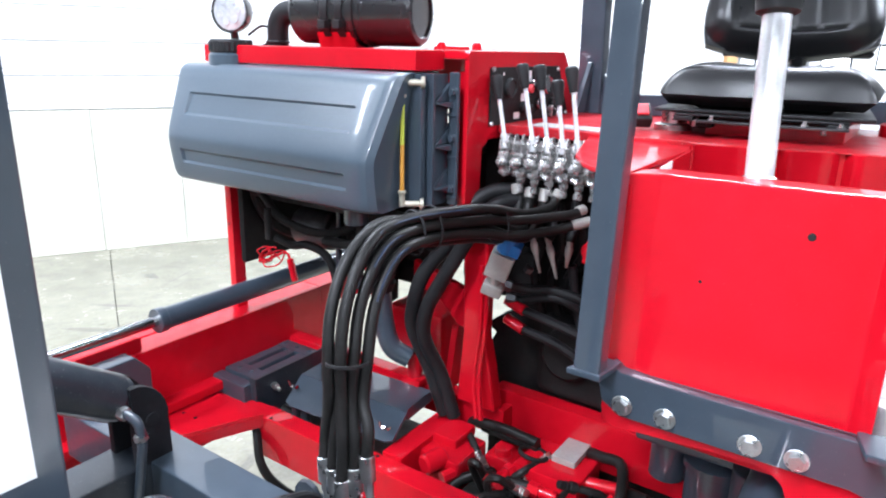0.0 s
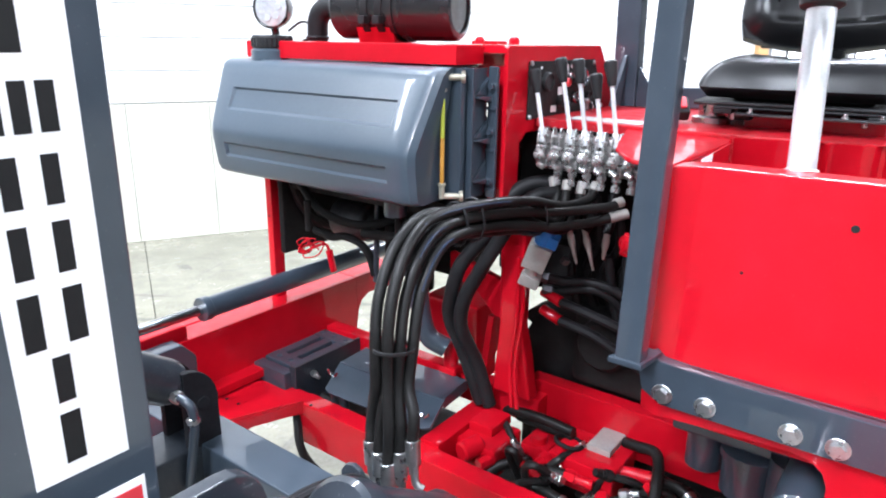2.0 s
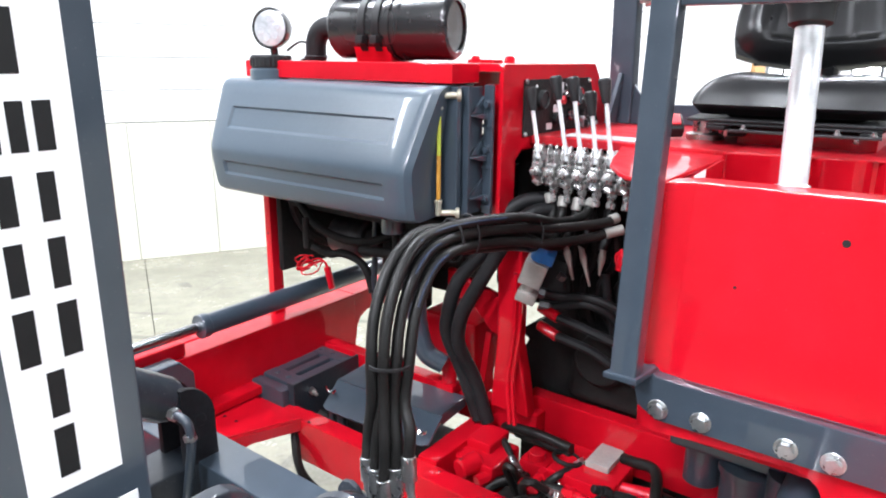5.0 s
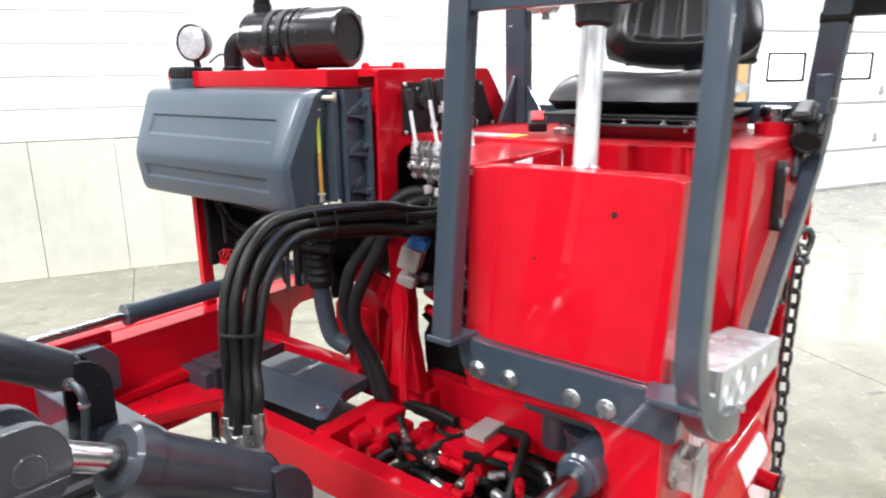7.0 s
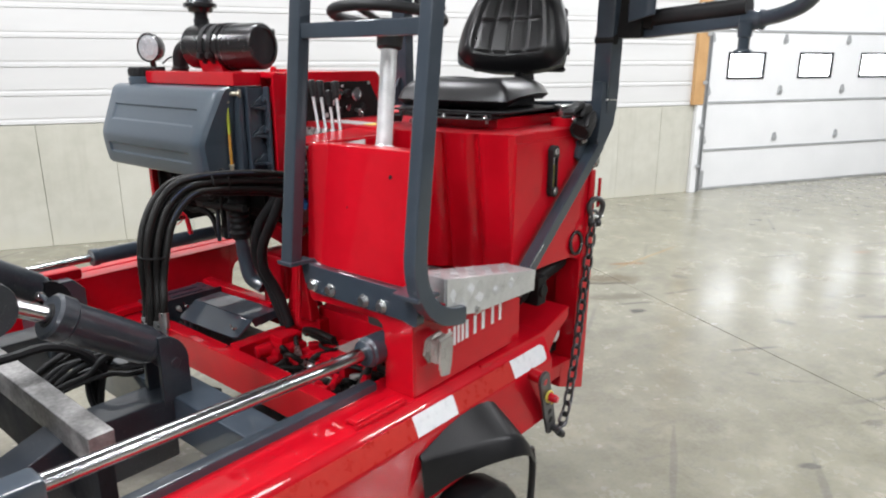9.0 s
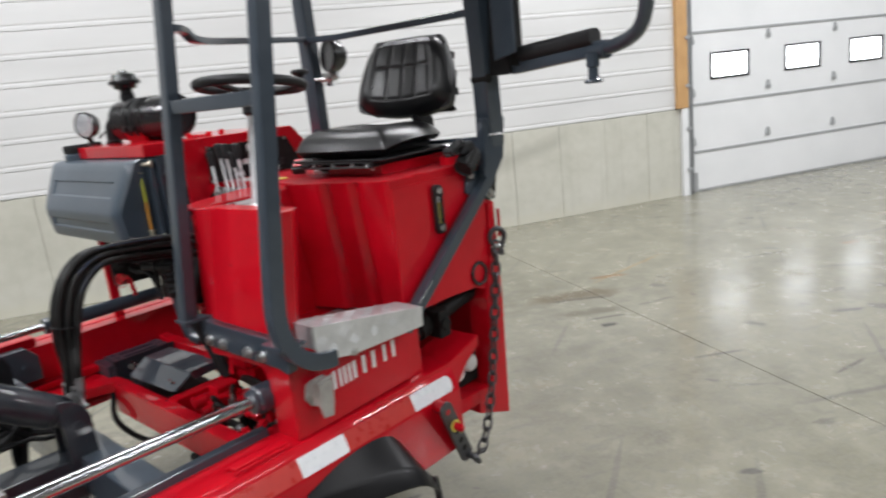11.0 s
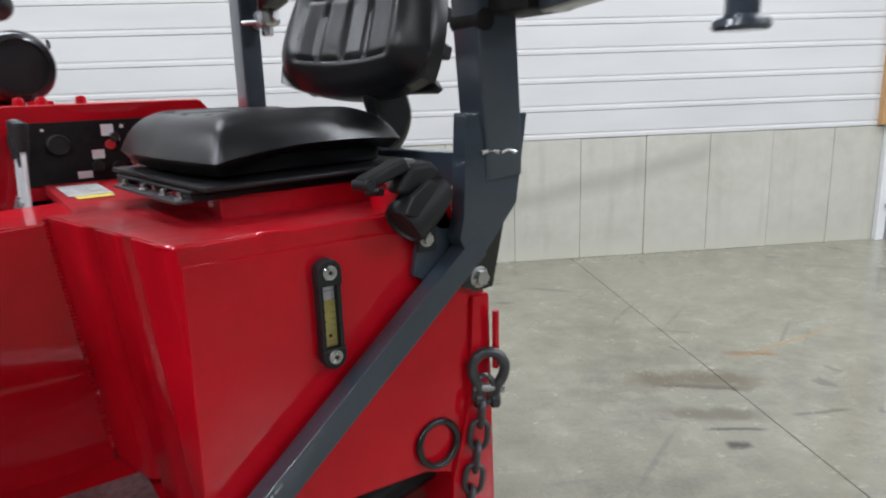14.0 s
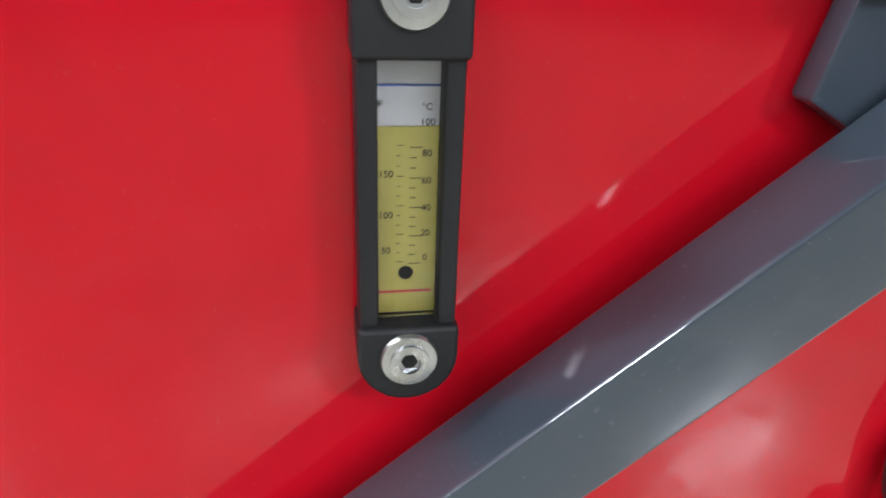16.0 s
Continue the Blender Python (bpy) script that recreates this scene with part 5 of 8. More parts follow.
    for x, y in ((-0.10, 1.578), (0.16, 1.60)):
        made("seat_stud", ZINC, F, lambda bm: (rod(bm, (x, y, 1.352), (x, y, 1.388), 0.0055, 10), rod(bm, (x, y, 1.370), (x, y, 1.377), 0.0095, 6)), "zinc stud under the seat")


build_seat()


def build_steering():
    base, top = Vector((0.150, 1.098, 0.89)), Vector((0.104, 1.222, 1.585))
    way = (top - base).normalized()
    col = made("steering_column", COLUMN, F, lambda bm: rod(bm, base, top, 0.0225, 24, 0.002), "bright steel steering column")
    made("column_collar", ZINC, col, lambda bm: torus(bm, base + way * 0.435, way, 0.024, 0.004, 24, 8))
    hub = top + way * 0.0

    def boss(bm):
        lathe(bm, [(0.024, -0.012), (0.034, -0.006), (0.036, 0.02), (0.05, 0.05), (0.05, 0.062), (0.02, 0.068), (0, 0.068)], hub, hub + way, 24)

    wheel_c = Vector((0.098, 1.225, 1.660))
    tilt = Vector((-0.03, 0.135, 1)).normalized()
    b = made("steering_wheel", PLASTIC, F, boss, "black steering wheel with spinner knob")
    side, over = frame_for(tilt)
    made("wheel_rim", PLASTIC, b, lambda bm: torus(bm, wheel_c, tilt, 0.150, 0.0145, 48, 14))

    def spokes(bm):
        for deg in (20, 140, 260):
            d = side * math.cos(radians(deg)) + over * math.sin(radians(deg))
            tube(bm, [hub + way * 0.05 + d * 0.02, hub + way * 0.06 + d * 0.08, wheel_c + d * 0.148], 0.0095, 10)

    made_each("spoke", PLASTIC, b, spokes)
    d = (Vector((0.138, 1.331, 1.688)) - wheel_c)
    d = (d - tilt * d.dot(tilt)).normalized()
    k = wheel_c + d * 0.150
    made("spinner_knob", PLASTIC, b, lambda bm: lathe(bm, [(0.010, 0), (0.010, 0.028), (0.014, 0.032), (0.024, 0.038), (0.026, 0.044), (0.022, 0.05), (0, 0.052)], k, k + Vector((0, 0, 1)), 20), "black spinner knob")
    made("red_button", RED, b, lambda bm: rod(bm, k - Vector((0.004, 0.012, 0.004)), k - Vector((0.004, 0.012, -0.012)), 0.006, 10), "small red clip")


build_steering()


def build_gauge():
    x = 0.343
    gy, zt, zb = 1.691, 1.272, 1.147

    def rim(bm):
        n = 14
        top = [(gy + 0.0185 * math.cos(radians(180 * i / n)), zt + 0.0005 + 0.0185 * math.sin(radians(180 * i / n))) for i in range(n + 1)]
        low = [(gy - 0.0185 * math.cos(radians(180 * i / n)), zb - 0.0005 - 0.0185 * math.sin(radians(180 * i / n))) for i in range(n + 1)]
        up_end, low_end = 1.2525, 1.159
        prism(bm, top + [(gy - 0.0185, up_end), (gy + 0.0185, up_end)], "x", x, x + 0.022, 0.003, 3)
        prism(bm, low + [(gy + 0.0185, low_end), (gy - 0.0185, low_end)], "x", x, x + 0.022, 0.003, 3)
        box(bm, (x, gy - 0.0175, low_end - 0.002), (x + 0.019, gy - 0.0105, up_end + 0.002), 0.002)
        box(bm, (x, gy + 0.0105, low_end - 0.002), (x + 0.019, gy + 0.0175, up_end + 0.002), 0.002)
        box(bm, (x, gy - 0.012, low_end - 0.004), (x + 0.004, gy + 0.012, up_end + 0.004), 0)

    g = made("oil_level_gauge", PLASTIC, F, rim, "black-framed oil level gauge with yellow oil")
    z0, z1, lvl = 1.159, 1.2525, 1.2295
    made("oil_column", OILYELLOW, g, lambda bm: box(bm, (x + 0.004, gy - 0.0104, z0), (x + 0.0085, gy + 0.0104, lvl), 0.0004), "clear yellow oil")
    made("empty_scale", SCALEWHITE, g, lambda bm: box(bm, (x + 0.004, gy - 0.0104, lvl), (x + 0.0084, gy + 0.0104, z1), 0.0004), "white scale card above the oil")
    made("glass_tube", CLEAR, g, lambda bm: box(bm, (x + 0.0108, gy - 0.0103, z0 + 0.0005), (x + 0.0135, gy + 0.0103, z1 - 0.0005), 0.0006), "clear window")
    made("low_mark", REDPRINT, g, lambda bm: box(bm, (x + 0.0085, gy - 0.0095, z0 + 0.0085), (x + 0.0088, gy + 0.0095, z0 + 0.0093), 0), "red minimum line")
    made("high_mark", BLUEPRINT, g, lambda bm: box(bm, (x + 0.0084, gy - 0.0104, z1 - 0.0098), (x + 0.0087, gy + 0.0104, z1 - 0.0091), 0), "blue maximum line")

    def ticks(bm):
        for k in range(13):
            z = z0 + 0.020 + 0.0036 * k
            w = 0.0042 if k % 3 == 0 else 0.0022
            box(bm, (x + 0.0086, gy + 0.001, z), (x + 0.0088, gy + 0.001 + w, z + 0.00025), 0)
            box(bm, (x + 0.0086, gy - 0.0035, z + 0.0008), (x + 0.0088, gy - 0.0035 + w * 0.6, z + 0.001), 0)

    made("scale_ticks", BLACKPRINT, g, ticks, "fine black scale marks")

    def figure(text, y, z, size):
        cu = bpy.data.curves.new("scale_figure", "FONT")
        cu.body, cu.size, cu.extrude = text, size, 0.0001
        cu.align_x = "CENTER"
        cu.materials.append(BLACKPRINT)
        ob = hang(new("scale_figure", cu), g)
        ob.matrix_basis = Matrix(((0, 0, 1, x + 0.0088), (1, 0, 0, y), (0, 1, 0, z), (0, 0, 0, 1)))

    for text, k in (("100", 0.0708), ("80", 0.0602), ("60", 0.0505), ("40", 0.0405), ("20", 0.0310), ("0", 0.0213)):
        figure(text, gy + 0.0068, z0 + k, 0.0034)
    for text, k in (("150", 0.053), ("100", 0.038), ("50", 0.0245)):
        figure(text, gy - 0.0072, z0 + k, 0.0034)
    figure("°C", gy + 0.0065, z1 - 0.0175, 0.0032)
    figure("F", gy - 0.0088, z1 - 0.0165, 0.0032)
    made("float", GRIME_AND_SHADE, g, lambda bm: lathe(bm, [(0, 0), (0.0028, 0.0002), (0, 0.0004)], (x + 0.0085, gy, z0 + 0.0165), (x + 0.02, gy, z0 + 0.0165), 12), "dark speck in the tube")
    for z in (zt, zb):
        bm = B()
        lathe(bm, [(0, 0), (0.0102, 0), (0.0106, 0.001), (0.0100, 0.0024), (0.0072, 0.0028), (0.0070, 0.0040), (0.0042, 0.0042), (0.0040, 0.0022), (0, 0.0022)], (x + 0.022, gy, z), (x + 0.1, gy, z), 28)
        bb = part("banjo_bolt", bm, ZINC, g, "bright socket-head bolt")
        made("hex_socket", GRIME_AND_SHADE, bb, lambda bm: rod(bm, (x + 0.0239, gy, z), (x + 0.0247, gy, z), 0.0031, 6, 0.0002), "dark hexagon socket")


build_gauge()

# ---- engine side ----


def build_tank():
    x0, x1 = -1.350, -0.624

    def front_y(z):
        # upper face leans back, lower face leans under, the crease between is soft
        up = 0.5 * ((z - 1.272) + math.sqrt((z - 1.272) ** 2 + 0.020**2))
        return 1.050 + 0.46 * up + 0.022 * max(0.0, (1.272 - z) / 0.12)

    def shell(bm):
        xs = sorted({x0, x0 + 0.012, x0 + 0.03, -1.290, -1.284, -1.278, -0.701, -0.695, -0.689, x1 - 0.03, x1 - 0.012, x1} | {-1.2 + 0.09 * i for i in range(5)})
        zs = sorted({1.152, 1.160, 1.175, 1.197, 1.203, 1.209, 1.237, 1.243, 1.249, 1.258, 1.265, 1.272, 1.279, 1.286, 1.295, 1.306, 1.322, 1.328, 1.334, 1.381, 1.387, 1.393, 1.42, 1.440, 1.452, 1.459})
        grid = {}
        for i, x in enumerate(xs):
            for j, z in enumerate(zs):
                y = front_y(z)
                # recessed panels
                for lo, hi in ((1.328, 1.387), (1.203, 1.243)):
                    if lo < z < hi and -1.284 < x < -0.695:
                        y += 0.007
                edge = min(x - x0, x1 - x)
                y += 0.022 * max(0.0, 1 - edge / 0.03) ** 2
                y += 0.02 * max(0.0, 1 - (1.459 - z) / 0.016) ** 2 + 0.018 * max(0.0, 1 - (z - 1.152) / 0.016) ** 2
                high = (z - 1.272) / 0.187
                xx = x
                if x < -1.3:
                    xx -= 0.030 * max(0.0, high) + 0.006 * max(0.0, -high)
                if x > -0.68:
                    xx += 0.022 * max(0.0, high) - 0.010 * max(0.0, -high)
                grid[i, j] = bm.verts.new((xx, y, z))
        nx, nz = len(xs), len(zs)
        for i in range(nx - 1):
            for j in range(nz - 1):
                bm.faces.new((grid[i, j], grid[i + 1, j], grid[i + 1, j + 1], grid[i, j + 1]))
        rim = [grid[i, 0] for i in range(nx - 1)] + [grid[nx - 1, j] for j in range(nz - 1)] + [grid[nx - 1 - i, nz - 1] for i in range(nx - 1)] + [grid[0, nz - 1 - j] for j in range(nz - 1)]
        deep = []
        for v in rim:
            x = v.co.x
            xb = x - 0.030 * (x - x0) / (x1 - x0)
            deep.append(bm.verts.new((xb, 1.325, v.co.z)))
        n = len(rim)
        for i in range(n):
            bm.faces.new((rim[i], rim[(i + 1) % n], deep[(i + 1) % n], deep[i]))
        bm.faces.new(deep[::-1])

    t = made("fuel_tank", TANKGREY, F, shell, "blue-grey moulded fuel tank with two recessed panels", 24)

    # pressed end sheet with a bolted strap, set back behind the sight tube
    def rib(bm):
        box(bm, (-0.655, 1.196, 1.157), (-0.588, 1.216, 1.457), 0.005)
        box(bm, (-0.655, 1.222, 1.155), (-0.574, 1.232, 1.458), 0.003)
        box(bm, (-0.580, 1.290, 1.150), (-0.553, 1.301, 1.460), 0.004)

    r = made_each("tank_strap", GREY, t, rib, "blue-grey end strap")
    made("end_sheet", GREY, t, lambda bm: box(bm, (-0.660, 1.226, 1.154), (-0.586, 1.300, 1.456), 0.003))
    for z in (1.195, 1.292, 1.390):
        def fold(bm):
            # a pressed ledge, deeper towards the strap
            prism(bm, [(1.232, z), (1.300, z - 0.014), (1.300, z + 0.004), (1.232, z + 0.004)], "x", -0.590, -0.566, 0.002)
            prism(bm, [(1.236, z + 0.004), (1.298, z + 0.046), (1.298, z + 0.004)], "x", -0.588, -0.578, 0.003)

        made("strap_rib", GREY, r, fold)
        made("strap_tab", GREY, r, lambda bm: box(bm, (-0.580, 1.286, z - 0.030), (-0.551, 1.2905, z - 0.022), 0.001))
    for z in (1.19, 1.31, 1.415):
        bolt(BOLT_GREY, (-0.566, 1.290, z), (0, -1, 0), r)

    for z, s in ((1.432, 1), (1.172, -1)):
        def fitting(bm):
            rod(bm, (-0.585, 1.205, z + 0.006 * s), (-0.622, 1.176, z + 0.006 * s), 0.0075, 12)
            rod(bm, (-0.585, 1.205, z + 0.006 * s), (-0.592, 1.199, z + 0.006 * s), 0.014, 12)
            rod(bm, (-0.622, 1.172, z + 0.012 * s), (-0.622, 1.172, z - 0.022 * s), 0.0070, 12)
            rod(bm, (-0.622, 1.172, z - 0.018 * s), (-0.622, 1.172, z - 0.026 * s), 0.0105, 6)

        sg = made("tube_elbow", PALEBRASS, t, fitting, "pale brass elbow")
    made("sight_tube", LIMEFUEL, sg, lambda bm: rod(bm, (-0.622, 1.172, 1.302), (-0.622, 1.172, 1.415), 0.0052, 12, 0.0005), "yellow-green empty tube")
    made("sight_tube", AMBER, sg, lambda bm: rod(bm, (-0.622, 1.172, 1.19), (-0.622, 1.172, 1.302), 0.0052, 12, 0.0005), "amber fuel in the tube")

    def neck(bm):
        lathe(bm, [(0, 0), (0.052, 0), (0.052, 0.03), (0.046, 0.036), (0, 0.036)], (-1.238, 1.20, 1.452), (-1.238, 1.20, 2), 28)

    made("filler_neck", TANKGREY, t, neck)

    def cap(bm):
        lathe(bm, [(0, 0), (0.047, 0), (0.049, 0.004), (0.049, 0.028), (0.045, 0.034), (0, 0.035)], (-1.238, 1.20, 1.488), (-1.238, 1.20, 2), 28)
        # knurled skirt
        teeth = [(-1.238 + (0.0515 if k % 2 else 0.0485) * math.cos(math.pi * k / 24), 1.20 + (0.0515 if k % 2 else 0.0485) * math.sin(math.pi * k / 24)) for k in range(48)]
        prism(bm, teeth, "z", 1.492, 1.514, 0)

    made("filler_cap", PLASTIC, t, cap, "black ribbed filler cap")
    made("outlet_boss", GREY, t, lambda bm: (box(bm, (-0.86, 1.13, 1.135), (-0.70, 1.25, 1.157), 0.006), rod(bm, (-0.78, 1.19, 1.09), (-0.78, 1.19, 1.14), 0.03, 16)))


build_tank()


def build_hood():
    def hood(bm):
        # top sheet, upright face towards the operator whose tail slopes down, front skirt
        prism(bm, [(-1.33, 1.488), (-1.33, 1.508), (-0.548, 1.508), (-0.536, 1.500), (-0.536, 1.488)], "y", 1.300, 1.80, 0.003)
        prism(bm, [(1.303, 1.06), (1.303, 1.500), (1.310, 1.5065), (1.795, 1.5065), (1.805, 1.500), (1.950, 1.330), (1.950, 1.30), (1.40, 1.30), (1.372, 1.28), (1.368, 1.16), (1.38, 1.06)], "x", -0.546, -0.5345, 0.002)
        prism(bm, [(1.799, 1.488), (1.799, 1.508), (1.806, 1.500), (1.952, 1.33), (1.94, 1.325)], "x", -1.33, -0.536, 0.002)
        box(bm, (-1.33, 1.19, 1.4625), (-0.60, 1.302, 1.508), 0.004)
        box(bm, (-0.74, 1.45, 1.507), (-0.66, 1.50, 1.516), 0.003)
        box(bm, (-0.60, 1.335, 1.06), (-0.545, 1.350, 1.46), 0.002)

    h = made("engine_hood", RED, F, hood, "red engine hood")
    for x, y in ((-0.70, 1.43), (-0.62, 1.47), (-0.68, 1.56)):
        made("hood_knob", RED, h, lambda bm: lathe(bm, [(0.012, 0), (0.012, 0.012), (0.008, 0.018), (0, 0.019)], (x, y, 1.507), (x, y, 2), 12))

    # dark instrument panel on the upright face
    lay = Matrix.Translation((-0.5345, 1.59, 1.402)) @ Matrix.Rotation(radians(90), 4, "Y") @ Matrix.Rotation(radians(90), 4, "Z")

    def panel(bm):
        prism(bm, [(-0.195, -0.070), (0.245, -0.070), (0.168, 0.068), (-0.195, 0.068)], "z", 0, 0.005, 0.0015, m=lay)

    pn = made("instrument_panel", GRIME_AND_SHADE, h, panel, "dark grey instrument panel with stickers")

    def dial(bm, x, y, r, h=0.012):
        c = lay @ Vector((x, y, 0.005))
        up = lay.to_3x3() @ Vector((0, 0, 1))
        lathe(bm, [(0, 0), (r, 0), (r, h * 0.7), (r * 0.86, h), (r * 0.8, h * 0.7), (0, h * 0.7)], c, c + up, 20)

    for x, y, r, mat, lab in ((0.09, 0.02, 0.026, CHROME, "chrome-rimmed dial"), (0.045, -0.028, 0.016, CHROME, "key switch"), (-0.11, 0.018, 0.024, PLASTIC, "black dial"),
                              (-0.035, -0.035, 0.014, PLASTIC, "black switch"), (0.005, -0.04, 0.013, PLASTIC, "black switch"), (-0.005, 0.012, 0.011, REDPRINT, "red lamp"),
                              (0.125, -0.03, 0.014, PLASTIC, "black switch"), (0.045, 0.025, 0.015, PLASTIC, "black switch")):
        made("panel_dial", mat, pn, lambda bm: dial(bm, x, y, r), lab)
    for x, y in ((-0.188, 0.064), (-0.188, -0.064), (0.160, 0.060), (0.225, -0.062)):
        made("panel_screw", ZINC, pn, lambda bm: dial(bm, x, y, 0.006, 0.004), "small bright screw")
    made("dial_glass", CHROME, pn, lambda bm: dial(bm, 0.005, 0.028, 0.012, 0.016), "chrome switch")
    made("start_key", ZINC, pn, lambda bm: (rod(bm, lay @ Vector((0.09, -0.04, 0.005)), lay @ Vector((0.09, -0.04, 0.03)), 0.007, 10), torus(bm, lay @ Vector((0.09, -0.055, 0.034)), lay.to_3x3() @ Vector((1, 0, 0.4)), 0.014, 0.002, 18, 6),
                                              box(bm, (0.088, -0.062, 0.012), (0.092, -0.04, 0.03), 0.001, lay)), "bright key on a ring")
    for x, y, w, hh in ((-0.02, 0.045, 0.026, 0.026), (-0.045, -0.008, 0.026, 0.02), (-0.08, -0.052, 0.03, 0.016), (-0.14, 0.052, 0.006, 0.006), (0.02, 0.052, 0.008, 0.008)):
        made("panel_sticker", WHITEPAINT, pn, lambda bm: box(bm, (x, y - hh / 2, 0.005), (x + w, y + hh / 2, 0.0056), 0, lay), "white label")

    # labels lying on the deck
    d = made("deck_label", WORNLABEL, F, lambda bm: box(bm, (-0.46, 1.455, 1.3355), (-0.27, 1.535, 1.3365), 0), "white label with small print on the deck")
    for k in range(4):
        made("print_line", GREYPRINT, d, lambda bm: box(bm, (-0.44, 1.468 + 0.018 * k, 1.3366), (-0.31 - 0.02 * (k % 2), 1.4692 + 0.018 * k, 1.3369), 0))
    made("deck_label", YELLOWPRINT, F, lambda bm: box(bm, (-0.265, 1.465, 1.3355), (-0.22, 1.530, 1.3365), 0), "yellow warning label on the deck")

    # air cleaner
    a, b = Vector((-1.135, 1.372, 1.598)), Vector((-0.778, 1.454, 1.598))
    way = (b - a).normalized()

    def canister(bm):
        ln = (b - a).length
        lathe(bm, [(0, 0), (0.060, 0), (0.074, 0.008), (0.083, 0.02), (0.083, ln * 0.52), (0.089, ln * 0.525), (0.089, ln * 0.56), (0.084, ln * 0.565), (0.084, ln * 0.60), (0.089, ln * 0.605),
                   (0.089, ln * 0.63), (0.086, ln * 0.64), (0.086, ln - 0.012), (0.079, ln - 0.002), (0.066, ln), (0.066, ln - 0.006), (0, ln - 0.006)], a, b, 40)

    ac = made("air_cleaner", BLACKGLOSS, F, canister, "gloss black air cleaner canister")
    for f in (0.33, 0.45):
        c = a + way * (b - a).length * f

        def strap(bm):
            side, over = frame_for(way)
            sweep(bm, [c + side * (0.086 * x) + over * (0.086 * y) for x, y in disc(1, 36)], rounded(0.004, 0.022, 0.0015, 1), loop=True, up=way)
            box(bm, (-0.012, -0.012, -0.01), (0.012, 0.012, 0.012), 0.003, Matrix.Translation(c + Vector((0.02, -0.082, -0.035))))

        made("strap", PLASTIC, ac, strap, "black clamp strap")

    def saddle(bm):
        c = a + way * (b - a).length * 0.39
        prism(bm, [(-0.05, -0.082), (0.05, -0.082), (0.065, -0.04), (0.05, -0.038), (0.03, -0.062), (-0.03, -0.062), (-0.05, -0.038), (-0.065, -0.04)], "x", -0.055, 0.055, 0.002,
              m=Matrix.Translation(c - Vector((0, 0, 0.01))) @ Matrix.Rotation(math.atan2(way.y, way.x), 4, "Z"))

    made("saddle", RED, ac, saddle, "red saddle bracket")

    def elbow(bm):
        tube(bm, [a + way * 0.01, a - way * 0.045, a - way * 0.075 + Vector((0, 0, -0.03)), a - way * 0.08 + Vector((0, 0, -0.095))], 0.03, 16)
        torus(bm, a - way * 0.08 + Vector((0, 0, -0.08)), (0, 0, 1), 0.031, 0.004, 20, 8)

    made("intake_elbow", RUBBER, ac, elbow, "black rubber elbow")

    def precleaner(bm):
        c = Vector((-1.105, 1.40, 1.67))
        lathe(bm, [(0.03, 0), (0.03, 0.035), (0.026, 0.04), (0.026, 0.055), (0.045, 0.06), (0.05, 0.075), (0.064, 0.078), (0.064, 0.092), (0.052, 0.098), (0.045, 0.118), (0.02, 0.126), (0.012, 0.136), (0, 0.138)], c, c + Vector((0, 0, 1)), 28)

    made("pre_cleaner", BLACKGLOSS, ac, precleaner, "black mushroom pre-cleaner")
    made("clip_lever", CHAINSTEEL, ac, lambda bm: torus(bm, b + Vector((-0.03, 0.07, 0.055)), (0.4, 1, 0.2), 0.010, 0.0025, 16, 6))

    # work lamp over the tank
    lc, face = Vector((-1.335, 1.30, 1.597)), Vector((0.35, -0.93, 0.02)).normalized()

    def head(bm):
        lathe(bm, [(0, -0.045), (0.03, -0.043), (0.05, -0.025), (0.058, 0.0), (0.058, 0.018), (0.053, 0.021), (0.05, 0.016), (0, 0.014)], lc, lc + face, 32)
        tube(bm, [lc + Vector((0, 0, -0.055)), lc + Vector((0.0, 0.005, -0.085)), lc + Vector((0.01, 0.0, -0.10))], 0.012, 10)

    wl = made("work_lamp", BLACKGLOSS, F, head, "round black work lamp with clear lens")

    def lens(bm):
        lathe(bm, [(0.05, 0.0165), (0.04, 0.020), (0.02, 0.023), (0, 0.024), (0, 0.015), (0.05, 0.015)], lc, lc + face, 28)
        side, over = frame_for(face)
        for k in range(7):
            r = 0.0 if k == 0 else 0.029
            p = lc + side * (r * math.cos(k)) + over * (r * math.sin(k)) + face * 0.021
            rod(bm, p, p + face * 0.003, 0.011, 10, 0.002)

    made("lens", LENSGLASS, wl, lens, "faceted bright lens")
    made("lamp_cable", PLASTIC, wl, lambda bm: tube(bm, [(-1.31, 1.33, 1.535), (-1.27, 1.345, 1.56), (-1.225, 1.34, 1.55), (-1.21, 1.33, 1.52), (-1.25, 1.33, 1.507)], 0.0035, 8), "thin black cable loop")
    made("lamp_base", PLASTIC, wl, lambda bm: box(bm, (-1.35, 1.28, 1.494), (-1.29, 1.33, 1.522), 0.005))


build_hood()


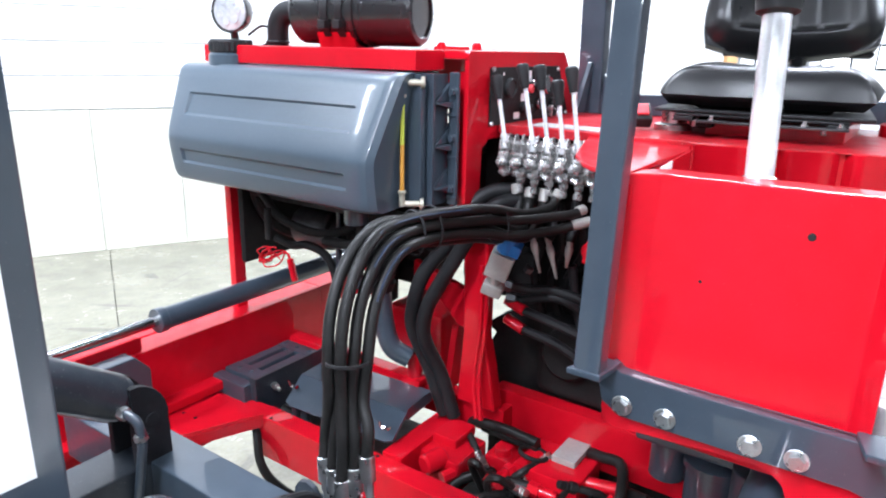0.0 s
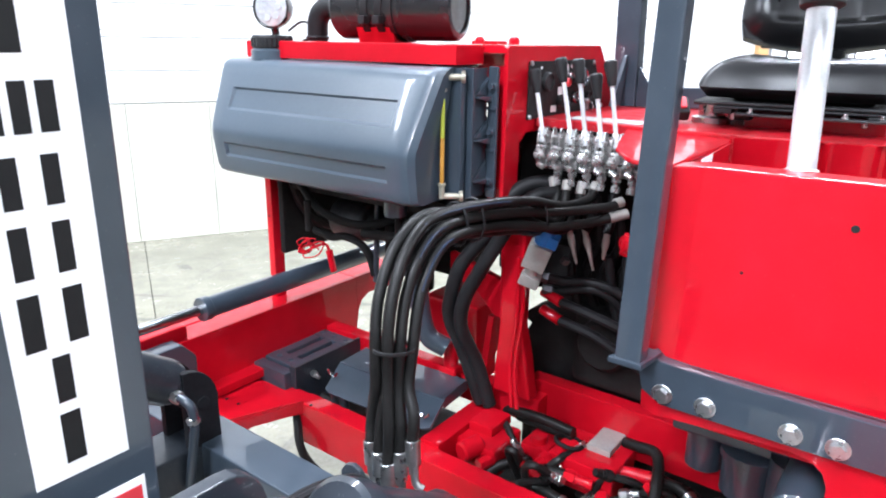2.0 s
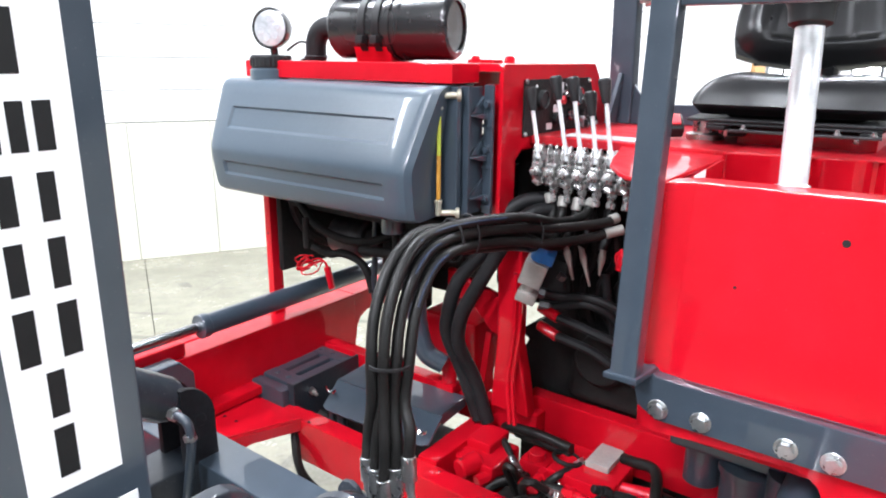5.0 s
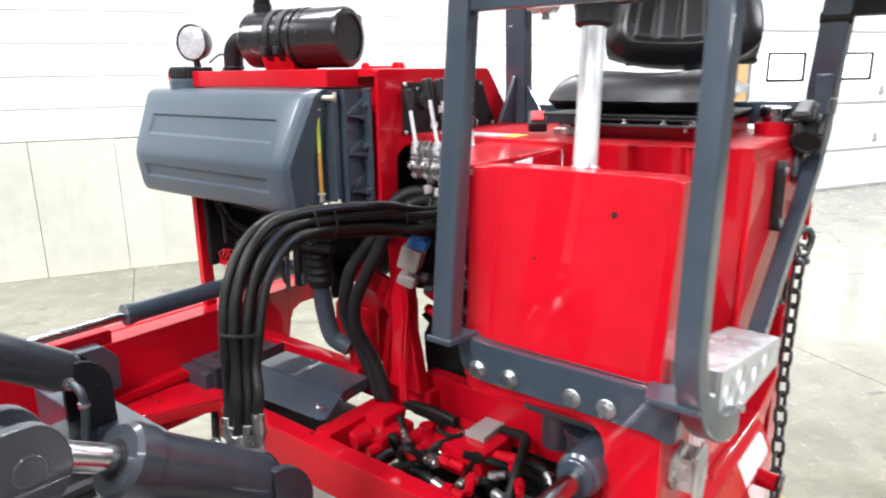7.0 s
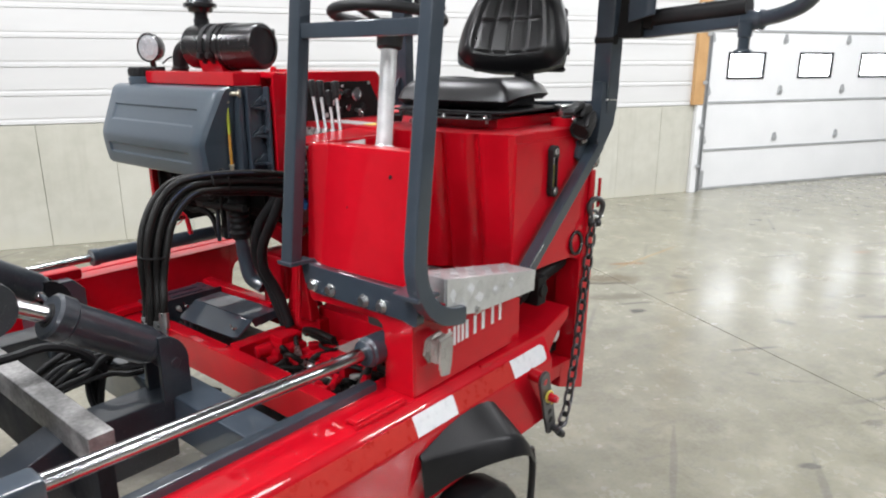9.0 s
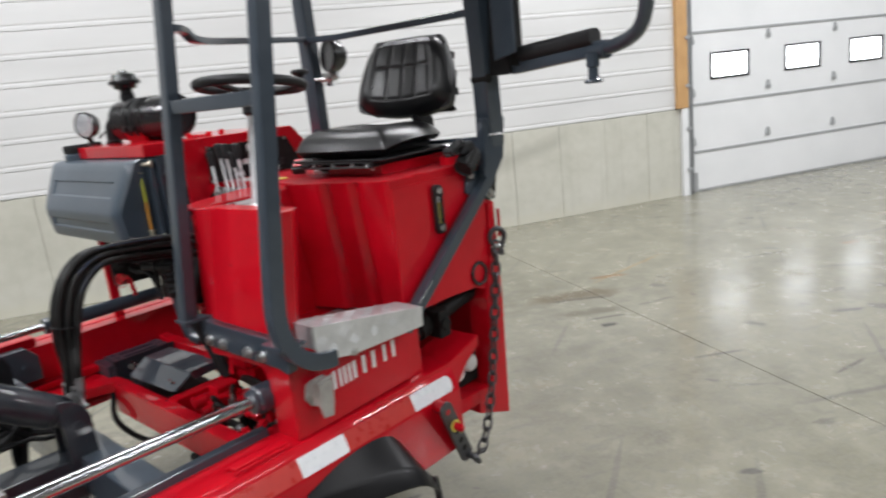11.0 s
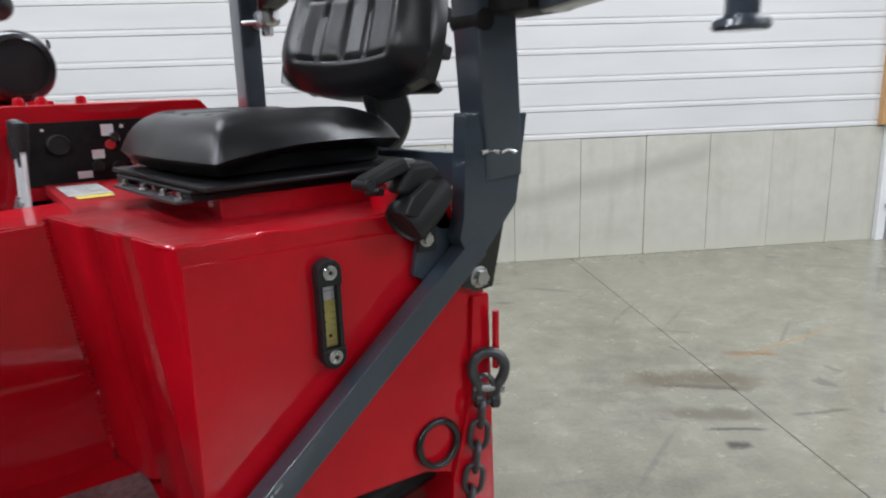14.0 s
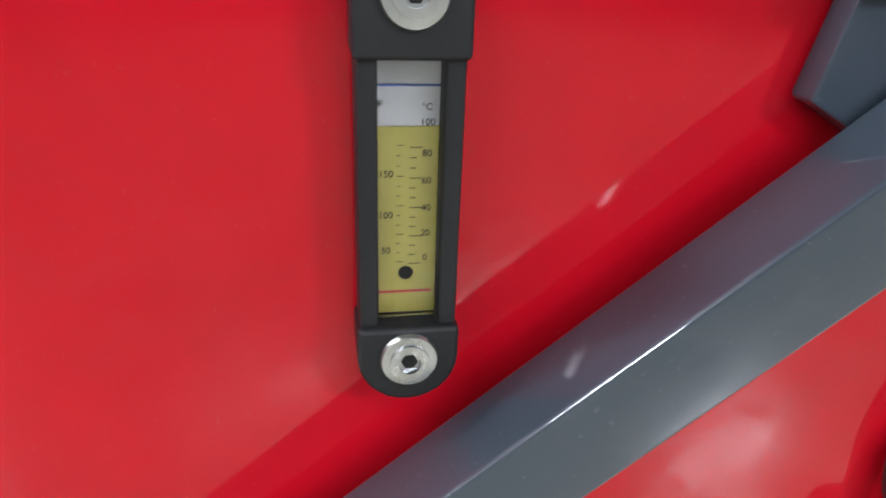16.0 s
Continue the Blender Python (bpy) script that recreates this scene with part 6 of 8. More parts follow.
def build_engine_bay():
    # the red frame round the radiator end
    def post(bm):
        box(bm, (-1.345, 1.235, 0.70), (-1.318, 1.275, 1.45), 0.003)
        box(bm, (-1.345, 1.80, 0.70), (-1.30, 1.85, 1.50), 0.003)

    p = made_each("hood_post", RED, F, post, "red drilled hood post")
    for z in (0.99, 1.12):
        made("bolt_hole", GRIME_AND_SHADE, p, lambda bm: rod(bm, (-1.332, 1.2345, z), (-1.332, 1.2338, z), 0.004, 8, 0.0002))

    def radiator(bm):
        box(bm, (-1.31, 1.25, 0.87), (-1.285, 1.80, 1.43), 0.01)
        torus(bm, (-1.27, 1.5, 1.14), (1, 0, 0), 0.22, 0.016, 36, 8)

    made("radiator_shroud", GRIME_AND_SHADE, F, radiator, "sooty black radiator shroud")

    def block(bm):
        box(bm, (-1.16, 1.45, 0.92), (-0.76, 1.74, 1.12), 0.02)
        box(bm, (-1.20, 1.47, 1.10), (-0.64, 1.72, 1.24), 0.015)
        box(bm, (-1.18, 1.50, 1.235), (-0.66, 1.66, 1.30), 0.02)
        box(bm, (-1.00, 1.46, 0.84), (-0.78, 1.70, 0.93), 0.03)
        for i in range(4):
            x = -1.12 + 0.14 * i
            rod(bm, (x, 1.44, 1.16), (x, 1.38, 1.14), 0.022, 14)
            rod(bm, (x, 1.56, 1.29), (x, 1.56, 1.34), 0.016, 12)
            box(bm, (x - 0.03, 1.425, 0.95), (x + 0.03, 1.46, 1.05), 0.008)
        rod(bm, (-1.24, 1.58, 1.0), (-1.20, 1.58, 1.0), 0.09, 28)

    e = made("engine", GRIME_AND_SHADE, F, block, "oily black diesel engine")
    made("alternator", CHAINSTEEL, e, lambda bm: (rod(bm, (-1.19, 1.40, 0.98), (-1.05, 1.40, 0.98), 0.06, 24, 0.008), rod(bm, (-1.05, 1.40, 0.98), (-1.02, 1.40, 0.98), 0.035, 20)), "grimy alternator")
    made("oil_filter", GRIME_AND_SHADE, e, lambda bm: rod(bm, (-0.88, 1.42, 0.80), (-0.88, 1.42, 0.92), 0.040, 24, 0.008))
    made("injector_pump", GRIME_AND_SHADE, e, lambda bm: (box(bm, (-0.86, 1.35, 0.99), (-0.70, 1.45, 1.09), 0.012), rod(bm, (-0.70, 1.40, 1.03), (-0.66, 1.40, 1.03), 0.035, 16)))

    # brackets and wires hanging under the tank
    def hanger(bm):
        rod(bm, (-0.815, 1.24, 0.93), (-0.815, 1.24, 1.16), 0.009, 10)
        box(bm, (-1.26, 1.27, 1.08), (-0.68, 1.30, 1.12), 0.004)
        rod(bm, (-1.14, 1.22, 0.98), (-1.14, 1.22, 1.07), 0.010, 10)
        rod(bm, (-0.95, 1.25, 1.00), (-0.68, 1.25, 1.02), 0.014, 12)
        tube(bm, [(-1.20, 1.30, 0.955), (-1.13, 1.30, 0.945), (-1.075, 1.30, 0.956), (-1.01, 1.30, 0.946), (-0.975, 1.30, 0.915), (-0.955, 1.30, 0.86)], 0.012, 10)
        rod(bm, (-0.902, 1.31, 0.86), (-0.897, 1.31, 1.06), 0.019, 14)
        rod(bm, (-0.93, 1.34, 0.90), (-0.925, 1.34, 1.08), 0.012, 10)
        tube(bm, [(-1.24, 1.28, 1.10), (-1.10, 1.24, 1.04), (-0.95, 1.26, 1.02), (-0.80, 1.3, 1.08)], 0.012, 10)

    made_each("engine_pipe", GRIME_AND_SHADE, F, hanger, "black pipe under the tank")

    def loom(bm):
        tangle = random.Random(17)
        for k in range(6):
            c = Vector((-1.155 + tangle.uniform(-0.012, 0.012), 1.225, 0.925 + tangle.uniform(-0.012, 0.012)))
            ru, rv, lean = tangle.uniform(0.022, 0.040), tangle.uniform(0.010, 0.020), tangle.uniform(0.2, 0.7)
            loop = []
            for q in range(0, 331, 30):
                u, v = ru * math.cos(radians(q)), rv * math.sin(radians(q))
                loop.append(c + Vector((u * math.cos(lean) - v * math.sin(lean), tangle.uniform(-0.008, 0.008), u * math.sin(lean) + v * math.cos(lean))))
            tube(bm, loop + [Vector((-1.085, 1.235, 0.945)), Vector((-1.07, 1.24, 0.86 + 0.01 * k))], 0.0022, 6, 4)
        rod(bm, (-1.075, 1.236, 0.93), (-1.062, 1.24, 0.865), 0.010, 8)

    made("wiring_loop", RED, F, loom, "loop of thin red wires")

    # exhaust bellows and pipe
    def bellows(bm):
        prof = [(0.034, 0)]
        for k in range(14):
            prof += [(0.042 if k % 2 else 0.036, 0.012 * (k + 1))]
        lathe(bm, prof + [(0.033, 0.18)], (-0.795, 1.30, 0.88), (-0.80, 1.30, 1.2), 24)

    made("bellows_hose", RUBBER, F, bellows, "ribbed black intake hose")
    made("exhaust_pipe", GREY, F, lambda bm: tube(bm, [(-0.795, 1.30, 0.90), (-0.79, 1.305, 0.80), (-0.765, 1.31, 0.72), (-0.715, 1.33, 0.69)], 0.028, 16), "blue-grey bent pipe")
    made("hanging_stay", GREY, F, lambda bm: rod(bm, (-0.952, 1.30, 0.842), (-0.940, 1.30, 1.10), 0.0085, 12), "blue-grey stay under the tank")
    made("rod_stub", GREY, F, lambda bm: rod(bm, (-0.87, 1.30, 0.87), (-0.865, 1.30, 1.0), 0.010, 12))

    # red gearbox casting and brackets behind the covers
    def casting(bm):
        box(bm, (-0.86, 1.40, 0.62), (-0.66, 1.60, 0.80), 0.02)
        rod(bm, (-0.72, 1.36, 0.60), (-0.72, 1.36, 0.70), 0.022, 16)
        box(bm, (-0.75, 1.335, 0.60), (-0.69, 1.385, 0.625), 0.006)
        rod(bm, (-0.78, 1.375, 0.655), (-0.66, 1.375, 0.655), 0.014, 12)
        prism(bm, [(1.38, 0.60), (1.44, 0.60), (1.44, 0.78), (1.42, 0.78)], "x", -0.64, -0.62, 0.003)
        prism(bm, [(1.38, 0.60), (1.50, 0.60), (1.44, 0.76)], "x", -0.58, -0.565, 0.003)

    made("gearbox_casting", RED, F, casting, "red casting with fittings")

    # the red upright between the engine and the valves
    def upright(bm):
        prism(bm, [(-0.575, 0.60), (-0.455, 0.60), (-0.475, 0.72), (-0.495, 0.80), (-0.493, 1.02), (-0.50, 1.12), (-0.575, 1.12), (-0.565, 1.0), (-0.56, 0.80)], "y", 1.350, 1.395, 0.008, 3)
        prism(bm, [(-0.75, 0.955), (-0.56, 0.90), (-0.55, 0.79), (-0.60, 0.80), (-0.66, 0.86), (-0.72, 0.875), (-0.75, 0.88)], "y", 1.385, 1.41, 0.006)
        rod(bm, (-0.545, 1.37, 1.10), (-0.535, 1.37, 1.16), 0.028, 16, 0.006)

    u = made("valve_upright", RED, F, upright, "red shaped upright plate")
    for k, x in enumerate((-0.50, -0.485)):
        made("red_pipe", RED, u, lambda bm: tube(bm, [(x, 1.335, 1.0), (x + 0.004, 1.332, 0.85), (x - 0.008, 1.33, 0.70), (x + 0.02, 1.30, 0.60)], 0.006, 8))

    # dark space below the valve bank: pumps, and black bulkhead sheets for its shade
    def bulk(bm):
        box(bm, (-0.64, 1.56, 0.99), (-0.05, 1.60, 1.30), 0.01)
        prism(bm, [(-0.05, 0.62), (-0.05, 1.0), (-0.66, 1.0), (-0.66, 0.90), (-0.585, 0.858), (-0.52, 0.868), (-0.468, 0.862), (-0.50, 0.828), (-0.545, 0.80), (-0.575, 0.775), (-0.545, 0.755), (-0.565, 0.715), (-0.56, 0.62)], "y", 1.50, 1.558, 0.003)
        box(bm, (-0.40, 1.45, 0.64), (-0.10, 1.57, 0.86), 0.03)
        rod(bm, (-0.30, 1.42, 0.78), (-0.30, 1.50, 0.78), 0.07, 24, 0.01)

    made("dark_bay_fill", GRIME_AND_SHADE, F, bulk, "black motor shapes and sheets that fill the dark bay")
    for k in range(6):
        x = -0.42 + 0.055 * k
        made("pipe_run", GRIME_AND_SHADE, F, lambda bm: tube(bm, [(x, 1.44, 1.21), (x + 0.02, 1.46, 1.05), (x - 0.01 * k, 1.47, 0.95), (x + 0.03, 1.5, 0.80)], 0.012, 8), "dirty black hose")
    for z, dz in ((0.905, -0.06), (0.855, -0.08)):
        made("red_hose", RED, F, lambda bm: rod(bm, (-0.455, 1.39, z), (-0.395, 1.375, z - 0.012), 0.014, 12), "red-sleeved hose end")
        made("hose", RUBBER, F, lambda bm: tube(bm, [(-0.40, 1.376, z - 0.011), (-0.30, 1.38, z - 0.03), (-0.22, 1.40, z + dz), (-0.18, 1.44, z + dz - 0.04)], 0.012, 8), "black rubber hose")


build_engine_bay()


def build_battery():
    def case(bm):
        box(bm, (-1.248, 1.085, 0.455), (-1.115, 1.365, 0.556), 0.006)

    def blocks(bm):
        box(bm, (-1.252, 1.076, 0.47), (-1.112, 1.114, 0.582), 0.005)
        box(bm, (-1.250, 1.118, 0.552), (-1.114, 1.172, 0.588), 0.005)
        box(bm, (-1.250, 1.318, 0.552), (-1.114, 1.370, 0.588), 0.005)

    def bars(bm):
        for x in (-1.250, -1.199, -1.148):
            box(bm, (x, 1.168, 0.552), (x + 0.034, 1.322, 0.586), 0.004)

    def plugs(bm):
        for x, y in ((-1.165, 1.145), (-1.214, 1.145), (-1.182, 1.345), (-1.130, 1.345), (-1.234, 1.345)):
            rod(bm, (x, y, 0.586), (x, y, 0.592), 0.009, 12, 0.002)

    bt = made("battery_case", GREY, F, case, "blue-grey battery with slotted lid")
    made_each("lid_block", GREY, bt, blocks)
    made_each("lid_bar", GREY, bt, bars)
    made_each("vent_plug", GREY, bt, plugs)
    made("hold_down_plate", DARKGREY, bt, lambda bm: (box(bm, (-1.098, 1.105, 0.455), (-1.090, 1.372, 0.600), 0.002), box(bm, (-1.118, 1.10, 0.455), (-1.090, 1.108, 0.600), 0.002)), "dark sheet plate beside the battery")
    made("terminal", ZINC, bt, lambda bm: (rod(bm, (-1.090, 1.165, 0.560), (-1.070, 1.160, 0.558), 0.010, 8), rod(bm, (-1.070, 1.160, 0.558), (-1.055, 1.158, 0.556), 0.006, 8)), "bright terminal clamp")

    def lid(bm):
        # flat top with a front flap folded down
        prism(bm, [(-1.018, 1.322), (-1.008, 1.20), (-0.641, 1.212), (-0.655, 1.345)], "z", 0.600, 0.606, 0.002)
        top = [Vector((-1.012, 1.206, 0.605)), Vector((-0.637, 1.218, 0.605))]
        low = [Vector((-0.986, 1.116, 0.562)), Vector((-0.966, 1.108, 0.560)), Vector((-0.640, 1.126, 0.560)), Vector((-0.622, 1.136, 0.564))]
        ring = [top[0]] + low + [top[1]]
        face = [bm.verts.new(p) for p in ring]
        back = [bm.verts.new(p + Vector((0, 0.003, -0.005))) for p in ring]
        bm.faces.new(face)
        bm.faces.new(back[::-1])
        for i in range(len(ring)):
            k = (i + 1) % len(ring)
            bm.faces.new((face[i], back[i], back[k], face[k]))
        # short side lip at the far end
        prism(bm, [(1.215, 0.606), (1.345, 0.606), (1.345, 0.575), (1.235, 0.565)], "x", -0.655, -0.650, 0.001)

    ld = made("battery_cover", GREY, F, lid, "blue-grey sheet cover with wing nuts")
    made("bracket_leg", DARKGREY, ld, lambda bm: (rod(bm, (-0.965, 1.125, 0.45), (-0.962, 1.130, 0.562), 0.010, 10), rod(bm, (-0.935, 1.14, 0.45), (-0.935, 1.14, 0.55), 0.014, 10)), "dark post under the cover")
    for p in ((-0.984, 1.152, 0.588), (-0.652, 1.148, 0.580)):
        def nut(bm):
            rod(bm, Vector(p), Vector(p) + Vector((0, -0.012, 0.012)), 0.006, 10)
            for s in (-1, 1):
                prism(bm, [(-0.003, 0), (0.003, 0), (0.006, 0.014), (0.0, 0.017)], "y", -0.0015, 0.0015, 0.0005, m=Matrix.Translation(Vector(p) + Vector((0.01 * s, -0.008, 0.006))) @ Matrix.Rotation(radians(35 * s), 4, "Y"))
        made("wing_nut", CHROME, ld, nut, "bright wing nut")
    made("cable", GRIME_AND_SHADE, F, lambda bm: (tube(bm, [(-1.05, 1.06, 0.50), (-0.98, 1.02, 0.40), (-0.92, 1.08, 0.30), (-0.80, 1.15, 0.28)], 0.012, 8), tube(bm, [(-1.02, 1.13, 0.52), (-0.98, 1.14, 0.50), (-0.95, 1.15, 0.46)], 0.016, 10)), "black battery cables")


build_battery()


def build_valves():
    # five-section valve bank, each section with lever, ports and pipe
    def manifold(bm):
        box(bm, (-0.505, 1.412, 1.215), (-0.20, 1.475, 1.285), 0.006)
        box(bm, (-0.475, 1.42, 1.28), (-0.21, 1.47, 1.30), 0.004)

    vb = made("valve_bank", VALVEZINC, F, manifold, "bright five-lever hydraulic valve bank")
    knobs = {0: (-0.520, 1.400, 1.452), 2: (-0.452, 1.400, 1.480), 3: (-0.408, 1.400, 1.479), 4: (-0.361, 1.400, 1.448), 5: (-0.329, 1.400, 1.478)}
    for k in range(8):
        x = -0.478 + 0.0375 * k

        def section(bm):
            # clevis cheeks, pivot, spool end, port block and a hexagon plug
            for o in (-0.0115, 0.0075):
                prism(bm, [(1.374, 1.262), (1.374, 1.300), (1.382, 1.322), (1.394, 1.322), (1.404, 1.30), (1.404, 1.262)], "x", x + o, x + o + 0.004, 0.0012)
            rod(bm, (x - 0.015, 1.386, 1.300), (x + 0.015, 1.386, 1.300), 0.005, 8)
            rod(bm, (x - 0.013, 1.380, 1.274), (x + 0.014, 1.380, 1.274), 0.0055, 6)
            rod(bm, (x, 1.358, 1.257), (x, 1.42, 1.257), 0.0105, 12)
            rod(bm, (x, 1.364, 1.257), (x, 1.376, 1.257), 0.0145, 6)
            rod(bm, (x, 1.352, 1.257), (x, 1.360, 1.257), 0.0065, 10)
            box(bm, (x - 0.0165, 1.384, 1.226), (x + 0.0165, 1.418, 1.246), 0.004)
            rod(bm, (x - 0.004, 1.372, 1.235), (x + 0.014, 1.366, 1.228), 0.0075, 8)

        s = made("valve_section", VALVEZINC, vb, section)
        if k in (1, 2, 3, 4, 5, 6):
            made("port_fitting", VALVEZINC, s, lambda bm: (rod(bm, (x + 0.004, 1.394, 1.228), (x + 0.004, 1.390, 1.192), 0.0080, 10), rod(bm, (x + 0.004, 1.393, 1.220), (x + 0.004, 1.391, 1.208), 0.0115, 6),
                                                          rod(bm, (x + 0.004, 1.390, 1.200), (x + 0.004, 1.388, 1.186), 0.0105, 12)))
        if k not in knobs:
            continue
        foot = Vector((x, 1.388, 1.285))
        top = Vector(knobs[k])
        way = (top - foot).normalized()
        tip = top - way * 0.05
        made("lever", COLUMN, s, lambda bm: (rod(bm, foot, tip, 0.0052, 10), rod(bm, foot, foot + way * 0.035, 0.0085, 8)), "bright lever")
        made("lever_knob", PLASTIC, s, lambda bm: lathe(bm, [(0, -0.006), (0.0085, -0.006), (0.0100, 0.004), (0.0150, 0.040), (0.0145, 0.047), (0.011, 0.0505), (0, 0.051)], tip, top, 14), "black lever grip")
    # red shelf running from the front panel to the deck
    made("valve_cover", RED, F, lambda bm: (prism(bm, [(-0.052, 1.052), (-0.098, 1.043), (-0.125, 1.058), (-0.148, 1.082), (-0.200, 1.163), (-0.232, 1.25), (-0.262, 1.345), (-0.296, 1.448), (-0.052, 1.448)], "z", 1.316, 1.325, 0.003)), "red shelf over the valve bank")
    made("clip_red", RED, F, lambda bm: (torus(bm, (-0.234, 1.35, 1.082), (0.5, 1, 0), 0.013, 0.008, 16, 8), rod(bm, (-0.238, 1.352, 1.062), (-0.230, 1.352, 1.105), 0.010, 10), rod(bm, (-0.245, 1.352, 1.062), (-0.222, 1.352, 1.058), 0.009, 8)), "red hose clip")

    # blue-capped solenoid
    def block(bm):
        m = Matrix.Translation((-0.428, 1.30, 1.03)) @ Matrix.Rotation(radians(20), 4, "Y") @ Matrix.Rotation(radians(20), 4, "Z")
        box(bm, (-0.028, -0.025, -0.035), (0.028, 0.025, 0.03), 0.004, m)
        rod(bm, m @ Vector((0.0, 0, -0.06)), m @ Vector((0, 0, -0.03)), 0.016, 12)
        box(bm, (-0.02, -0.02, -0.085), (0.03, 0.02, -0.055), 0.005, m)

    bl = made("solenoid_valve", BEIGE, F, block, "dull metal solenoid block")

    def cap(bm):
        m = Matrix.Translation((-0.428, 1.30, 1.03)) @ Matrix.Rotation(radians(20), 4, "Y") @ Matrix.Rotation(radians(20), 4, "Z")
        rod(bm, m @ Vector((0, 0, 0.03)), m @ Vector((0, 0, 0.075)), 0.022, 16, 0.004)
        box(bm, (0.005, -0.02, 0.032), (0.034, 0.02, 0.062), 0.004, m)

    made("solenoid_cap", BLUECAP, bl, cap, "bright blue plastic cap")

    # the hose bundle: valve ports forward over the arch and down to the crimped ends
    ends = [(-0.385, 0.704, 0.795), (-0.372, 0.722, 0.815), (-0.350, 0.731, 0.842), (-0.440, 0.720, 0.812), (-0.416, 0.716, 0.800), (-0.398, 0.740, 0.832)]
    starts = [[(-0.336, 1.390, 1.195), (-0.338, 1.36, 1.168), (-0.362, 1.28, 1.163)], [(-0.268, 1.380, 1.168), (-0.285, 1.345, 1.160), (-0.352, 1.25, 1.156)],
              [(-0.255, 1.370, 1.143), (-0.310, 1.320, 1.125), (-0.365, 1.22, 1.125)], [(-0.409, 1.390, 1.192), (-0.405, 1.375, 1.15), (-0.395, 1.31, 1.112)],
              [(-0.370, 1.390, 1.192), (-0.368, 1.370, 1.14), (-0.372, 1.30, 1.100)], [(-0.446, 1.390, 1.197), (-0.432, 1.385, 1.155), (-0.422, 1.30, 1.095)]]
    jig = random.Random(21)
    for k, (ex, ey, ez) in enumerate(ends):
        f, side = (k % 3) / 2, 0.011 if k < 3 else -0.011
        f = min(1.0, f + jig.uniform(-0.06, 0.06))
        low = 0.0 if k < 3 else 0.012
        pts = list(starts[k])
        # (outer, inner) course of the bend; the hoses fan between the two
        for (ox, oy, oz), (ix, iy, iz) in (((-0.397, 1.150, 1.192), (-0.402, 1.150, 1.140)), ((-0.425, 1.000, 1.205), (-0.423, 1.020, 1.157)), ((-0.438, 0.905, 1.203), (-0.412, 0.915, 1.165)),
                                           ((-0.434, 0.843, 1.191), (-0.411, 0.864, 1.147)), ((-0.432, 0.790, 1.148), (-0.409, 0.824, 1.110)), ((-0.424, 0.748, 1.078), (-0.406, 0.797, 1.064)),
                                           ((-0.414, 0.727, 1.005), (-0.394, 0.769, 0.992)), ((-0.412, 0.724, 0.930), (-0.392, 0.755, 0.925))):
            bow = 1.0 + 0.12 * math.sin(math.pi * min(1.0, max(0.0, (oz - 1.0) / 0.2))) if oy < 0.95 else 1.0
            w = jig.uniform(-0.0025, 0.0025)
            pts.append((ox + (ix - ox) * f + side * bow + w, oy + (iy - oy) * f + side * 0.4 - w, oz + (iz - oz) * f - low * (oy > 0.95)))
        pts += [(ex - 0.004, ey + 0.010, ez + 0.045), (ex, ey, ez - 0.01)]
        h = made("hose", HOSE, F, lambda bm: tube(bm, pts, 0.0108, 12, 6), "black rubber hydraulic hose with printed marks")

        def sleeve(bm):
            p, q = Vector(pts[0]), Vector(pts[1])
            rod(bm, p + (p - q) * 0.15, p.lerp(q, 0.4), 0.0122, 14)

        made("crimp_ferrule", BEIGE, h, sleeve, "bright crimped end")

        def crimp(bm):
            a, b = Vector((ex - 0.001, ey + 0.002, ez)), Vector((ex + 0.006, ey - 0.003, ez - 0.045))
            rod(bm, a, b, 0.0138, 16)
            rod(bm, b, b + (b - a) * 0.4, 0.0095, 6)
            tube(bm, [b + (b - a) * 0.3, b + (b - a) * 0.75 + Vector((0.004, 0, 0)), b + (b - a) * 0.95 + Vector((0.014, 0.006, 0))], 0.0075, 10)

        made("crimp_ferrule", ZINC, h, crimp, "bright crimped end")
        if k in (0, 1, 2):
            # worn blue print along the outer side of the bend
            run = curve_through(pts, 6)[20 + 5 * k:36 + 5 * k]
            made("printed_stripe", FADEDBLUE, h, lambda bm: sweep(bm, [p + Vector((0.0078, -0.0072, 0.0026)) for p in run], disc(0.0023, 6)), "faded blue print")

    def tie(c, axis, long_way, ra, rb):
        axis, a = Vector(axis).normalized(), Vector(long_way)
        a = (a - axis * a.dot(axis)).normalized()
        b = axis.cross(a)
        made("cable_tie", PLASTIC, F, lambda bm: sweep(bm, [Vector(c) + a * (ra * math.cos(t)) + b * (rb * math.sin(t)) for t in (2 * math.pi * i / 24 for i in range(24))], rounded(0.003, 0.007, 0.001, 1), loop=True, up=axis), "black cable tie")

    tie((-0.404, 0.748, 0.997), (0.05, 0.1, 1), (0.4, 1, 0), 0.040, 0.026)
    tie((-0.423, 1.010, 1.176), (-0.15, 1, 0.0), (0.1, 0, -1), 0.045, 0.026)
    tie((-0.427, 0.960, 1.176), (-0.1, 1, 0.0), (0.1, 0, -1), 0.044, 0.026)
    tie((-0.385, 1.20, 1.152), (-0.4, 1, -0.05), (0.1, 0, -1), 0.042, 0.026)
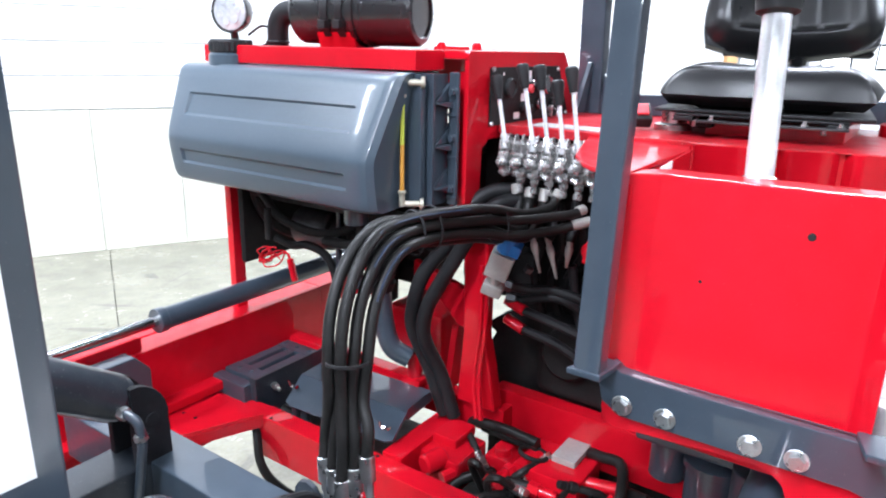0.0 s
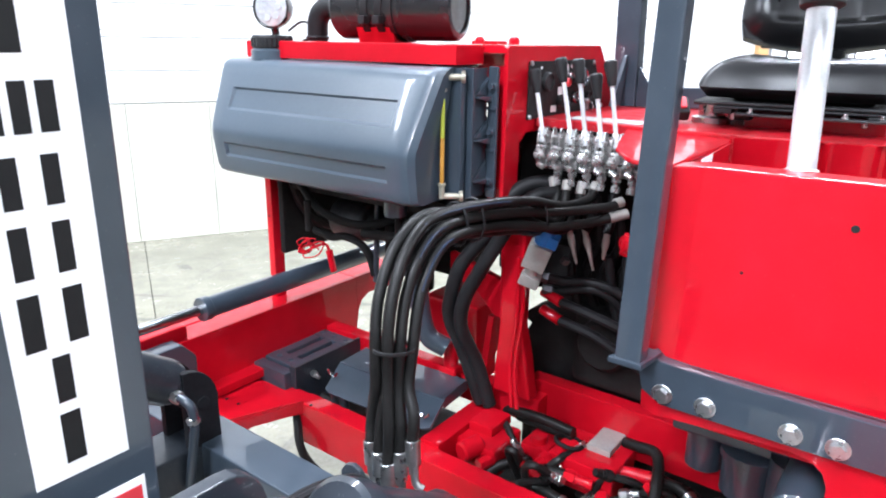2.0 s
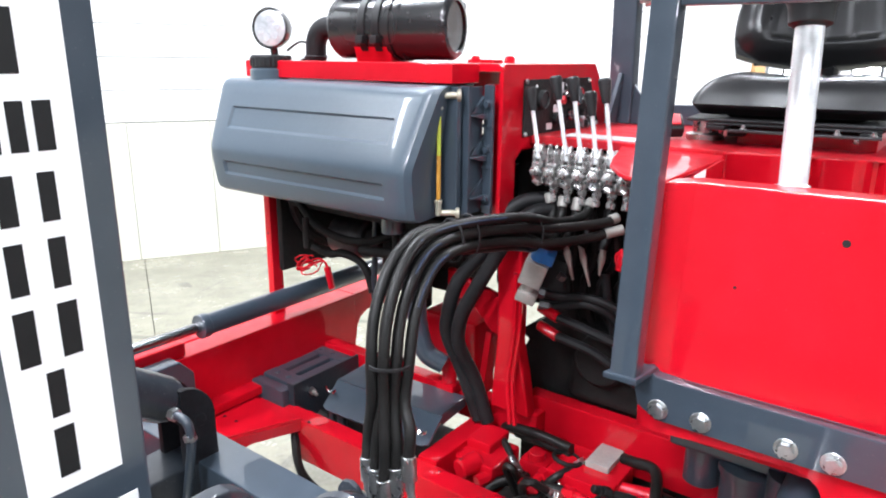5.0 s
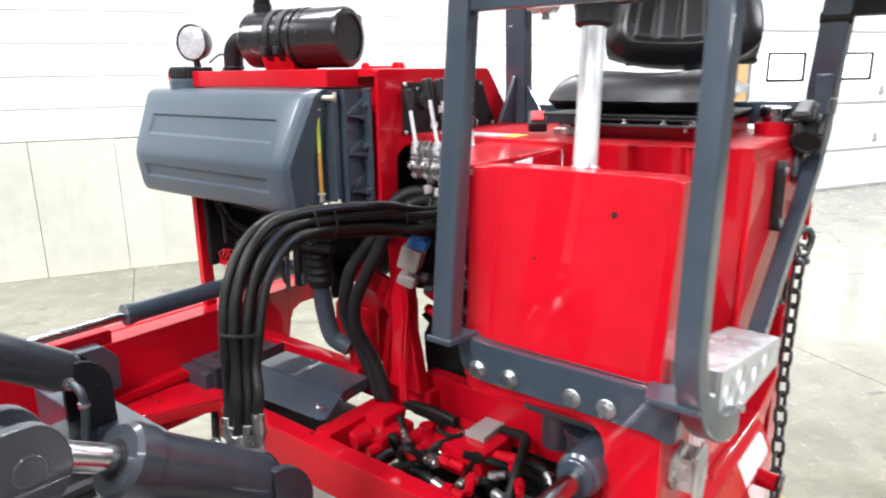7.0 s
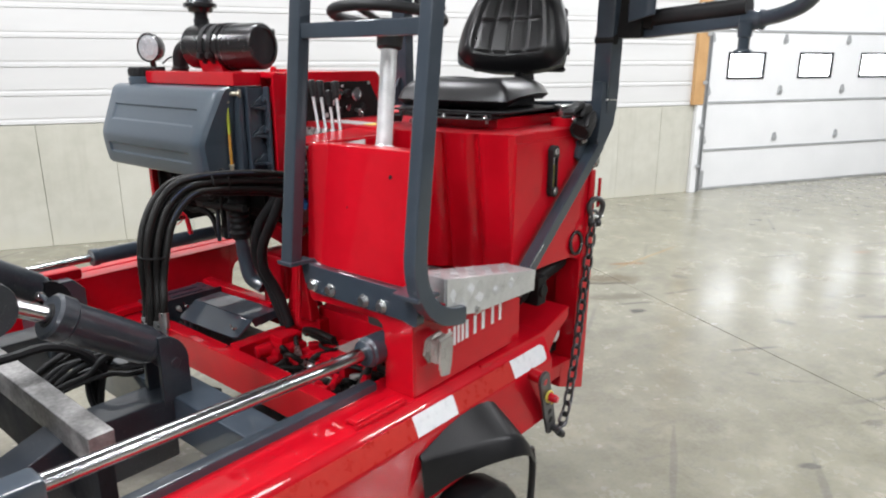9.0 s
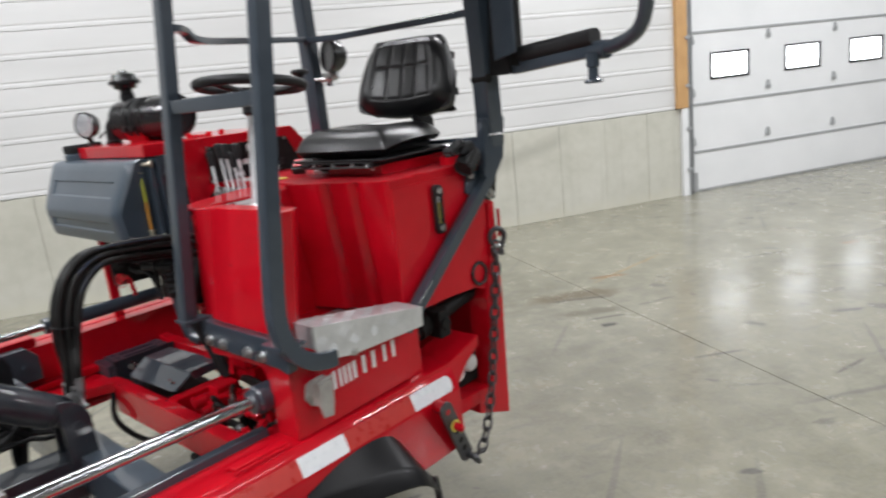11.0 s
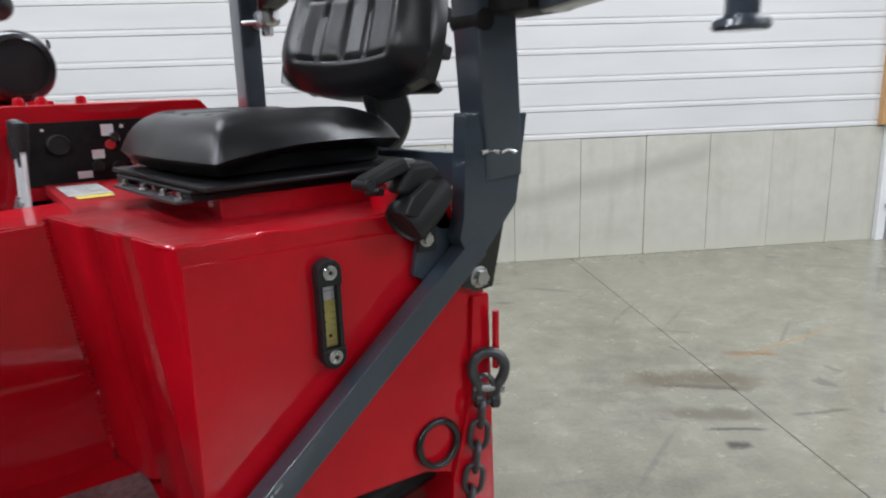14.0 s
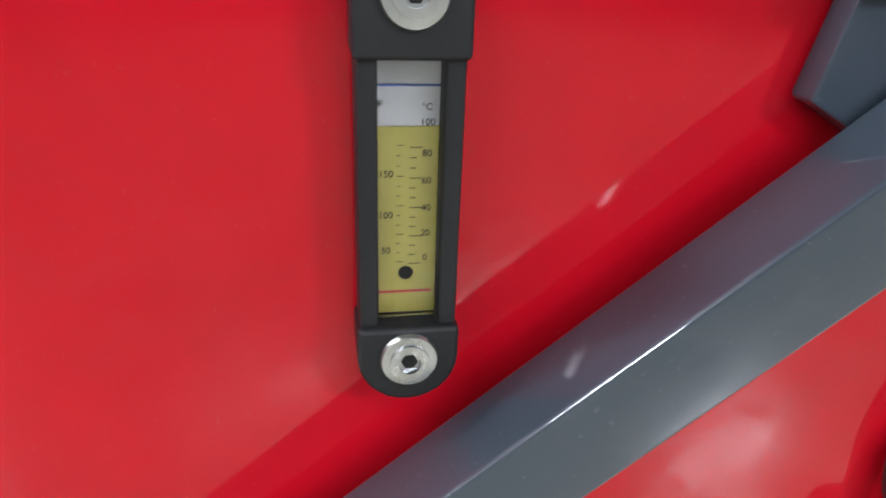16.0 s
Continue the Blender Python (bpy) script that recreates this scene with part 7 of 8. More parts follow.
    # thick suction pair turning down behind the bundle
    for pts in ([(-0.43, 1.44, 1.165), (-0.450, 1.42, 1.181), (-0.505, 1.38, 1.177), (-0.545, 1.34, 1.139), (-0.575, 1.31, 1.059), (-0.637, 1.28, 0.967), (-0.660, 1.27, 0.881), (-0.670, 1.28, 0.81), (-0.640, 1.31, 0.70), (-0.60, 1.335, 0.56)],
                [(-0.42, 1.43, 1.150), (-0.438, 1.40, 1.161), (-0.471, 1.36, 1.156), (-0.502, 1.33, 1.125), (-0.524, 1.30, 1.070), (-0.581, 1.28, 0.958), (-0.619, 1.27, 0.876), (-0.632, 1.28, 0.79), (-0.605, 1.32, 0.68), (-0.57, 1.335, 0.56)]):
        made("large_hose", RUBBER, F, lambda bm: tube(bm, pts, 0.019, 14), "thick black suction hose")
    # unions as bright cones in place of highlights, short pipes in the dark below
    for p, q in (((-0.395, 1.40, 1.062), (-0.374, 1.40, 0.992)), ((-0.353, 1.40, 1.062), (-0.329, 1.40, 0.985)), ((-0.302, 1.40, 1.070), (-0.306, 1.40, 1.018))):
        p, q = Vector(p), Vector(q)
        made("pipe_union", BEIGE, F, lambda bm: (lathe(bm, [(0, 0), (0.009, 0), (0.009, 0.018), (0.006, 0.030), (0.003, (q - p).length), (0, (q - p).length)], p, q, 14), rod(bm, p - (q - p) * 0.3, p, 0.008, 6)), "tapered pipe union shaped after a bright highlight")
        made("hose", RUBBER, F, lambda bm: tube(bm, [p - (q - p) * 0.2, p + Vector((0.0, 0.02, 0.045)), p + Vector((-0.01, 0.04, 0.10))], 0.0115, 10), "black rubber hydraulic hose")
    for pts in ([(-0.44, 1.36, 0.955), (-0.395, 1.39, 0.945), (-0.33, 1.40, 0.953), (-0.26, 1.42, 0.93), (-0.22, 1.46, 0.85)], [(-0.44, 1.38, 0.915), (-0.413, 1.395, 0.912), (-0.33, 1.40, 0.936), (-0.27, 1.43, 0.90), (-0.25, 1.47, 0.80)],
                [(-0.30, 1.42, 1.02), (-0.285, 1.43, 0.92), (-0.26, 1.45, 0.80), (-0.24, 1.47, 0.70)], [(-0.26, 1.43, 1.05), (-0.255, 1.44, 0.93), (-0.225, 1.45, 0.82), (-0.20, 1.48, 0.72)]):
        made("hose", RUBBER, F, lambda bm: tube(bm, pts, 0.0115, 10), "black rubber hydraulic hose")
    made_each("union_nut", CHAINSTEEL, F, lambda bm: (rod(bm, (-0.455, 1.352, 0.960), (-0.430, 1.364, 0.953), 0.015, 6), rod(bm, (-0.452, 1.375, 0.918), (-0.428, 1.386, 0.914), 0.014, 6), rod(bm, (-0.402, 1.385, 0.992), (-0.394, 1.386, 1.005), 0.012, 6)), "dull union nut")


build_valves()


def build_pump_bay():
    def block(bm):
        box(bm, (-0.58, 1.19, 0.44), (-0.46, 1.33, 0.530), 0.010)
        box(bm, (-0.575, 1.24, 0.525), (-0.50, 1.34, 0.556), 0.008)
        rod(bm, (-0.535, 1.15, 0.520), (-0.515, 1.21, 0.525), 0.026, 18, 0.005)
        rod(bm, (-0.49, 1.165, 0.495), (-0.475, 1.20, 0.500), 0.017, 8)
        box(bm, (-0.345, 1.255, 0.47), (-0.175, 1.40, 0.548), 0.006)
        box(bm, (-0.44, 1.28, 0.44), (-0.36, 1.38, 0.525), 0.010)
        rod(bm, (-0.40, 1.31, 0.51), (-0.40, 1.31, 0.545), 0.022, 16)
        rod(bm, (-0.18, 1.32, 0.525), (-0.09, 1.335, 0.53), 0.016, 12)

    pm = made_each("pump_block", RED, F, block, "red-painted pump and valve block")
    made("steel_cube", BEIGE, F, lambda bm: box(bm, (-0.272, 1.318, 0.5485), (-0.210, 1.418, 0.566), 0.003), "dull steel junction block")
    for a, b in (((-0.285, 1.23, 0.52), (-0.215, 1.238, 0.515)), ((-0.235, 1.180, 0.478), (-0.175, 1.182, 0.478)), ((-0.19, 1.24, 0.50), (-0.17, 1.19, 0.485)), ((-0.345, 1.26, 0.53), (-0.36, 1.21, 0.52))):
        made("red_fitting", RED, pm, lambda bm: (rod(bm, a, b, 0.013, 12), rod(bm, a, Vector(a).lerp(Vector(b), 0.4), 0.018, 6)))
    lines = [[(-0.50, 1.15, 0.44), (-0.455, 1.205, 0.485), (-0.40, 1.222, 0.505), (-0.33, 1.227, 0.515), (-0.28, 1.23, 0.52)], [(-0.46, 1.15, 0.42), (-0.39, 1.19, 0.465), (-0.32, 1.19, 0.482), (-0.27, 1.184, 0.480)],
             [(-0.58, 1.42, 0.50), (-0.52, 1.37, 0.545), (-0.42, 1.348, 0.568), (-0.318, 1.336, 0.570)], [(-0.50, 1.38, 0.53), (-0.41, 1.355, 0.545), (-0.32, 1.345, 0.550)],
             [(-0.205, 1.40, 0.555), (-0.17, 1.385, 0.565), (-0.11, 1.36, 0.575), (-0.075, 1.26, 0.54), (-0.06, 1.18, 0.45), (-0.06, 1.15, 0.36)], [(-0.10, 1.34, 0.53), (-0.02, 1.32, 0.53), (0.05, 1.26, 0.50), (0.08, 1.2, 0.42)]]
    made("pipe_clamp", GRIME_AND_SHADE, F, lambda bm: torus(bm, (-0.318, 1.315, 0.553), (0.1, 0.2, 1), 0.034, 0.006, 24, 8), "black pipe clamp")
    for pts in lines:
        made("hose", HOSE, F, lambda bm: tube(bm, pts, 0.0135, 10), "black rubber hydraulic hose")
    for a, b in (((-0.272, 1.184, 0.480), (-0.235, 1.180, 0.478)), ((-0.13, 1.25, 0.47), (-0.09, 1.24, 0.47)), ((-0.02, 1.32, 0.53), (0.015, 1.295, 0.517))):
        made("crimp_ferrule", ZINC, F, lambda bm: rod(bm, a, b, 0.0155, 14), "bright crimped end")
    # small fittings and short pipes crowding the bay
    crowd = random.Random(31)
    for k in range(40):
        c = Vector((crowd.uniform(-0.42, 0.12), crowd.uniform(1.16, 1.40), crowd.uniform(0.38, 0.545)))
        d = Vector((crowd.uniform(-1, 1), crowd.uniform(-1, 0.4), crowd.uniform(-0.4, 0.6))).normalized()
        mat, lab = ((RED, "red-painted fitting"), (GRIME_AND_SHADE, "black oily fitting"), (GRIME_AND_SHADE, "black oily fitting"), (ZINC, "bright hose fitting"))[k % 4]

        def bit(bm):
            rod(bm, c, c + d * 0.022, 0.014, 6)
            rod(bm, c + d * 0.018, c + d * 0.05, 0.010, 10)
            torus(bm, c + d * 0.03, d, 0.010, 0.003, 12, 5)

        made("hose_fitting", mat, F, bit, lab)
        if k % 2:
            e = c + d * 0.05
            made("hose", HOSE, F, lambda bm: tube(bm, [e - d * 0.01, e + d * 0.05, e + d * 0.09 + Vector((crowd.uniform(-0.05, 0.05), 0.03, -0.05)), e + d * 0.10 + Vector((0, 0.06, -0.14))], 0.0095, 8), "black rubber hydraulic hose")
    # grey filter bowl and dark steering gear below the cowl
    def bowl(bm):
        lathe(bm, [(0, 0), (0.04, 0), (0.055, 0.01), (0.055, 0.09), (0.062, 0.095), (0.062, 0.11), (0.05, 0.115), (0, 0.12)], (0.10, 1.30, 0.60), (0.10, 1.30, 1), 24)
        rod(bm, (0.10, 1.30, 0.56), (0.10, 1.30, 0.60), 0.016, 12)
        rod(bm, (0.0, 1.33, 0.62), (0.0, 1.33, 0.76), 0.04, 18)
        box(bm, (-0.06, 1.26, 0.72), (0.24, 1.40, 0.86), 0.01)
        rod(bm, (0.185, 1.26, 0.62), (0.185, 1.26, 0.74), 0.045, 20)

    made_each("filter_bowl", GREY, F, bowl, "blue-grey filter bowl under the floor")
    # added black sheets give the gaps behind and below their shade
    made("bay_back_sheet", GRIME_AND_SHADE, F, lambda bm: box(bm, (-0.56, 1.505, 0.30), (0.20, 1.53, 0.66), 0.003), "black sheet filling the bright gap behind the pumps")
    made("battery_gap_sheet", GRIME_AND_SHADE, F, lambda bm: box(bm, (-1.26, 1.10, 0.435), (-0.575, 1.40, 0.449), 0.003), "black sheet darkening the gaps under the battery")
    made("bay_floor_sheet", GRIME_AND_SHADE, F, lambda bm: box(bm, (-0.56, 1.11, 0.30), (0.20, 1.45, 0.32), 0.003), "black sheet darkening the pump bay floor")


build_pump_bay()


def build_mast():
    # left reach cylinder: chrome rod along the leg
    c = made("reach_cylinder", GREY, F, lambda bm: (rod(bm, (0.225, 0.985, 0.795), (0.225, 1.55, 0.79), 0.042, 24, 0.006), rod(bm, (0.225, 0.975, 0.795), (0.225, 1.0, 0.795), 0.036, 24)), "blue-grey reach cylinder")
    made("piston_rod", CHROME, c, lambda bm: rod(bm, (0.225, 0.98, 0.795), (0.222, 0.16, 0.815), 0.0185, 20), "polished chrome rod")
    made("rod_clevis", GREY, c, lambda bm: (box(bm, (0.19, 0.10, 0.79), (0.26, 0.185, 0.842), 0.01), rod(bm, (0.17, 0.13, 0.815), (0.28, 0.13, 0.815), 0.014, 14)))
    # right reach cylinder
    r = made("reach_cylinder", GREY, F, lambda bm: (rod(bm, (-1.25, 0.925, 0.80), (-1.25, 1.66, 0.80), 0.030, 24, 0.005), rod(bm, (-1.25, 0.915, 0.80), (-1.25, 0.94, 0.80), 0.034, 24)), "blue-grey reach cylinder")
    made("piston_rod", CHROME, r, lambda bm: rod(bm, (-1.25, 0.93, 0.80), (-1.25, 0.02, 0.80), 0.0145, 18), "polished chrome rod")

    # upright with the white maker's panel
    def upright(bm):
        prism(bm, [(-0.3322, 0.068), (-0.3322, 0.2041), (-0.2282, 0.2041), (-0.2282, 0.0663), (-0.2522, 0.0663), (-0.2522, 0.173), (-0.3072, 0.173), (-0.3072, 0.068)], "z", 0.42, 2.7, 0.003)
        box(bm, (-0.2527, 0.0663, 0.42), (-0.2272, 0.2037, 2.7), 0.004)

    m = made("mast_upright", GREY, F, upright, "blue-grey mast upright with white panel")
    sk = made("maker_panel", WHITEPAINT, m, lambda bm: prism(bm, [(0.1008, 1.1637), (0.1789, 1.1637), (0.1755, 2.2), (0.0907, 2.2)], "x", -0.2272, -0.2262, 0), "white sticker with plain black bars")
    blocks = [(1.4501, 1.4879, 0.0521), (1.3955, 1.4342, 0.047), (1.3409, 1.3821, 0.0454), (1.2821, 1.3283, 0.0487), (1.2326, 1.2729, 0.0437), (1.1771, 1.2225, 0.0454), (1.5072, 1.5534, 0.0151)]
    split = (((0.0, 0.26), (0.38, 0.62), (0.74, 1.0)), ((0.04, 0.32), (0.68, 0.96)), ((0.0, 0.30), (0.70, 1.0)), ((0.0, 0.32), (0.68, 1.0)), ((0.34, 0.66),), ((0.32, 0.68),), ((0.0, 1.0),))
    for (z0, z1, w), bars in zip(blocks, split):
        for lo, hi in bars:
            made("mark_bar", BLACKPRINT, sk, lambda bm: box(bm, (-0.2262, 0.1352 + w * (lo - 0.5), z0), (-0.2255, 0.1352 + w * (hi - 0.5), z1), 0.0003), "plain black bar")
    s2 = made("small_sticker", WHITEPAINT, m, lambda bm: box(bm, (-0.2272, 0.1436, 1.083), (-0.2262, 0.1898, 1.1318), 0), "white and red sticker")
    made("sticker_bar", REDPRINT, s2, lambda bm: box(bm, (-0.2262, 0.1562, 1.0881), (-0.2255, 0.1856, 1.1234), 0), "red block")
    made("mast_upright", GREY, F, lambda bm: box(bm, (-0.84, 0.068, 0.42), (-0.735, 0.2041, 2.7), 0.006), "blue-grey mast upright")
    made_each("mast_crossbar", GREY, F, lambda bm: (box(bm, (-0.74, 0.075, 0.62), (-0.3272, 0.12, 0.75), 0.006), box(bm, (-0.74, 0.075, 2.3), (-0.3272, 0.12, 2.42), 0.006)))

    # sliding carriage: cross beam behind, worn rail before, longitudinals between
    def cross_beam(bm):
        box(bm, (-1.19, 0.622, 0.57), (0.20, 0.722, 0.695), 0.006)

    cg = made("sliding_carriage", GREY, F, cross_beam, "blue-grey sliding carriage beam")
    made("front_beam", GREY, cg, lambda bm: box(bm, (-1.19, 0.02, 0.50), (0.20, 0.10, 0.60), 0.006))
    for x in (-0.185, -0.89):
        made("side_beam", DARKGREY, cg, lambda bm: prism(bm, [(0.10, 0.52), (0.10, 0.60), (0.36, 0.695), (0.625, 0.695), (0.625, 0.52)], "x", x - 0.056, x + 0.056, 0.006), "dark grey side beam")
    made("worn_rail", STEELPLATE, cg, lambda bm: box(bm, (-0.84, 0.345, 0.68), (0.02, 0.405, 0.752), 0.005), "worn bare steel rail")
    made("rail_web", OILYSHADE, cg, lambda bm: box(bm, (-0.84, 0.355, 0.53), (0.02, 0.395, 0.682), 0.004))
    made("hose_bracket", DARKGREY, cg, lambda bm: (box(bm, (-0.46, 0.66, 0.69), (-0.31, 0.72, 0.735), 0.006), prism(bm, [(-0.50, 0.69), (-0.44, 0.69), (-0.44, 0.735), (-0.452, 0.752), (-0.470, 0.758), (-0.488, 0.752), (-0.50, 0.735)], "y", 0.700, 0.712, 0.003)), "dark drilled hose bracket")

    # tilt cylinders
    for x in (-0.172, -0.885):
        a, b, e = Vector((x, 0.255, 1.052)), Vector((x, 0.375, 0.982)), Vector((x, 0.590, 0.837))
        d = (e - b).normalized()

        def barrel(bm):
            rod(bm, b, e, 0.049, 32, 0.006)
            rod(bm, b - d * 0.004, b + d * 0.045, 0.0555, 32, 0.007)
            rod(bm, e - d * 0.012, e + d * 0.02, 0.044, 32, 0.008)

        tc = made("tilt_cylinder", DARKGREY, F, barrel, "dark blue-grey hydraulic tilt cylinder")
        made("piston_rod", CHROME, tc, lambda bm: rod(bm, a, b, 0.0205, 24), "polished chrome rod")
        made("rod_seal", GRIME_AND_SHADE, tc, lambda bm: rod(bm, b - d * 0.0055, b + d * 0.001, 0.029, 24, 0.001), "black rod seal")

        def lug(bm):
            c = Vector((x, 0.600, 0.788))
            arc = [(c.y + 0.074 * math.cos(radians(q)), c.z + 0.080 * math.sin(radians(q))) for q in range(-10, 191, 15)]
            arc = [(max(y, c.y - 0.004), z) for y, z in arc]
            arc = [p for i, p in enumerate(arc) if i == 0 or (Vector(p) - Vector(arc[i - 1])).length > 1e-5]
            for s0, s1 in ((-0.050, -0.033), (0.033, 0.050)):
                prism(bm, arc + [(c.y - 0.004, 0.685), (c.y + 0.074, 0.685)], "x", x + s0, x + s1, 0.004)
            rod(bm, (x - 0.053, c.y + 0.036, c.z), (x + 0.053, c.y + 0.036, c.z), 0.014, 18)
            rod(bm, e, c + Vector((0, 0.036, 0)), 0.030, 18, 0.004)

        made_each("cylinder_lug", OILYSHADE if x < -0.5 else DARKGREY, tc, lug, "dark rounded mounting lug")

        def clevis(bm):
            arc = [(a.y + 0.050 * math.cos(radians(t)), a.z - 0.012 + 0.060 * math.sin(radians(t))) for t in range(-70, 91, 16)]
            for s0, s1 in ((-0.046, -0.026), (0.026, 0.046)):
                prism(bm, arc + [(0.06, a.z + 0.050), (0.06, 0.93), (0.18, 0.945)], "x", x + s0, x + s1, 0.003)
            rod(bm, (x - 0.050, a.y, a.z - 0.010), (x + 0.0475, a.y, a.z - 0.010), 0.021, 20)
            rod(bm, a - d * 0.03, a + d * 0.02, 0.028, 18)

        made_each("rod_clevis", DARKGREY, tc, clevis, "dirty blue-grey clevis piece")
        made("clevis_web", OILYSHADE, tc, lambda bm: box(bm, (x - 0.030, 0.03, 0.62), (x + 0.030, 0.062, 1.06), 0.006))
        if x < -0.5:
            made("oil_pipe", GREY, tc, lambda bm: tube(bm, [(x + 0.035, 0.575, 0.828), (x + 0.068, 0.580, 0.826), (x + 0.088, 0.585, 0.812), (x + 0.088, 0.588, 0.77), (x + 0.075, 0.585, 0.70), (x + 0.06, 0.58, 0.62)], 0.0095, 12), "blue-grey bent pipe")
            made_each("pipe_nut", ZINC, tc, lambda bm: (rod(bm, (x + 0.045, 0.576, 0.828), (x + 0.062, 0.579, 0.827), 0.014, 6), rod(bm, (x + 0.086, 0.587, 0.79), (x + 0.089, 0.588, 0.775), 0.013, 6)), "dull pipe nut")
    # loose hoses lying in the carriage
    rnd = random.Random(12)
    for k in range(15):
        o = rnd.uniform(-0.08, 0.07)
        q = rnd.uniform(-0.035, 0.035)
        made("hose", RUBBER, F, lambda bm: tube(bm, [(-0.36 + o, 0.72, 0.70), (-0.38 + o, 0.64 + q, 0.735 + q), (-0.40 + o, 0.56, 0.745 + q), (-0.41 + o, 0.47 + q, 0.735 + q * (k % 2)), (-0.42 + o, 0.41, 0.68 + q), (-0.46, 0.37, 0.58)] if k % 3 else [(-0.36 + o, 0.70, 0.68), (-0.38 + o, 0.62, 0.735 + q), (-0.39 + o, 0.565 + q, 0.72), (-0.39 + o, 0.54 + q, 0.64), (-0.40, 0.54, 0.55)], 0.0082, 8), "black rubber hydraulic hose")
    made("hose", RUBBER, F, lambda bm: tube(bm, [(-0.40, 0.27, 0.825), (-0.40, 0.345, 0.822), (-0.40, 0.43, 0.822), (-0.385, 0.50, 0.79), (-0.37, 0.56, 0.72)], 0.013, 8), "black rubber hydraulic hose")


build_mast()


def build_rear_bits():
    # breather and filler on the deck
    def filler(bm):
        lathe(bm, [(0, 0), (0.045, 0), (0.045, 0.03), (0.038, 0.034), (0, 0.034)], (0.29, 1.855, 1.333), (0.29, 1.855, 2), 24)

    fl = made("filler_base", RED, F, filler, "red raised filler base")
    made("filler_cap", CHROME, fl, lambda bm: lathe(bm, [(0.028, 0.03), (0.028, 0.042), (0.036, 0.044), (0.037, 0.066), (0.033, 0.072), (0, 0.073)], (0.29, 1.855, 1.333), (0.29, 1.855, 2), 28), "bright chrome cap")
    # red rocker switch by the seat
    sw = made("rocker_switch", PLASTIC, F, lambda bm: box(bm, (-0.025, -0.03, 0), (0.025, 0.03, 0.03), 0.006, pose(-0.235, 1.60, 1.355, 35, 0, 30)), "black switch box")
    made("switch_key", REDPRINT, sw, lambda bm: box(bm, (-0.016, -0.018, 0.03), (0.016, 0.018, 0.036), 0.002, pose(-0.235, 1.60, 1.355, 35, 0, 30)), "red rocker")
    made("seat_tube", ZINC, F, lambda bm: lathe(bm, [(0, 0), (0.045, 0), (0.045, 0.012), (0.03, 0.016), (0.03, 0.05), (0, 0.05)], (-0.17, 1.66, 1.334), (-0.17, 1.66, 2), 20), "bright canister beside the seat")


build_rear_bits()

# ---- hanging tie-down chain ----


def link_mesh(long, wide, r):
    bm = B()
    n = 7
    pts = []
    for s in (1, -1):
        for i in range(n + 1):
            a = radians(180 * i / n) if s == 1 else radians(180 + 180 * i / n)
            pts.append(Vector((wide / 2 * math.cos(a), 0, s * (long / 2 - wide / 2) + wide / 2 * math.sin(a))))
    sweep(bm, pts, disc(r, 8), loop=True, up=(0, 1, 0))
    return mesh_from("link", bm, CHAINSTEEL)


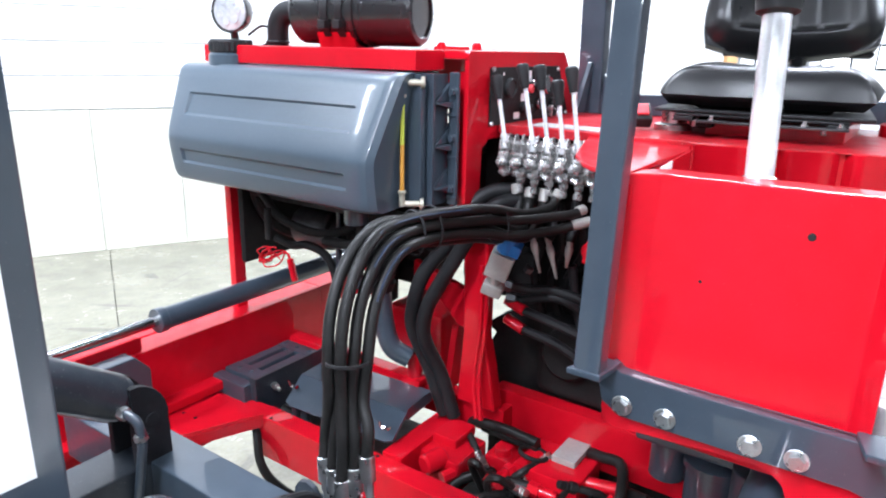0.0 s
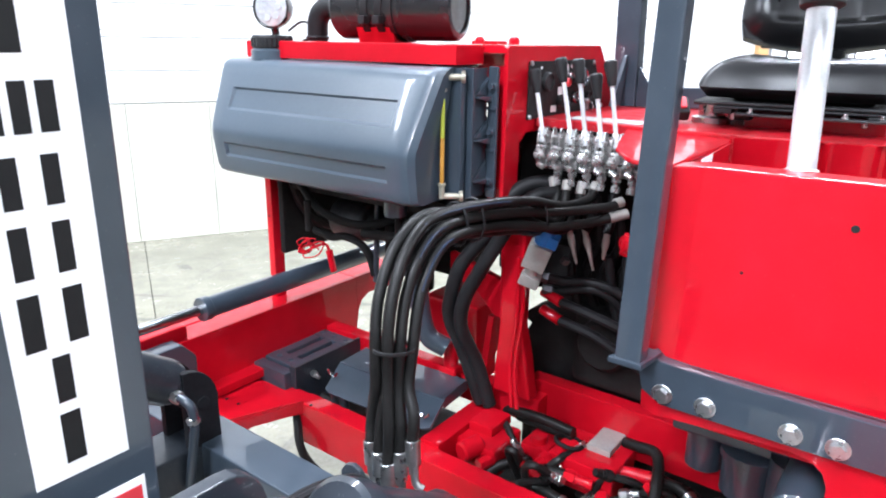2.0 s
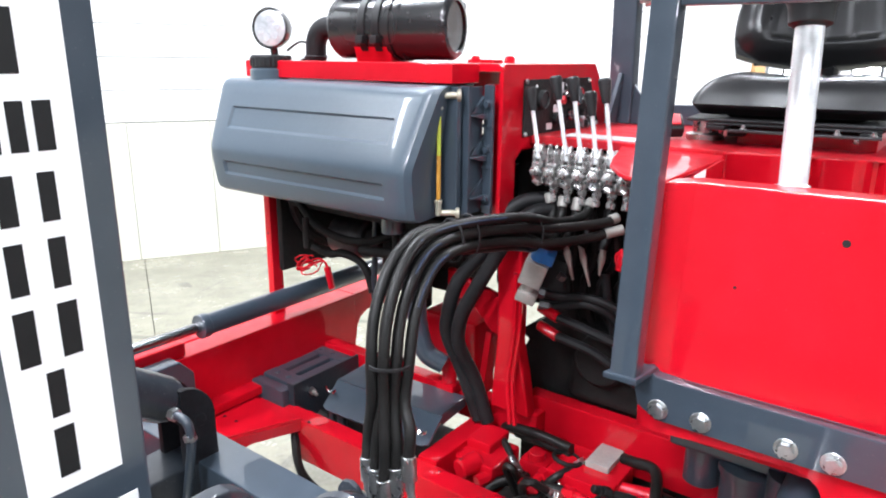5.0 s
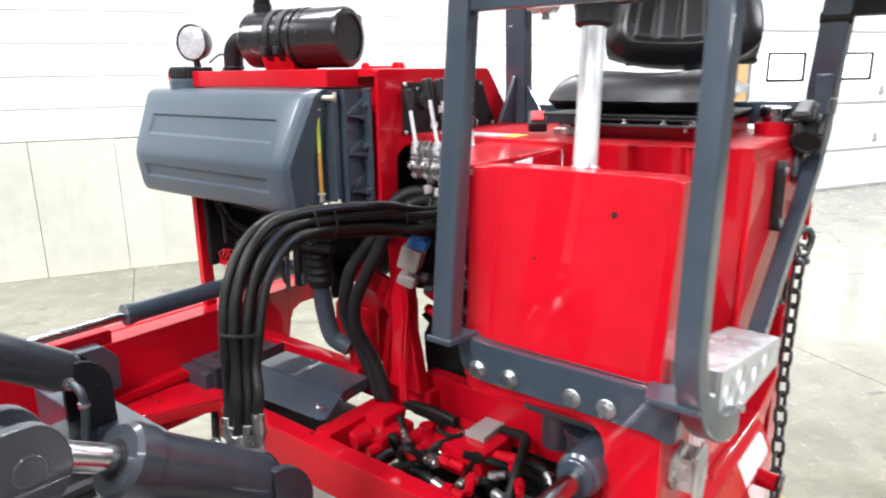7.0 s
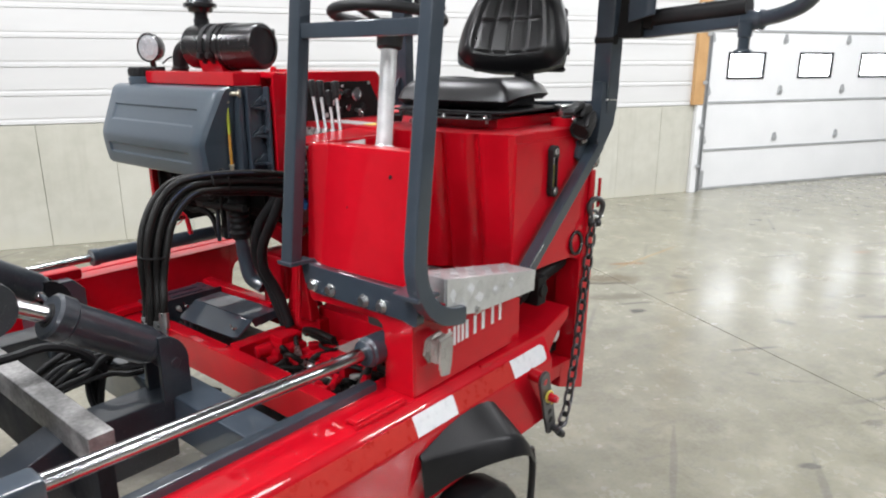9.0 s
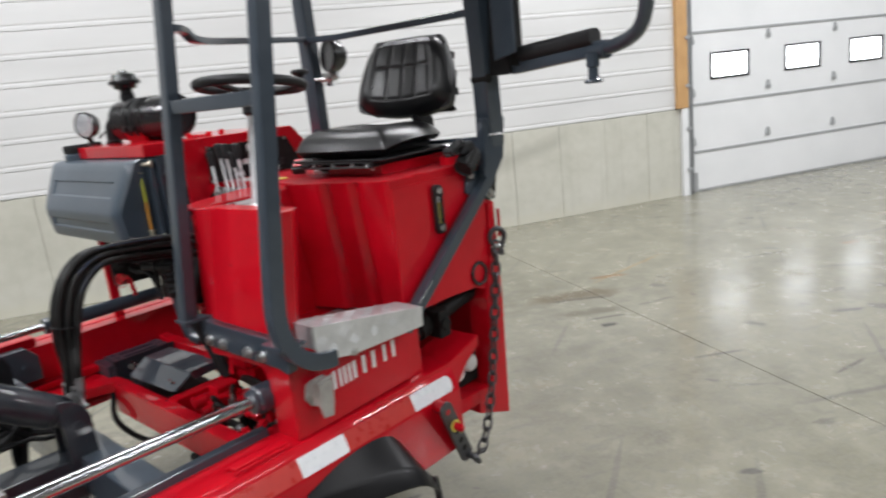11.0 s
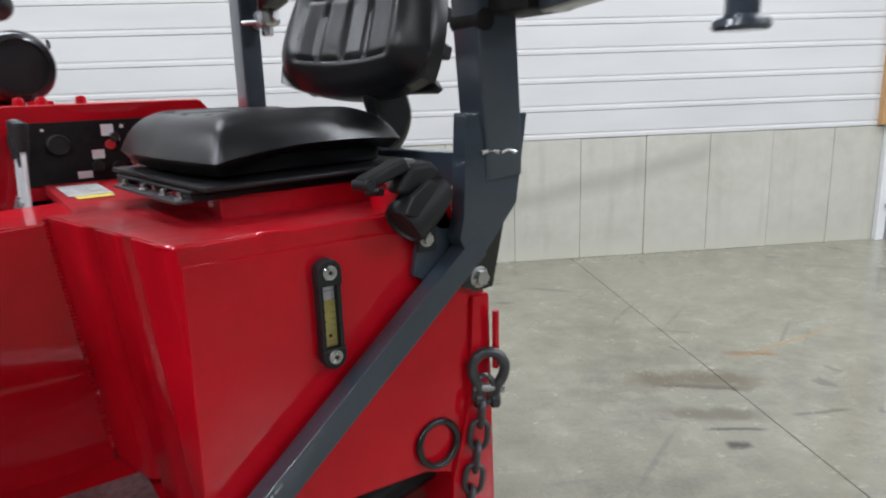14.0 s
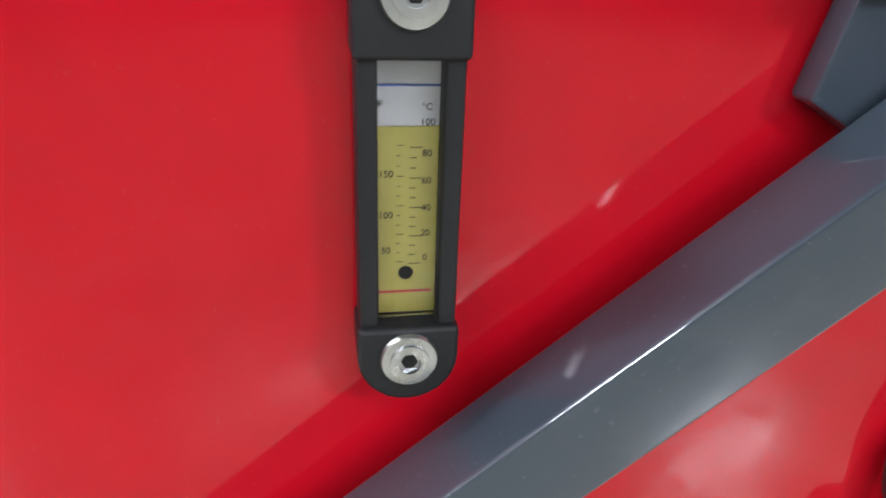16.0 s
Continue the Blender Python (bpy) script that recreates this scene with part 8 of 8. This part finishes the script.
def build_chain():
    ch = thing("tie_down_chain", (0.37, 1.965, 1.05), "blackened steel tie-down chain hanging with a slotted plate", "chain")
    mesh = link_mesh(0.050, 0.029, 0.0052)
    route = curve_through([(0.364, 1.962, 1.035), (0.366, 1.94, 0.90), (0.369, 1.91, 0.76), (0.376, 1.88, 0.66), (0.388, 1.84, 0.55), (0.402, 1.79, 0.45), (0.418, 1.735, 0.372), (0.428, 1.690, 0.345), (0.440, 1.645, 0.350)], 6)
    path, ahead = [route[0]], route[1:]
    while ahead:
        if (ahead[0] - path[-1]).length >= 0.040:
            path.append(path[-1] + (ahead[0] - path[-1]).normalized() * 0.040)
        else:
            ahead.pop(0)
    n = len(path) - 1
    for i in range(n):
        a, b = path[i], path[i + 1]
        ob = hang(new("link", mesh), ch)
        turn = (b - a).to_track_quat("Z", "X").to_matrix().to_4x4() @ Matrix.Rotation(radians(38 + 90 * (i % 2)), 4, "Z")
        ob.matrix_basis = Matrix.Translation((a + b) / 2) @ turn

    def hook(bm):
        # bow with two legs closed by a cross bolt
        c, w, up = Vector((0.367, 1.968, 1.048)), Vector((0.50, 0.86, -0.06)), Vector((0.02, 0.06, 1.0))
        shape = [(-0.013, -0.050), (-0.019, -0.030), (-0.030, -0.006), (-0.031, 0.014), (-0.018, 0.032), (0, 0.037), (0.018, 0.032), (0.031, 0.014), (0.030, -0.006), (0.019, -0.030), (0.013, -0.050)]
        tube(bm, [c + w * (a * 0.87) + up * (b * 0.92) for a, b in shape], 0.0092, 12, 4)
        for a in (-0.014, 0.014):
            rod(bm, c + w * (a - 0.008) + up * -0.052, c + w * (a + 0.008) + up * -0.052, 0.0145, 14, 0.003)

    sh = made("shackle", CHAINSTEEL, ch, hook, "heavy bow shackle")
    made("shackle_bolt", ZINC, sh, lambda bm: (rod(bm, Vector((0.367, 1.968, 1.048)) + Vector((0.50, 0.86, -0.06)) * -0.027 + Vector((0.0, 0.0, -0.030)), Vector((0.367, 1.968, 1.048)) + Vector((0.50, 0.86, -0.06)) * 0.027 + Vector((0.0, 0.0, -0.030)), 0.0085, 12)), "bright bolt")
    made("safety_pin", RED, ch, lambda bm: tube(bm, [(0.366, 1.985, 1.05), (0.367, 1.985, 1.10), (0.368, 1.985, 1.152)], 0.006, 10), "red pin")
    # slotted plate at the lower end
    m = Matrix.Translation((0.443, 1.568, 0.475)) @ Matrix.Rotation(radians(27), 4, "X") @ Matrix.Rotation(radians(8), 4, "Y")

    def plate(bm):
        arc = [(0.028 * math.cos(radians(t)), 0.135 + 0.028 * math.sin(radians(t))) for t in range(0, 181, 20)] + [(0.028 * math.cos(radians(t)), -0.115 + 0.028 * math.sin(radians(t))) for t in range(180, 361, 20)]
        prism(bm, arc, "x", -0.005, 0.005, 0.002, m=m)

    pl = made("slotted_plate", CHAINSTEEL, ch, plate, "dark drilled link plate")
    for z in (0.125, 0.02, -0.03, -0.075):
        made("plate_hole", RED if z > 0.1 else GRIME_AND_SHADE, pl, lambda bm: rod(bm, m @ Vector((0.0048, 0, z)), m @ Vector((0.0062, 0, z)), 0.011, 16, 0.0003))
    made("pin_head", RED, pl, lambda bm: lathe(bm, [(0, 0), (0.013, 0), (0.013, 0.03), (0.009, 0.038), (0, 0.04)], m @ Vector((0.004, 0, 0.055)), m @ Vector((1, 0, 0.055)), 14), "red pin head")
    made("pin_clip", YELLOWPRINT, pl, lambda bm: (torus(bm, m @ Vector((0.012, 0, 0.055)), (1, 0, 0), 0.018, 0.0035, 18, 6), tube(bm, [m @ Vector((0.012, 0.0, 0.04)), m @ Vector((0.014, 0.01, 0.02)), m @ Vector((0.012, 0.006, 0.008))], 0.003, 6)), "yellow spring clip")
    made("end_shackle", CHAINSTEEL, ch, lambda bm: (torus(bm, (0.446, 1.640, 0.352), (0.2, 0.9, 0.5), 0.02, 0.008, 20, 8), rod(bm, (0.425, 1.622, 0.368), (0.462, 1.622, 0.368), 0.010, 12)), "steel end shackle")
    made("plate_pin", RED, ch, lambda bm: rod(bm, (0.37, 1.52, 0.595), (0.455, 1.51, 0.595), 0.02, 14), "red pivot pin")


build_chain()
